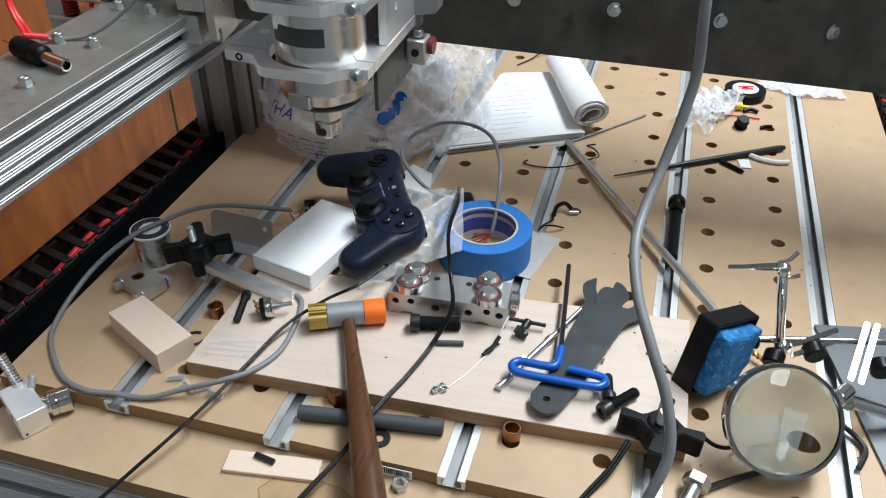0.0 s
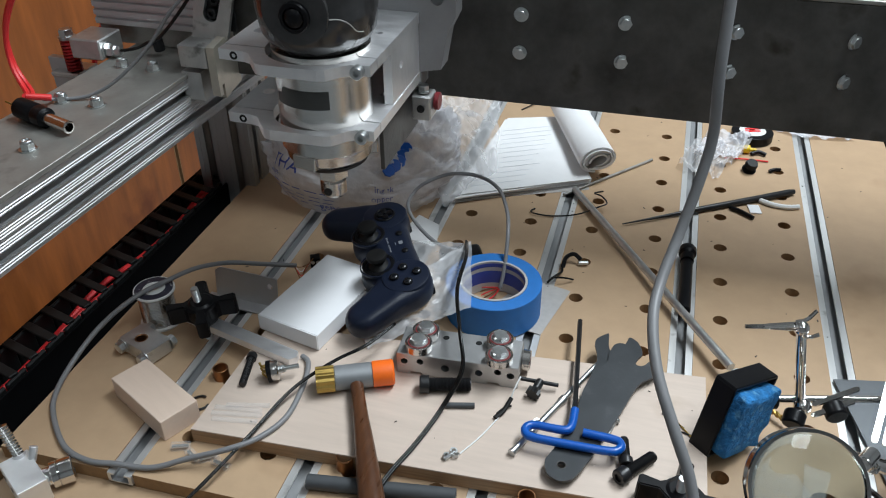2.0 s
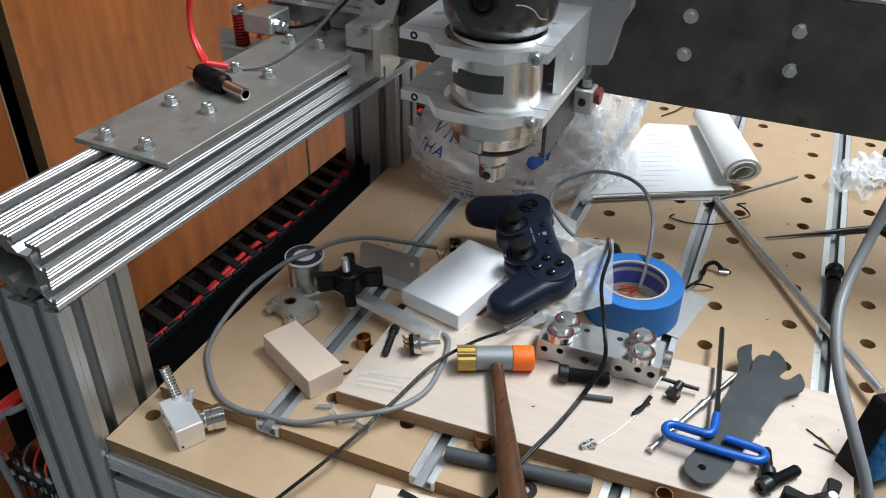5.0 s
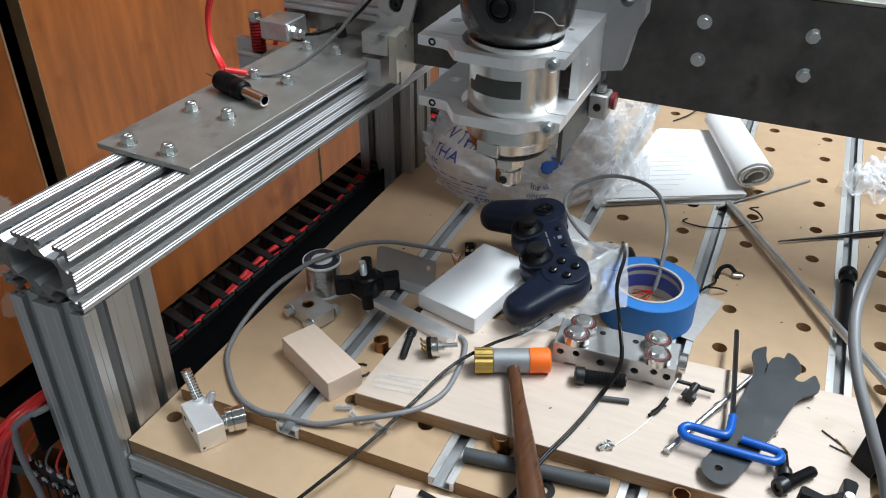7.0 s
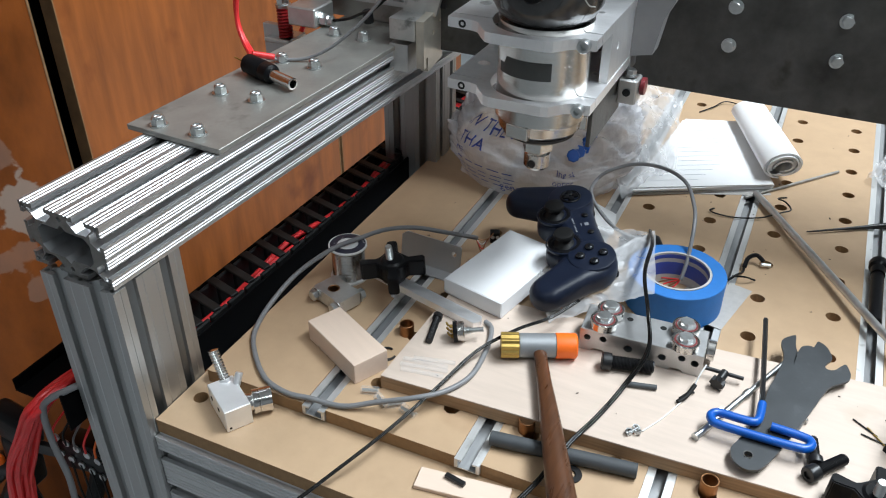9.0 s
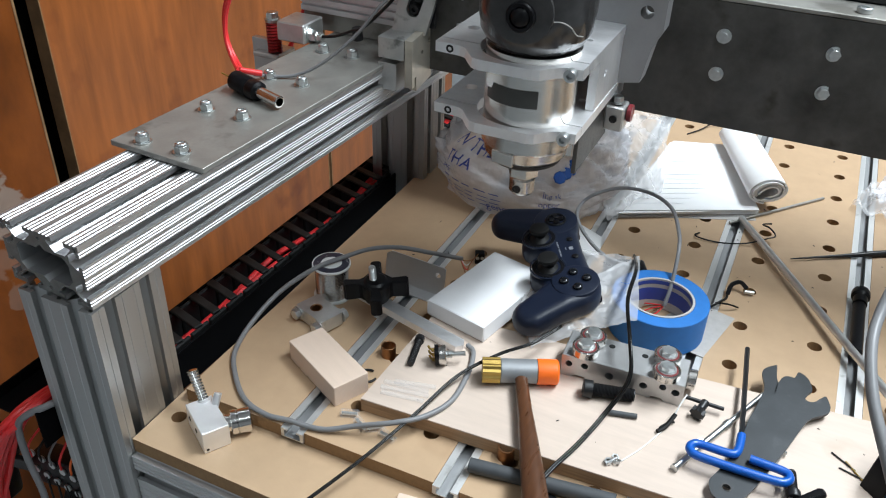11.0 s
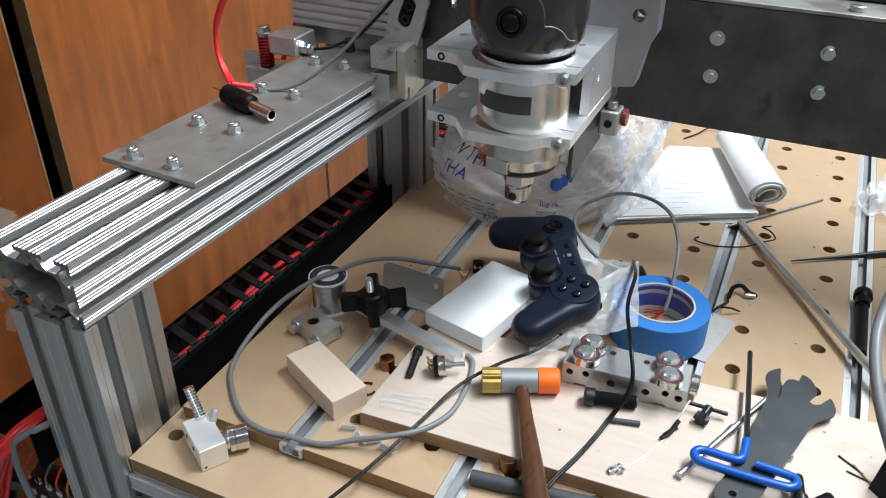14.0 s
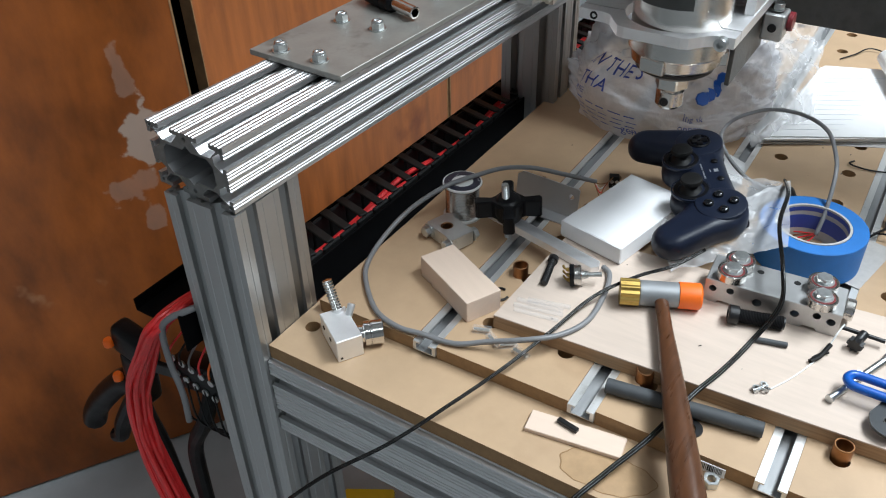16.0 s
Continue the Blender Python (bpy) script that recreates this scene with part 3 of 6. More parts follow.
part("stud", rod(bmesh.new(), 0.005, 0.06, pose(0, 0, -0.005)), ZINC, tens)
part("washer", rod(bmesh.new(), 0.0125, 0.003, pose(0, 0, 0.0445), 20), ZINC, tens)
bolt(tens, (0, 0, 0.0475), 0.0105, 0.012, name="cap_nut")
part("plate_edge", slab(-0.045, 0.0, 0.0, 0.012, -0.06, 0.012, 0.001), ALU, tens)

# gantry bolts and top
for k in range(-3, 9):
    x = -0.254 + 0.1292 * k + (0.0 if k > -3 else 0.028)
    for z in (0.304, 0.3535):
        bolt(gan, (x, -0.0805, z), 0.0075, 0.006, tilt=(90, 0, 15 * k), name="hex_bolt")
part("top_flange", slab(-0.70, 1.0, -0.081, -0.02, 0.3965, 0.402, 0.001), PLATE, gan, "bright steel edge on the beam")
for k in range(-1, 8):
    bolt(gan, (-0.235 + 0.1292 * k, -0.062, 0.4025), 0.009, 0.006, name="button_screw", socket=True)
part("linear_rail", slab(-0.70, 1.0, -0.02, 0.02, 0.402, 0.43, 0.002), BLACK_OX, gan)
part("upper_beam", slab(-0.66, 1.0, 0.02, 0.13, 0.36, 0.52, 0.002), WHITE, gan, "pale upper beam")

# spindle carrier: router motor in two milled clamps on a vertical plate
CX, CY = -0.429, -0.318
zc = thing("spindle_mount", "milled aluminium spindle mount with two clamp plates on the gantry", "spindle mount", (CX, CY, 0))


def clamp_plate(z):
    R = 0.0532
    arc = [(R * math.cos(a), R * math.sin(a)) for a in [radians(180 + 18 - (216) * k / 24) for k in range(25)]]
    outline = [(0.074, -0.016), (0.074, 0.13), (-0.098, 0.13), (-0.098, -0.016)] + [p for p in arc]
    o = part("clamp_plate", prism(bmesh.new(), outline, z, z + 0.012, holes=[(-0.078, 0.03, 0.0075), (0.052, 0.055, 0.004)]), MILLED, zc, smooth=False)
    cap = [(-0.098, -0.0175), (-0.098, -0.031), (-0.068, -0.033), (-0.060, -0.036), (-0.050, -0.050), (-0.042, -0.060), (-0.034, -0.0625), (0.026, -0.0625), (0.034, -0.060), (0.046, -0.046), (0.054, -0.040), (0.074, -0.038), (0.074, -0.0175)]
    cap += [(R * math.cos(a), R * math.sin(a)) for a in [radians(340 - 140 * k / 20) for k in range(21)]]
    cap_ob = part("clamp_cap", prism(bmesh.new(), cap, z + 0.0002, z + 0.0118), MILLED, zc, smooth=False)
    bolt(cap_ob, (0.062, -0.039, z + 0.006), 0.007, 0.009, name="cap_screw", socket=True, tilt=(90, 0, 0), material=ZINC)
    bolt(cap_ob, (-0.080, -0.0315, z + 0.006), 0.0045, 0.0012, name="cap_screw", socket=True, tilt=(90, 0, 0), material=BLACK_OX)


clamp_plate(0.298)
clamp_plate(0.370)
zp = bmesh.new()
prism(zp, [(-0.09, 0.29), (0.075, 0.29), (0.075, 0.31), (0.100, 0.315), (0.108, 0.36), (0.118, 0.38), (0.118, 0.56), (-0.09, 0.56)], 0, 0.03, pose(0, 0.16, 0) @ Matrix(((1, 0, 0, 0), (0, 0, -1, 0), (0, 1, 0, 0), (0, 0, 0, 1))), holes=[(0.096, 0.40, 0.008)])
part("back_plate", zp, mat("satin_aluminium", (0.36, 0.36, 0.365), 0.55, 0.9, vary=0.08, scale=40, bump=0.03), zc)
sd = bmesh.new()
prism(sd, [(0.030, 0.3102), (0.13, 0.3102), (0.13, 0.3698), (0.030, 0.3698)], 0.0, 0.010, pose(0.0630, 0.0, 0) @ Matrix(((0, 0, 1, 0), (1, 0, 0, 0), (0, 1, 0, 0), (0, 0, 0, 1))), holes=[(0.062, 0.345, 0.0045)])
part("side_gusset", sd, MILLED, zc)
part("angle_iron", slab(0.058, 0.063, 0.02, 0.15, 0.232, 0.30, 0.0005), STEEL, zc, "dark steel angle")
part("bearing_carriage", box(bmesh.new(), 0.024, 0.028, 0.032, pose(0.078, 0.13, 0.268), 0.002), GREYBLOCK, zc)
bolt(zc, (0.078, 0.115, 0.268), 0.005, 0.001, socket=True, material=BLACK_OX, tilt=(90, 0, 0), name="cap_screw")
part("rail_bearing", rod(bmesh.new(), 0.011, 0.006, pose(0.091, 0.135, 0.272, 0, 90, 0)), mat("dark_red_seal", (0.16, 0.015, 0.02), 0.4, vary=0.1, bump=0.0), zc)
bolt(zc, (0.078, 0.128, 0.286), 0.007, 0.008, name="hex_bolt")
rt = thing("router_spindle", "black and silver router spindle with a steel collet", "router", (CX + 0.006, CY, 0))
part("body", lathe(bmesh.new(), [(0.0, 0.252), (0.02, 0.252), (0.042, 0.257), (0.048, 0.263), (0.0495, 0.274), (0.0525, 0.277), (0.0525, 0.297), (0.0515, 0.298), (0.0515, 0.372), (0.0525, 0.378), (0.0525, 0.388), (0.0, 0.388)], seg=56), TURNED, rt, "turned silver motor barrel")
part("nose_ring", lathe(bmesh.new(), [(0.014, 0.252), (0.034, 0.2485), (0.0425, 0.254), (0.043, 0.2575)], seg=48), BLACK_OX, rt)
for ang in (-100, 20, 140):
    part("wrench_flat", box(bmesh.new(), 0.012, 0.028, 0.016, pose(0.0475 * math.cos(radians(ang)), 0.0475 * math.sin(radians(ang)), 0.269, 0, 0, ang), 0.001), TURNED, rt)
lab = bmesh.new()
vs = []
for k in range(17):
    a = radians(224 + 74 * k / 16)
    vs.append([lab.verts.new((0.0520 * math.cos(a), 0.0520 * math.sin(a), z)) for z in (0.3325, 0.344 if k < 3 else 0.3525)])
for a, b in zip(vs, vs[1:]):
    lab.faces.new((a[0], b[0], b[1], a[1]))
part("label_plate", lab, mat("dark_grey_label", (0.045, 0.048, 0.046), 0.45, vary=0.15, scale=60, bump=0.02), rt, "dark grey label plate")
part("housing", lathe(bmesh.new(), [(0.0, 0.386), (0.044, 0.386), (0.052, 0.392), (0.060, 0.406), (0.063, 0.43), (0.063, 0.50), (0.058, 0.58), (0.05, 0.60), (0, 0.60)], seg=56), PHENOL, rt, "smoky black plastic motor housing")
part("brush_cap", lathe(bmesh.new(), [(0.0235, -0.004), (0.0235, 0.003), (0.0215, 0.0055), (0.0165, 0.006), (0.0160, -0.001), (0.0150, -0.001), (0.0145, 0.005), (0.011, 0.0085), (0.005, 0.0100), (0.0, 0.0103)], pose(0.004, -0.0635, 0.434, 90, 0, 2) @ Matrix.Scale(0.66, 4), 32), BLACK, rt, "round black brush cap")
part("housing_boss", lathe(bmesh.new(), [(0.0, 0.0), (0.034, -0.002), (0.0335, 0.0012), (0.031, 0.0022), (0.0, 0.0024)], pose(0.003, -0.0605, 0.438, 90, 0, 3), 40), PHENOL, rt)
part("seam", tube(bmesh.new(), [(0.0640 * math.cos(b), 0.0640 * math.sin(b), z) for b, z in ((-1.25, 0.432), (-1.05, 0.431), (-0.85, 0.430), (-0.68, 0.424), (-0.55, 0.415), (-0.40, 0.412))], 0.0006, 6, 6), mat("pale_seam", (0.32, 0.31, 0.29), 0.5, bump=0), rt, "pale moulding seam")
part("shaft", rod(bmesh.new(), 0.011, 0.03, pose(0, 0, 0.226)), TURNED, rt)
part("collet_nut", prism(bmesh.new(), hexpoly(0.0185), 0.2285, 0.2475), TURNED, rt, smooth=False)
part("collet", lathe(bmesh.new(), [(0.0, 0.204), (0.012, 0.204), (0.0155, 0.208), (0.0155, 0.224), (0.0125, 0.228), (0, 0.228)]), TURNED, rt)
bolt(rt, (-0.001, -0.0152, 0.214), 0.005, 0.001, socket=True, material=BLACK_OX, tilt=(90, 0, 0), name="set_screw")

# ---- things on the bed ----
PZ = 0.0190  # top of the plywood

ply = thing("plywood_sheet", "pale birch plywood board lying on the bed", "board", (0, 0, 0.0006))
part("sheet", prism(bmesh.new(), [(-0.518, -0.548), (0.033, -0.520), (0.028, -0.316), (-0.512, -0.36)], 0.0, 0.0168), PLY_EDGE, ply, "layered plywood core", smooth=False)
part("face_veneer", prism(bmesh.new(), [(-0.518, -0.548), (0.033, -0.520), (0.028, -0.316), (-0.512, -0.36)], 0.0168, PZ - 0.0006), PLY, ply, smooth=False)

# roll of tape
tp = thing("masking_tape", "roll of blue masking tape lying flat on the bed", "tape roll", (-0.247, -0.232, 0.0008))
part("tape", ring(bmesh.new(), 0.0445, 0.0635, 0.048, seg=64, bev=0.0008), BLUE, tp)
part("core", lathe(bmesh.new(), [(0.0415, 0.0005), (0.0445, 0.0003), (0.0445, 0.0487), (0.0415, 0.0487), (0.0415, 0.0005)], seg=64), CARD, tp, "grey cardboard core")
part("core_print", lathe(bmesh.new(), [(0.04145, 0.014), (0.0413, 0.016), (0.0413, 0.032), (0.04145, 0.034)], seg=64), INK, tp, "dark blue printed band")
part("core_print", lathe(bmesh.new(), [(0.04145, 0.040), (0.0413, 0.0405), (0.0413, 0.0455), (0.04145, 0.046)], seg=64), INK, tp, "dark blue printed band")

# white carton, lying partly on the plywood
ct = thing("white_box", "flat white cardboard box lying on the plywood edge", "box", (-0.458, -0.308, PZ), -13)
cb = bmesh.new()
box(cb, 0.090, 0.150, 0.0246, pose(0, 0, 0.0125), 0.0009)
part("carton", cb, WHITE_CARD, ct)
part("lid_flap", slab(-0.0450, 0.0450, -0.0766, -0.0752, 0.004, 0.0248, 0.0003), WHITE_CARD, ct)

# wooden block with small notches
wb = thing("wood_block", "pale planed wooden block resting on the bed", "wood block", (-0.5845, -0.512, 0.0), -27)
blk = bmesh.new()
prism(blk, [(-0.053, -0.0), (-0.04, 0.0), (-0.04, 0.0), (-0.032, 0.0), (-0.032, 0.003), (-0.028, 0.003), (-0.028, 0.0), (-0.012, 0.0), (-0.012, 0.002), (-0.008, 0.002), (-0.008, 0.0), (0.053, 0.0), (0.053, 0.029), (-0.053, 0.029)][0:1] + [(-0.032, 0.0), (-0.032, 0.003), (-0.028, 0.003), (-0.028, 0.0), (-0.012, 0.0), (-0.012, 0.002), (-0.008, 0.002), (-0.008, 0.0), (0.053, 0.0), (0.053, 0.029), (-0.053, 0.029)], -0.0235, 0.0235, Matrix(((1, 0, 0, 0), (0, 0, -1, 0), (0, 1, 0, 0), (0, 0, 0, 1))))
bmesh.ops.bevel(blk, geom=[e for e in blk.edges if e.calc_face_angle(0) > 1.2 and e.calc_length() > 0.02], offset=0.0007, segments=1, affect="EDGES")
part("block", blk, PINE, wb)

# spool of solder
so = thing("solder_spool", "small spool of solder wire standing on the bed", "spool", (-0.667, -0.368, 0.0))
part("winding", lathe(bmesh.new(), [(0.0, 0.003), (0.0225, 0.003)] + [(0.0225 + 0.0006 * (k % 2), 0.003 + 0.0012 * k) for k in range(38)] + [(0.0, 0.0495)], seg=36), TIN, so, "wound silver solder")
part("flange", rod(bmesh.new(), 0.0265, 0.003, pose(0, 0, 0), 40), WHITE, so)
part("flange", rod(bmesh.new(), 0.0265, 0.003, pose(0, 0, 0.050), 40), WHITE, so)
part("label", ring(bmesh.new(), 0.0145, 0.0245, 0.0005, pose(0, 0, 0.0529), 40, 0.0001), mat("spool_label", (0.03, 0.03, 0.05), 0.4, stain=(0.75, 0.74, 0.73), stain_at=0.60, stain_scale=110, vary=0.1, bump=0), so, "dark printed ring label")
part("hub_plug", lathe(bmesh.new(), [(0.0145, 0.0530), (0.012, 0.0522), (0.0, 0.0522)], seg=30), GLASS, so)

# star-knob clamp


def star_knob(bm, r, h, arms=4, twist=0):
    pts = []
    for k in range(arms):
        a = radians(360 / arms * k + twist)
        for da, rr in ((-0.5, 0.44), (-0.25, 0.52), (-0.2, 0.96), (-0.1, 1.0), (0.1, 1.0), (0.2, 0.96), (0.25, 0.52)):
            pts.append((rr * r * math.cos(a + da * (1 if rr < 0.6 else 0.9)), rr * r * math.sin(a + da * (1 if rr < 0.6 else 0.9))))
    prism(bm, pts, h * 0.14, h)
    bmesh.ops.bevel(bm, geom=[e for e in bm.edges if e.calc_face_angle(0) > 0.9], offset=0.0012, segments=2, affect="EDGES")
    lathe(bm, [(0, 0), (r * 0.38, 0), (r * 0.46, h * 0.4), (r * 0.46, h * 0.9), (r * 0.3, h * 1.08), (r * 0.2, h * 1.08), (0, h * 1.08)], seg=24)
    return bm


ck = thing("hold_down_clamp", "black star knob clamp bolted through an aluminium bar into the track", "clamp", (-0.588, -0.383, 0.0), 0)
part("star_knob", star_knob(bmesh.new(), 0.043, 0.029), BLACK, ck, "black plastic star knob", loc=pose(0, 0, 0.031, 3, -3, 29))
part("threaded_bolt", threaded(bmesh.new(), 0.005, 0.086, pose(0, 0, -0.004, 3, -3, 0)), ZINC, ck)
part("clamp_bar", prism(bmesh.new(), [(-0.035, -0.009), (0.14, -0.009), (0.145, 0.0), (0.14, 0.009), (-0.035, 0.009)], 0.0, 0.010, pose(0.0, 0.0, 0.0205, 0, 0.5, -14)), MILLED, ck)

# bent steel bracket
bk = thing("angle_bracket", "bent grey sheet steel bracket standing on the bed", "bracket", (-0.562, -0.303, 0.0), -30)
ab = bmesh.new()
prism(ab, [(-0.060, 0.0), (0.035, 0.0), (0.035, 0.044), (0.033, 0.046), (-0.052, 0.046), (-0.060, 0.040)], -0.001, 0.001, pose(0, 0, 0, 82, 0, 26), holes=[(0.024, 0.032, 0.004)])
part("upright", ab, ALU, bk)
part("foot", prism(bmesh.new(), [(-0.07, -0.02), (0.03, -0.02), (0.03, 0.002), (-0.07, 0.002)], 0.0005, 0.0022, pose(0, 0, 0, 0, 0, 26)), ALU, bk)

# small bolted collar block
cl = thing("shaft_clamp", "small cast aluminium clamp block with zinc bolts", "clamp block", (-0.650, -0.428, 0.0), -20)
part("body", prism(bmesh.new(), fillet_box(0.054, 0.036, 0.003), 0.003, 0.022, holes=[(-0.004, -0.002, 0.0085)]), GREYBLOCK, cl)
for x, y in ((-0.021, -0.018), (0.021, -0.018), (-0.021, 0.018), (0.021, 0.018)):
    bolt(cl, (x, y, 0.0125), 0.0078, 0.0085, tilt=(90 if y < 0 else -90, 0, 0), name="hex_bolt")
part("bore", ring(bmesh.new(), 0.0066, 0.0084, 0.018, pose(-0.004, -0.002, 0.0035), 24, 0.0003), COPPER, cl, "bronze bush in the bore")
# near-black plug added in the bore to give the hole its shade
part("bore_shade_plug", rod(bmesh.new(), 0.0064, 0.002, pose(-0.004, -0.002, 0.004)), DARK, cl)

# bronze bushings in the holes
bu = thing("bronze_bushing", "dull bronze sleeve bushing standing in a dog hole", "bushing", (-0.5365, -0.4465, -0.006), group="bushings in the bed")
part("sleeve", ring(bmesh.new(), 0.0076, 0.0094, 0.022, seg=32, bev=0.0005), COPPER, bu)
for x, y in ((-0.3405, -0.5385), (-0.1435, -0.5385)):
    copy_thing(bu, pose(x * SIZE, y * SIZE, -0.006 * SIZE))

rc = thing("retaining_clip", "black spring steel retaining clip lying beside the plywood", "clip", (-0.5395, -0.4945, 0.0005), 40)
part("clip", tube(bmesh.new(), [(0.011 * math.cos(radians(40 + 28 * k)), 0.011 * math.sin(radians(40 + 28 * k)), 0.0016) for k in range(11)], 0.0015, 3, 6), BLACK_OX, rc)

# hammer
hm = thing("two_faced_hammer", "small hammer with brass and orange faces and a dark wood handle", "hammer", (-0.365, -0.4365, PZ), 0)
HA, HB = Vector((-0.041, -0.0185, 0.0155)), Vector((0.041, 0.0185, 0.0155))
hd = aim(HA, HB)
ln = span(HA, HB)
part("brass_face", prism(bmesh.new(), [((0.0149 + 0.0009 * math.cos(12 * a)) * math.cos(a), (0.0149 + 0.0009 * math.cos(12 * a)) * math.sin(a)) for a in [2 * math.pi * k / 96 for k in range(96)]], 0.0, 0.021, hd), BRASS, hm, "worn fluted brass striking face")
part("head", lathe(bmesh.new(), [(0, 0.021), (0.0135, 0.021), (0.0145, 0.022), (0.0145, 0.064), (0.0135, 0.065), (0, 0.065)], hd, 36), GREY_PAINT, hm, "grey hammer head")
part("soft_face", lathe(bmesh.new(), [(0, 0.065), (0.0150, 0.065), (0.0152, 0.066), (0.0152, ln - 0.002), (0.0135, ln), (0, ln)], hd, 36), ORANGE, hm, "orange plastic striking face")
hp = [Vector((0.002 + 0.4787 * k, -0.0035 - k, 0.0145 - 0.0308 * k)) for k in (0, 0.022, 0.055, 0.10, 0.155, 0.21, 0.27, 0.33)]
hr = [0.0080, 0.0076, 0.0086, 0.0112, 0.0136, 0.0158, 0.0166, 0.0150]
hb = bmesh.new()
hq = spline(hp, 6)
prev = None
for i, c in enumerate(hq):
    f = i / (len(hq) - 1) * (len(hr) - 1)
    j = min(int(f), len(hr) - 2)
    r = hr[j] + (hr[j + 1] - hr[j]) * (f - j)
    t = (hq[min(i + 1, len(hq) - 1)] - hq[max(i - 1, 0)]).normalized()
    a = t.cross(Vector((0, 0, 1))).normalized()
    b = a.cross(t)
    rg = [hb.verts.new(c + a * (r * math.cos(2 * math.pi * k / 18)) + b * (r * 0.8 * math.sin(2 * math.pi * k / 18))) for k in range(18)]
    if prev:
        for k in range(18):
            hb.faces.new((prev[k], prev[(k + 1) % 18], rg[(k + 1) % 18], rg[k]))
    else:
        hb.faces.new(rg[::-1])
    prev = rg
hb.faces.new(prev)
bmesh.ops.recalc_face_normals(hb, faces=hb.faces)
part("handle", hb, WALNUT, hm, "dark polished wooden handle")

# linear bearing block with rollers
lb = thing("roller_carriage", "milled aluminium roller carriage block with bolted bearings", "roller block", (-0.2555, -0.372, PZ), 3.5)
body = bmesh.new()
prism(body, [(-0.072, 0), (-0.058, 0), (-0.055, 0.004), (-0.043, 0.004), (-0.040, 0), (0.034, 0), (0.037, 0.004), (0.049, 0.004), (0.052, 0), (0.072, 0), (0.072, 0.031), (-0.072, 0.031)], -0.025, 0.025, Matrix(((1, 0, 0, 0), (0, 0, -1, 0), (0, 1, 0, 0), (0, 0, 0, 1))), holes=[(-0.063, 0.019, 0.0042), (-0.044, 0.021, 0.0042), (-0.014, 0.016, 0.005), (0.026, 0.016, 0.0046), (0.048, 0.021, 0.0042), (0.063, 0.018, 0.0046)])
bmesh.ops.bevel(body, geom=[e for e in body.edges if e.calc_face_angle(0) > 1.2 and e.calc_length() > 0.04], offset=0.0008, segments=1, affect="EDGES")
part("block", body, mat("dull_milled_aluminium", (0.52, 0.52, 0.52), 0.42, 1.0, vary=0.08, scale=60, bump=0.03), lb, smooth=False)
SEAL = mat("red_bearing_seal", (0.16, 0.022, 0.022), 0.5, bump=0)
for x, y in ((-0.0474, -0.014), (-0.0440, 0.010), (0.045, 0.011), (0.0481, -0.017)):
    ro = part("roller", ring(bmesh.new(), 0.0128, 0.0160, 0.0110, pose(x, y, 0.0325), 32, 0.0010), TURNED, lb, "bright steel bearing ring")
    part("roller_seal", ring(bmesh.new(), 0.0070, 0.0128, 0.0102, pose(x, y, 0.0325), 28, 0.0003), SEAL, ro, "dark red bearing seal")
    part("spacer", ring(bmesh.new(), 0.004, 0.0085, 0.0016, pose(x, y, 0.0309), 24, 0.0002), ZINC, ro)
    bolt(ro, (x, y, 0.0426), 0.0088, 0.0064, name="hex_bolt", tilt=(0, 0, 1000 * x))
ro = part("roller", ring(bmesh.new(), 0.0100, 0.0125, 0.010, pose(0.0725, 0.006, 0.018, 0, 90, 0), 28, 0.001), TURNED, lb, "bright steel bearing ring")
part("roller_seal", ring(bmesh.new(), 0.004, 0.0100, 0.009, pose(0.0728, 0.006, 0.018, 0, 90, 0), 28, 0.0003), SEAL, ro, "dark red bearing seal")
for x, y in ((-0.020, 0.012), (0.020, 0.010)):
    # flat near-black disc painted on for the shaded hollow of a hole
    part("hole_mark", rod(bmesh.new(), 0.0038, 0.0004, pose(x, y, 0.0308)), DARK, lb)

# fasteners and small parts lying on the plywood


def screw_lying(name, label, a, b, r, head_r, head_l, material, socket=True):
    t = thing(name, label, "bolt")
    m = aim(a, b)
    L = span(a, b)
    bm = bmesh.new()
    lathe(bm, [(0, 0.002), (head_r * 0.5, 0.002), (head_r * 0.5, 0), (head_r * 0.9, 0), (head_r, head_l * 0.12), (head_r, head_l), (0, head_l)], m, 22)
    part("head", bm, material, t)
    part("thread", threaded(bmesh.new(), r, L - head_l, m @ pose(0, 0, head_l)), material, t)
    return t


screw_lying("socket_bolt", "large black socket head bolt lying on the plywood", (-0.291, -0.425, PZ + 0.0105), (-0.234, -0.408, PZ + 0.0085), 0.0083, 0.0105, 0.011, BLACK_OX)
screw_lying("socket_bolt", "black socket head bolt lying beside the box", (-0.503, -0.424, PZ + 0.006), (-0.492, -0.474, PZ + 0.0045), 0.0045, 0.0062, 0.008, BLACK_OX)
screw_lying("socket_bolt", "black oxide bolt lying on the plywood", (-0.050, -0.482, PZ + 0.007), (-0.056, -0.444, PZ + 0.006), 0.005, 0.0075, 0.009, BLACK_OX)
screw_lying("socket_bolt", "thick black bolt lying at the plywood edge", (-0.057, -0.502, PZ + 0.0088), (-0.024, -0.461, PZ + 0.007), 0.0062, 0.0088, 0.012, BLACK_OX)
screw_lying("machine_screw", "small zinc machine screw on the wrench", (-0.066, -0.416, PZ + 0.004), (-0.074, -0.442, PZ + 0.002), 0.0018, 0.004, 0.003, ZINC)
tb = thing("tube_offcut", "short grey tube offcut lying on the plywood", "tube")
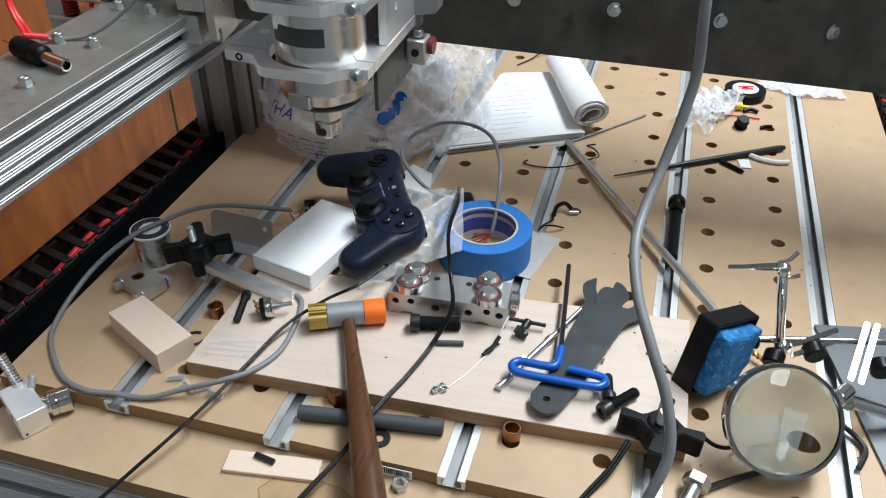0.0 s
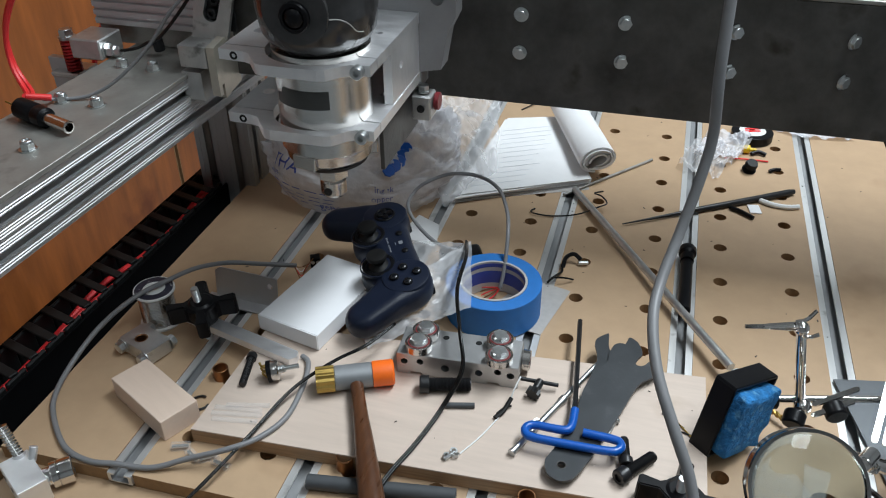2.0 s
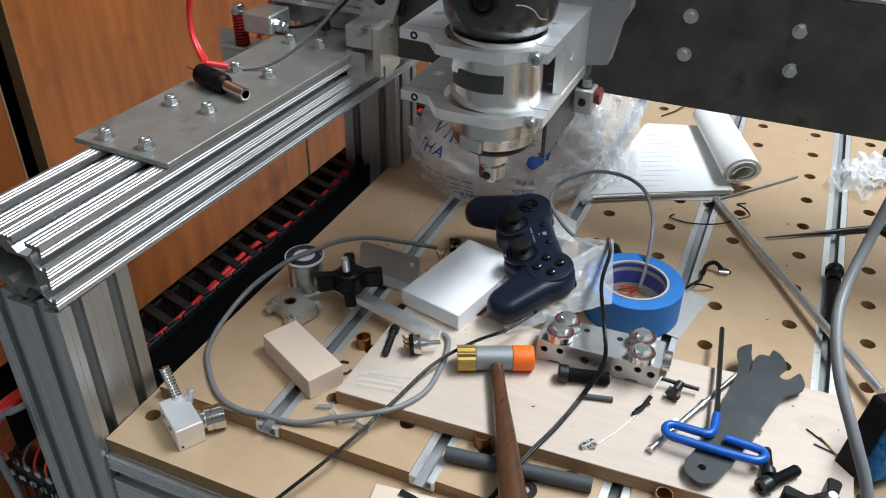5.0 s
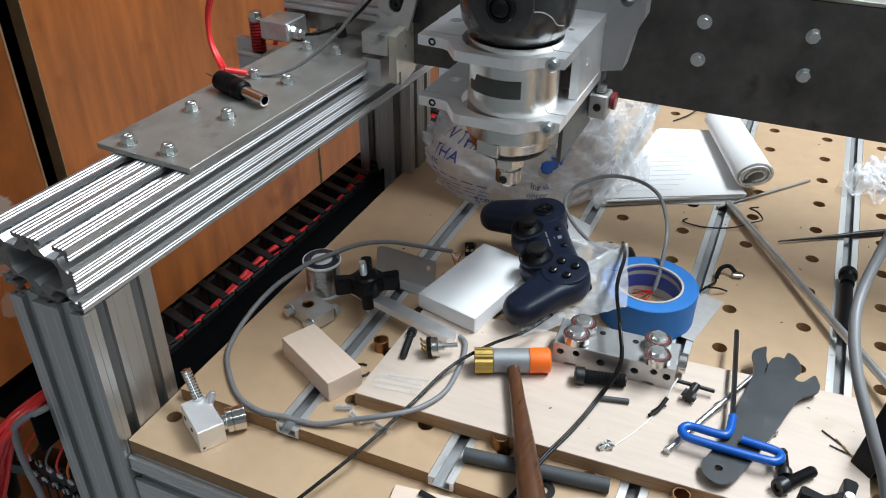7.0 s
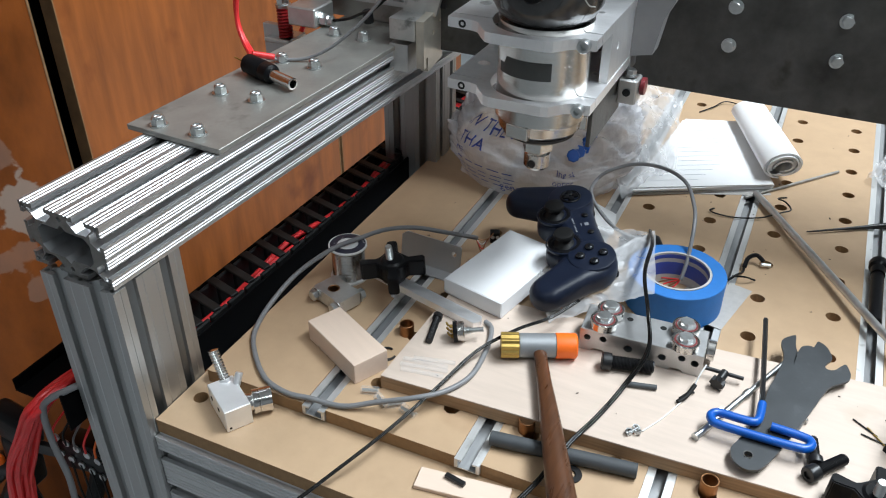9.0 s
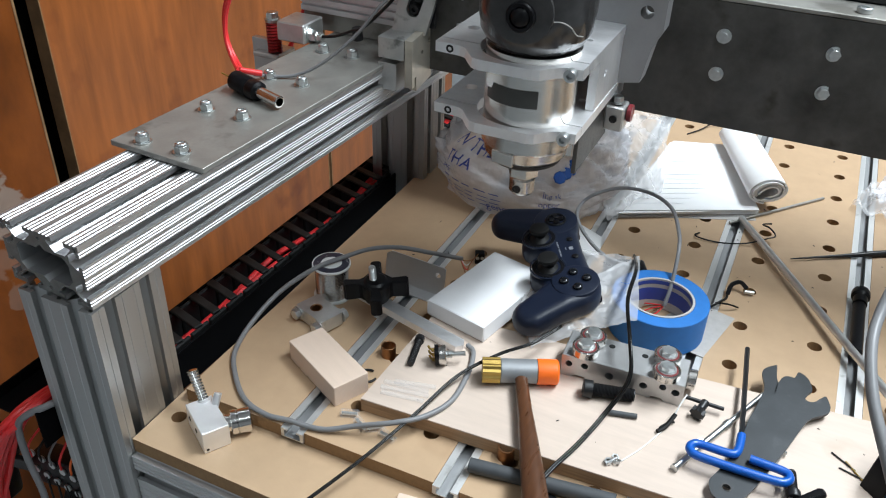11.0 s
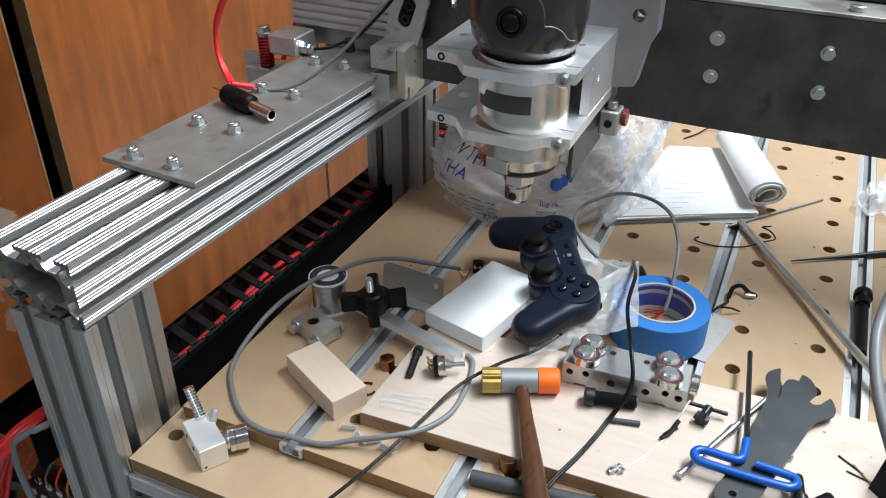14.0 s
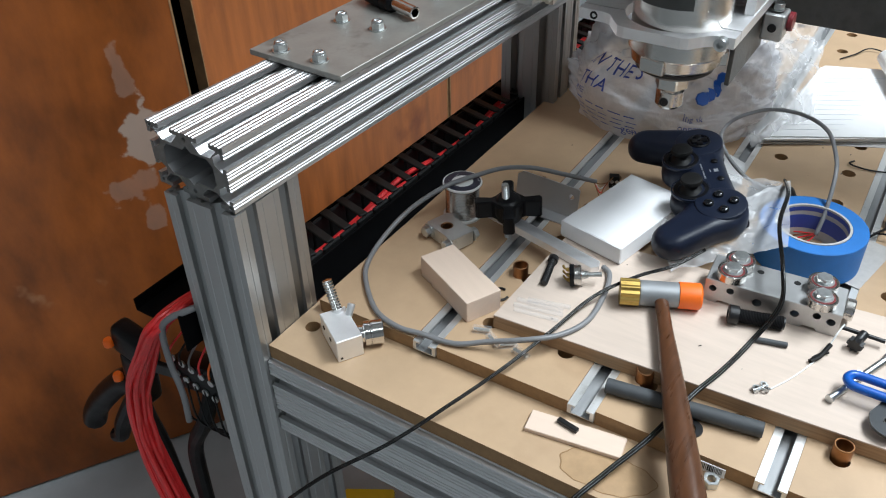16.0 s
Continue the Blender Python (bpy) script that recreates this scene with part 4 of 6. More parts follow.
part("tube", ring(bmesh.new(), 0.0022, 0.0032, 0.034, aim((-0.256, -0.443, PZ + 0.0033), (-0.224, -0.435, PZ + 0.0033)), 18, 0.0003), HEAT, tb)
for i, (x, y, a) in enumerate(((-0.234, -0.514, 20), (-0.229, -0.506, 80), (-0.226, -0.511, 150), (-0.151, -0.441, 0))):
    n = thing("small_nut", "small bright zinc nut lying on the plywood", "nut", (x, y, PZ + 0.0002), a, group="loose nuts")
    part("nut", prism(bmesh.new(), hexpoly(0.0045), 0, 0.0032, holes=[(0, 0, 0.0022)], m=pose(0, 0, 0.001 + 0.0003 * i, 8 * i, 5 * i, 0)), ZINC, n)
sc = thing("small_screw", "tiny bright screw among the nuts", "screw")
part("screw", threaded(bmesh.new(), 0.0016, 0.014, aim((-0.236, -0.517, PZ + 0.002), (-0.226, -0.507, PZ + 0.006))), ZINC, sc)
part("head", rod(bmesh.new(), 0.0034, 0.002, aim((-0.2365, -0.5175, PZ + 0.0017), (-0.226, -0.507, PZ + 0.006)), 14), ZINC, sc)
zt = thing("sensor_lead", "thin white lead with a black heat-shrink end on the plywood", "wire")
part("lead", tube(bmesh.new(), [(-0.222, -0.506, PZ + 0.001), (-0.207, -0.478, PZ + 0.0012), (-0.194, -0.446, PZ + 0.002), (-0.186, -0.425, PZ + 0.008), (-0.182, -0.412, PZ + 0.02), (-0.178, -0.400, PZ + 0.027)], 0.0009), WHITE, zt)
part("shrink", tube(bmesh.new(), [(-0.197, -0.447, PZ + 0.003), (-0.190, -0.435, PZ + 0.004), (-0.184, -0.420, PZ + 0.011)], 0.0026), RUBBER, zt, "black heat-shrink sleeve")
part("tail", tube(bmesh.new(), [(-0.196, -0.440, PZ + 0.003), (-0.189, -0.428, PZ + 0.003), (-0.183, -0.424, PZ + 0.003)], 0.0014), RUBBER, zt)
kk = thing("chuck_key", "black steel drill chuck key lying on the plywood", "chuck key")
part("tommy_bar", rod(bmesh.new(), 0.0024, 0.044, aim((-0.180, -0.387, PZ + 0.012), (-0.137, -0.384, PZ + 0.009)), 14), BLACK_OX, kk)
part("shaft", rod(bmesh.new(), 0.005, 0.022, aim((-0.157, -0.384, PZ + 0.011), (-0.163, -0.407, PZ + 0.007)), 16), BLACK_OX, kk)
gear = [((0.0085 if k % 2 else 0.0062) * math.cos(math.pi * k / 9), (0.0085 if k % 2 else 0.0062) * math.sin(math.pi * k / 9)) for k in range(18)]
part("gear", prism(bmesh.new(), gear, 0, 0.008, aim((-0.161, -0.399, PZ + 0.0088), (-0.1635, -0.409, PZ + 0.0083))), BLACK_OX, kk, smooth=False)
dr = thing("long_drill_rod", "long bright steel rod lying across the plywood", "rod")
da, db = Vector((-0.169, -0.494, PZ + 0.0045)), Vector((-0.098, -0.332, PZ + 0.0048))
part("shank", lathe(bmesh.new(), [(0, 0), (0.0045, 0), (0.0045, 0.003), (0.0036, 0.004), (0.0036, 0.095), (0.0048, 0.097), (0.0048, 0.104), (0.0030, 0.106), (0.0030, span(da, db)), (0, span(da, db))], aim(da, db), 18), ZINC, dr)

# two flat wrenches lying on each other
WRENCH = mat("grey_black_stamped_steel", (0.040, 0.044, 0.048), 0.42, 0.2, vary=0.18, scale=30, bump=0.03, stain=(0.060, 0.064, 0.068), stain_at=0.58, stain_scale=40)


def rounded(pts):
    q = spline([(x, y, 0) for x, y in pts[-1:] + pts + pts[:2]], 3)
    return [(v.x, v.y) for v in q[3:-6]]


wr = thing("flat_wrench", "flat black stamped steel wrench lying on another wrench", "wrench", (-0.08, -0.40, PZ + 0.0092), 0, group="flat wrenches")
wpts = [(-0.1309, -0.5088), (-0.1265, -0.5176), (-0.1162, -0.5235), (-0.1074, -0.5221), (-0.0985, -0.5132), (-0.0853, -0.4809), (-0.0632, -0.4132), (-0.0485, -0.3647), (-0.0368, -0.350), (-0.0279, -0.3397), (-0.0262, -0.330), (-0.0279, -0.3221), (-0.0324, -0.3118), (-0.0382, -0.3191), (-0.0441, -0.3279), (-0.0515, -0.3294), (-0.0559, -0.3221), (-0.0588, -0.3074), (-0.0647, -0.2985), (-0.0721, -0.2941), (-0.0809, -0.2985), (-0.0853, -0.3132), (-0.0870, -0.3338), (-0.0971, -0.3500), (-0.1074, -0.3853), (-0.1110, -0.4265), (-0.1182, -0.4603), (-0.1275, -0.4868), (-0.1324, -0.500)]
part("plate", prism(bmesh.new(), rounded([(x + 0.08, y + 0.40) for x, y in wpts]), 0.0, 0.0030, holes=[(-0.0347, -0.1029, 0.0042)]), WRENCH, wr, smooth=False)
part("hole_rim", ring(bmesh.new(), 0.0042, 0.0054, 0.0006, pose(-0.0347, -0.1029, 0.0028), 20, 0.0001), STEEL, wr)
wr = thing("flat_wrench", "flat black stamped steel wrench lying on the plywood", "wrench", (-0.08, -0.40, PZ + 0.0055), 0, group="flat wrenches")
wpts = [(-0.0985, -0.3294), (-0.1044, -0.300), (-0.1029, -0.2882), (-0.0941, -0.2779), (-0.0897, -0.2765), (-0.0882, -0.2956), (-0.0838, -0.3088), (-0.075, -0.3074), (-0.0676, -0.2868), (-0.0647, -0.2765), (-0.0559, -0.2809), (-0.050, -0.2912), (-0.0471, -0.3044), (-0.0529, -0.3176), (-0.062, -0.36), (-0.078, -0.42), (-0.100, -0.49), (-0.112, -0.497), (-0.122, -0.487), (-0.114, -0.44), (-0.107, -0.385)][::-1]
part("plate", prism(bmesh.new(), rounded([(x + 0.08, y + 0.40) for x, y in wpts]), 0.0, 0.0030, holes=[(-0.035, -0.078, 0.0042)]), WRENCH, wr, smooth=False)
part("hole_rim", ring(bmesh.new(), 0.0042, 0.0054, 0.0003, pose(-0.035, -0.078, 0.0029), 20, 0.0001), STEEL, wr)

# T-handled hex key
hk = thing("hex_key", "long hex key with a blue dipped loop handle on the wrench", "hex key")
part("shank", tube(bmesh.new(), [(-0.1278, -0.2644, 0.0315), (-0.120, -0.345, 0.0345), (-0.1122, -0.430, 0.0365), (-0.1125, -0.444, 0.0365)], 0.0030, 4, 6), BLACK_OX, hk, "black hexagonal shank")
Zk = 0.0365
part("handle", tube(bmesh.new(), [(-0.1120, -0.426, Zk), (-0.1118, -0.446, Zk), (-0.1135, -0.4555, Zk), (-0.118, -0.4590, Zk), (-0.130, -0.460, Zk), (-0.150, -0.460, Zk), (-0.157, -0.463, Zk), (-0.1595, -0.469, Zk), (-0.157, -0.475, Zk), (-0.150, -0.478, Zk), (-0.125, -0.4785, Zk), (-0.095, -0.478, Zk), (-0.070, -0.4765, Zk), (-0.062, -0.474, Zk), (-0.058, -0.468, Zk), (-0.060, -0.4615, Zk), (-0.067, -0.459, Zk), (-0.085, -0.458, Zk), (-0.099, -0.4575, Zk)], 0.0047, 6, 12), BLUE_DIP, hk, "glossy blue vinyl handle")

# potentiometer, acrylic strips, clear bits
pt = thing("potentiometer", "small potentiometer with brass terminals on the plywood", "potentiometer", (-0.462, -0.448, PZ))
PM = aim((-0.004, -0.004, 0.0125), (0.030, 0.012, 0.0165))
part("wafer", prism(bmesh.new(), fillet_box(0.022, 0.024, 0.008), -0.003, 0.002, PM), BLACK, pt, "black terminal wafer", smooth=False)
part("can", lathe(bmesh.new(), [(0, 0.002), (0.0118, 0.002), (0.0122, 0.003), (0.0122, 0.0095), (0.0112, 0.0105), (0.0, 0.0105)], PM, 30), TURNED, pt, "turned metal can")
part("bushing", threaded(bmesh.new(), 0.0048, 0.008, PM @ pose(0, 0, 0.0105)), ZINC, pt)
part("shaft", rod(bmesh.new(), 0.0030, 0.016, PM @ pose(0, 0, 0.018), 14), ZINC, pt)
for k in range(3):
    tm = PM @ pose(0.0002, -0.0075 + 0.0075 * k, -0.003)
    bm = bmesh.new()
    box(bm, 0.005, 0.0052, 0.0012, tm @ pose(0, 0, -0.0006), 0.0003)
    lathe(bm, [(0, 0.0), (0.0024, 0.0), (0.0026, -0.0018), (0.0016, -0.0032), (0, -0.0036)], tm @ pose(0.001, 0, -0.001), 12)
    tube(bm, [tm @ Vector((0.001, 0, -0.003)), tm @ Vector((0.004, 0.0005, -0.006)), tm @ Vector((0.008, 0.001, -0.0075))], 0.0014, 4, 6)
    bmesh.ops.recalc_face_normals(bm, faces=bm.faces)
    part("terminal", bm, BRASS, pt, "gold plated solder terminal")
for k, (x, y, a, w) in enumerate(((-0.480, -0.508, 8, 0.055), (-0.478, -0.516, 11, 0.058), (-0.476, -0.525, 9, 0.052), (-0.472, -0.500, 14, 0.05))):
    s = thing("acrylic_strip", "clear acrylic strip lying on the plywood", "strip", (x, y, PZ + 0.0004), a, group="acrylic strips")
    part("strip", box(bmesh.new(), w, 0.006, 0.003, pose(0, 0, 0.0015), 0.0004), CLEAR, s)
for k, (x, y, a) in enumerate(((-0.525, -0.562, 20), (-0.505, -0.571, -30), (-0.488, -0.568, 40), (-0.470, -0.573, -10))):
    s = thing("clear_connector", "clear moulded plastic connector housing on the bed", "connector", (x, y, 0.0005), a, group="clear connectors")
    part("shell", box(bmesh.new(), 0.022, 0.010, 0.007, pose(0, 0, 0.0037, 8, 5 * k, 0), 0.0012), CLEAR, s)
    part("pin", rod(bmesh.new(), 0.002, 0.018, pose(-0.009, 0, 0.0042, 0, 90, 0), 10), ZINC, s)

# hose and rod pieces at the front edge
hz = thing("rubber_hose", "dark grey rubber hose piece lying at the front of the bed", "hose")
part("hose", ring(bmesh.new(), 0.004, 0.0082, span((-0.369, -0.574, 0), (-0.214, -0.552, 0)), aim((-0.369, -0.574, 0.0085), (-0.214, -0.552, 0.0085)), 22, 0.0006), HEAT, hz)
ws = thing("flat_washer", "grey steel washer lying at the front of the bed", "washer", (-0.2765, -0.579, 0.0003), 0)
part("washer", ring(bmesh.new(), 0.005, 0.012, 0.002, None, 28, 0.0003), BLACK_OX, ws)
wo = thing("wood_scrap", "thin pale wood offcut lying on the base board", "wood scrap", (-0.376, -0.631, -0.0183), 8)
part("board", box(bmesh.new(), 0.10, 0.027, 0.005, pose(0, 0, 0.0026), 0.0006), PINE, wo)
ke = thing("steel_key_stock", "small dark steel key on the wood offcut", "steel piece", (-0.386, -0.628, -0.013), -10)
part("piece", box(bmesh.new(), 0.024, 0.006, 0.005, pose(0, 0, 0.0026), 0.0008), BLACK_OX, ke)
nt_ = thing("spring_washer", "bright zinc nut standing on the base board", "nut", (-0.241, -0.618, -0.0184), 30)
part("nut", ring(bmesh.new(), 0.0045, 0.0085, 0.008, None, 6, 0.0004), ZINC, nt_)
st = thing("barcode_sticker", "small white barcode sticker on the bed edge", "sticker", (-0.2485, front(-0.2485) - 0.0036, -0.0095), 0.7)
part("paper", slab(-0.017, 0.017, 0.0, 0.0006, -0.006, 0.006), PAPER, st)
random.seed(5)
x = -0.015
while x < 0.014:
    w = random.choice((0.0005, 0.0009, 0.0013))
    part("bar", slab(x, x + w, -0.0003, 0.0, -0.003, 0.005), BLACK, st)
    x += w + random.choice((0.0007, 0.001))

# aluminium block with a knurled collar and a spring hose
FROST = mat("frosted_aluminium", (0.92, 0.92, 0.92), 0.55, 1.0, vary=0.04, scale=60, bump=0.02)
cu = thing("coolant_block", "machined aluminium block fitting with a collar and ribbed hose", "fitting", (-0.664, -0.643, -0.0183), 58)
part("cube", box(bmesh.new(), 0.031, 0.056, 0.030, pose(0, 0, 0.0152), 0.0007), FROST, cu, smooth=False)
part("collar", lathe(bmesh.new(), [(0, 0), (0.0105, 0), (0.0105, 0.007), (0.0145, 0.008), (0.0145, 0.014), (0.0135, 0.015), (0.0145, 0.016), (0.0145, 0.029), (0.013, 0.030), (0.0085, 0.030), (0.0085, 0.022), (0, 0.022)], pose(0.0155, -0.010, 0.0155, 0, 90, -14), 32), CHROME, cu, "bright knurled collar")
hs = bmesh.new()
lathe(hs, [(0, 0)] + [(0.0052 + 0.0012 * (k % 2), 0.0018 * k) for k in range(24)] + [(0, 0.043)], pose(0.006, 0.024, 0.026, -28, -6, 0), 18)
part("ribbed_hose", hs, CHROME, cu, "ribbed metal hose stub")
part("hose_socket", rod(bmesh.new(), 0.0075, 0.010, pose(0.006, 0.022, 0.022, -28, -6, 0), 18), MILLED, cu)
part("nipple", rod(bmesh.new(), 0.0045, 0.016, pose(0.0135, 0.012, 0.026, -20, 30, 0), 16), MILLED, cu)
for yy in (-0.006, 0.016):
    # no depth here: a near-black disc gives the port its shade
    part("port", rod(bmesh.new(), 0.0030, 0.001, pose(-0.0150, yy, 0.018, 0, -90, 0), 18), DARK, cu)
part("set_screw", rod(bmesh.new(), 0.0016, 0.0008, pose(-0.011, -0.0276, 0.005, 90, 0, 0), 10), BLACK_OX, cu)

# ---- cables ----


def cable(name, label, pts, r, material, double=False, n=8):
    t = thing(name, label, "cable")
    part("sheath", tube(bmesh.new(), pts, r, n, 16), material, t, soft=True)
    if double:
        part("sheath", tube(bmesh.new(), [(x + r * 1.2, y - r * 1.4, z + 0.0002) for x, y, z in pts], r, n, 16), material, t, soft=True)
    return t


GLOSS_CABLE = mat("black_vinyl_sheath", (0.005, 0.005, 0.005), 0.25, spec=0.35, vary=0.1, scale=60, bump=0.01)
gl = cable("grey_cable", "grey round cable looping over the solder spool and bed", [(-0.532, -0.231, 0.020), (-0.570, -0.266, 0.040), (-0.604, -0.287, 0.050), (-0.633, -0.318, 0.057), (-0.656, -0.355, 0.0575), (-0.678, -0.393, 0.055), (-0.710, -0.430, 0.030), (-0.719, -0.482, 0.012), (-0.709, -0.532, 0.005), (-0.685, -0.565, 0.0045), (-0.647, -0.597, 0.0045), (-0.610, -0.607, 0.0045), (-0.580, -0.603, 0.0045), (-0.540, -0.598, 0.0045), (-0.505, -0.583, 0.012), (-0.462, -0.567, 0.023), (-0.436, -0.541, 0.0225), (-0.421, -0.504, 0.0225), (-0.424, -0.452, 0.0225), (-0.433, -0.418, 0.0225), (-0.445, -0.408, 0.0225)], 0.0032, GREY_CABLE)
for k, m in enumerate((COPPER, WHITE, RED, COPPER)):
    part("conductor", tube(bmesh.new(), [(-0.534, -0.233, 0.020), (-0.527 + 0.003 * k, -0.228 - 0.006 * k, 0.016 - 0.003 * k), (-0.520, -0.215 - 0.005 * k, 0.014), (-0.517, -0.206, 0.018)], 0.0008, 6, 6), m, gl, "bare thin conductor")
jk = thing("terminal_plug", "small black screw terminal on the bed", "terminal", (-0.517, -0.200, 0.0), 25)
part("body", box(bmesh.new(), 0.014, 0.012, 0.018, pose(0, 0, 0.0091), 0.001), BLACK, jk)
for x in (-0.0035, 0.0035):
    part("terminal_screw", rod(bmesh.new(), 0.0026, 0.001, pose(x, -0.0058, 0.011, 90, 0, 0), 14), ZINC, jk)
ga = cable("grey_cable", "grey cable arching from the gamepad into the tape roll", [(-0.304, -0.152, 0.030), (-0.345, -0.155, 0.040), (-0.380, -0.138, 0.055), (-0.401, -0.116, 0.070), (-0.402, -0.085, 0.075), (-0.385, -0.075, 0.090), (-0.351, -0.058, 0.100), (-0.310, -0.055, 0.100), (-0.274, -0.084, 0.100), (-0.253, -0.125, 0.090), (-0.244, -0.160, 0.080), (-0.241, -0.190, 0.045), (-0.243, -0.207, 0.018)], 0.0027, GREY_CABLE)
for k in range(5):
    part("conductor", tube(bmesh.new(), [(-0.243, -0.206, 0.019), (-0.250 - 0.004 * k, -0.215 + 0.004 * k, 0.010), (-0.262 - 0.003 * k, -0.226 + 0.008 * k, 0.004)], 0.0009, 6, 6), COPPER if k % 2 else RED, ga, "frayed copper conductor")
cable("black_cable", "black twin cable running from the gamepad over the front edge", [(-0.344, -0.352, 0.051), (-0.366, -0.396, 0.048), (-0.398, -0.426, 0.040), (-0.430, -0.474, 0.031), (-0.449, -0.545, 0.024), (-0.472, -0.615, 0.014), (-0.500, -0.675, 0.0), (-0.535, -0.735, -0.02), (-0.590, -0.790, -0.055), (-0.640, -0.83, -0.12), (-0.68, -0.85, -0.25), (-0.70, -0.86, -0.45)], 0.0013, GLOSS_CABLE, double=True)
cable("black_cable", "black twin cable draped over the roller carriage and plywood", [(-0.300, -0.170, 0.062), (-0.285, -0.235, 0.082), (-0.277, -0.31, 0.086), (-0.254, -0.385, 0.083), (-0.243, -0.418, 0.058), (-0.258, -0.452, 0.026), (-0.272, -0.505, 0.0215), (-0.288, -0.555, 0.020), (-0.306, -0.612, 0.006), (-0.330, -0.668, -0.006), (-0.350, -0.72, -0.02), (-0.365, -0.77, -0.08), (-0.37, -0.80, -0.25)], 0.0017, GLOSS_CABLE, double=True)
cable("hanging_cable", "thick grey cable hanging in front of the gantry", [(-0.05, -0.40, 0.70), (-0.036, -0.46, 0.56), (-0.033, -0.492, 0.465), (-0.029, -0.49, 0.412), (-0.033, -0.500, 0.378), (-0.042, -0.520, 0.338), (-0.051, -0.552, 0.312), (-0.053, -0.585, 0.300), (-0.045, -0.620, 0.281), (-0.028, -0.650, 0.256), (-0.012, -0.670, 0.228), (-0.004, -0.69, 0.195), (-0.014, -0.71, 0.16), (-0.03, -0.73, 0.10), (-0.05, -0.75, -0.1), (-0.06, -0.76, -0.5)], 0.0043, GREY_CABLE)

stn = thing("glue_stain", "dark dried glue stain on the base board", "stain", (-0.332, -0.657, -0.0184), 8)
spts = [((0.0480 + 0.0025 * math.sin(3 * a + 1) + 0.0012 * math.sin(9 * a)) * math.cos(a), (0.0245 + 0.0014 * math.sin(4 * a) + 0.0009 * math.sin(11 * a)) * math.sin(a)) for a in [2 * math.pi * k / 60 for k in range(60)]]
part("ring", prism(bmesh.new(), spts, 0.0, 0.0003, holes=[[(x * 0.975, y * 0.965) for x, y in spts]]), MDF_EDGE, stn)
part("fill", prism(bmesh.new(), [(x * 0.97, y * 0.96) for x, y in spts], 0.0, 0.00015), mat("tinted_mdf", (0.41, 0.265, 0.145), 0.45, vary=0.15, scale=60, bump=0.02), stn)

# ---- soft and moulded forms ----


def surface_net(f, lo, hi, step):
    """A mesh of the surface where the distance function f(x, y, z) of arrays is zero."""
    ax = [np.arange(a, b + step, step) for a, b in zip(lo, hi)]
    X, Y, Z = np.meshgrid(*ax, indexing="ij")
    V = f(X, Y, Z)
    S_ = V < 0
    n = [len(a) for a in ax]
    c = np.zeros([k - 1 for k in n])
    acc = np.zeros(c.shape + (3,))
    cnt = np.zeros(c.shape)
    corners = [(i, j, k) for i in (0, 1) for j in (0, 1) for k in (0, 1)]

    def sub(A, o):
        return A[o[0]:o[0] + n[0] - 1, o[1]:o[1] + n[1] - 1, o[2]:o[2] + n[2] - 1]
    for a in corners:
        for d in range(3):
            if a[d] == 1:
                continue
            b = list(a)
            b[d] = 1
            va, vb = sub(V, a), sub(V, b)
            cross = (va < 0) != (vb < 0)
            t = np.where(cross, va / np.where(cross, va - vb, 1), 0)
            p = np.zeros(c.shape + (3,))
            for e in range(3):
                p[..., e] = a[e]
            p[..., d] += t
            acc += np.where(cross[..., None], p, 0)
            cnt += cross
    idx = -np.ones(c.shape, int)
    act = cnt > 0
    idx[act] = np.arange(act.sum())
    I, J, K = np.nonzero(act)
    pts = acc[act] / cnt[act][:, None]
    pts = np.stack([ax[0][I], ax[1][J], ax[2][K]], 1) + pts * step
    faces = []
    for d in range(3):
        o = [0, 0, 0]
        o[d] = 1
        A = S_[tuple(slice(0, n[e] - o[e]) for e in range(3))]
        B = S_[tuple(slice(o[e], n[e]) for e in range(3))]
        u, w = (d + 1) % 3, (d + 2) % 3
        for p in np.argwhere(A != B):
            if p[u] < 1 or p[w] < 1 or p[u] >= n[u] - 1 or p[w] >= n[w] - 1 or p[d] >= n[d] - 1:
                continue
            q = []
            for du, dw in ((1, 1), (0, 1), (0, 0), (1, 0)):
                s = p.copy()
                s[u] -= du
                s[w] -= dw
                q.append(int(idx[tuple(s)]))
            if min(q) < 0:
                continue
            faces.append(q if A[tuple(p)] else q[::-1])
    me = bpy.data.meshes.new("net")
    me.from_pydata([tuple(p) for p in pts], [], faces)
    bm = bmesh.new()
    bm.from_mesh(me)
    bpy.data.meshes.remove(me)
    return bm


def capsule2(X, Y, ax_, ay, bx, by, ra, rb):
    dx, dy = bx - ax_, by - ay
    h = np.clip(((X - ax_) * dx + (Y - ay) * dy) / (dx * dx + dy * dy), 0, 1)
    return np.hypot(X - ax_ - h * dx, Y - ay - h * dy) - (ra + (rb - ra) * h)


def smin(a, b, k):
    h = np.clip(0.5 + 0.5 * (b - a) / k, 0, 1)
    return b + (a - b) * h - k * h * (1 - h)


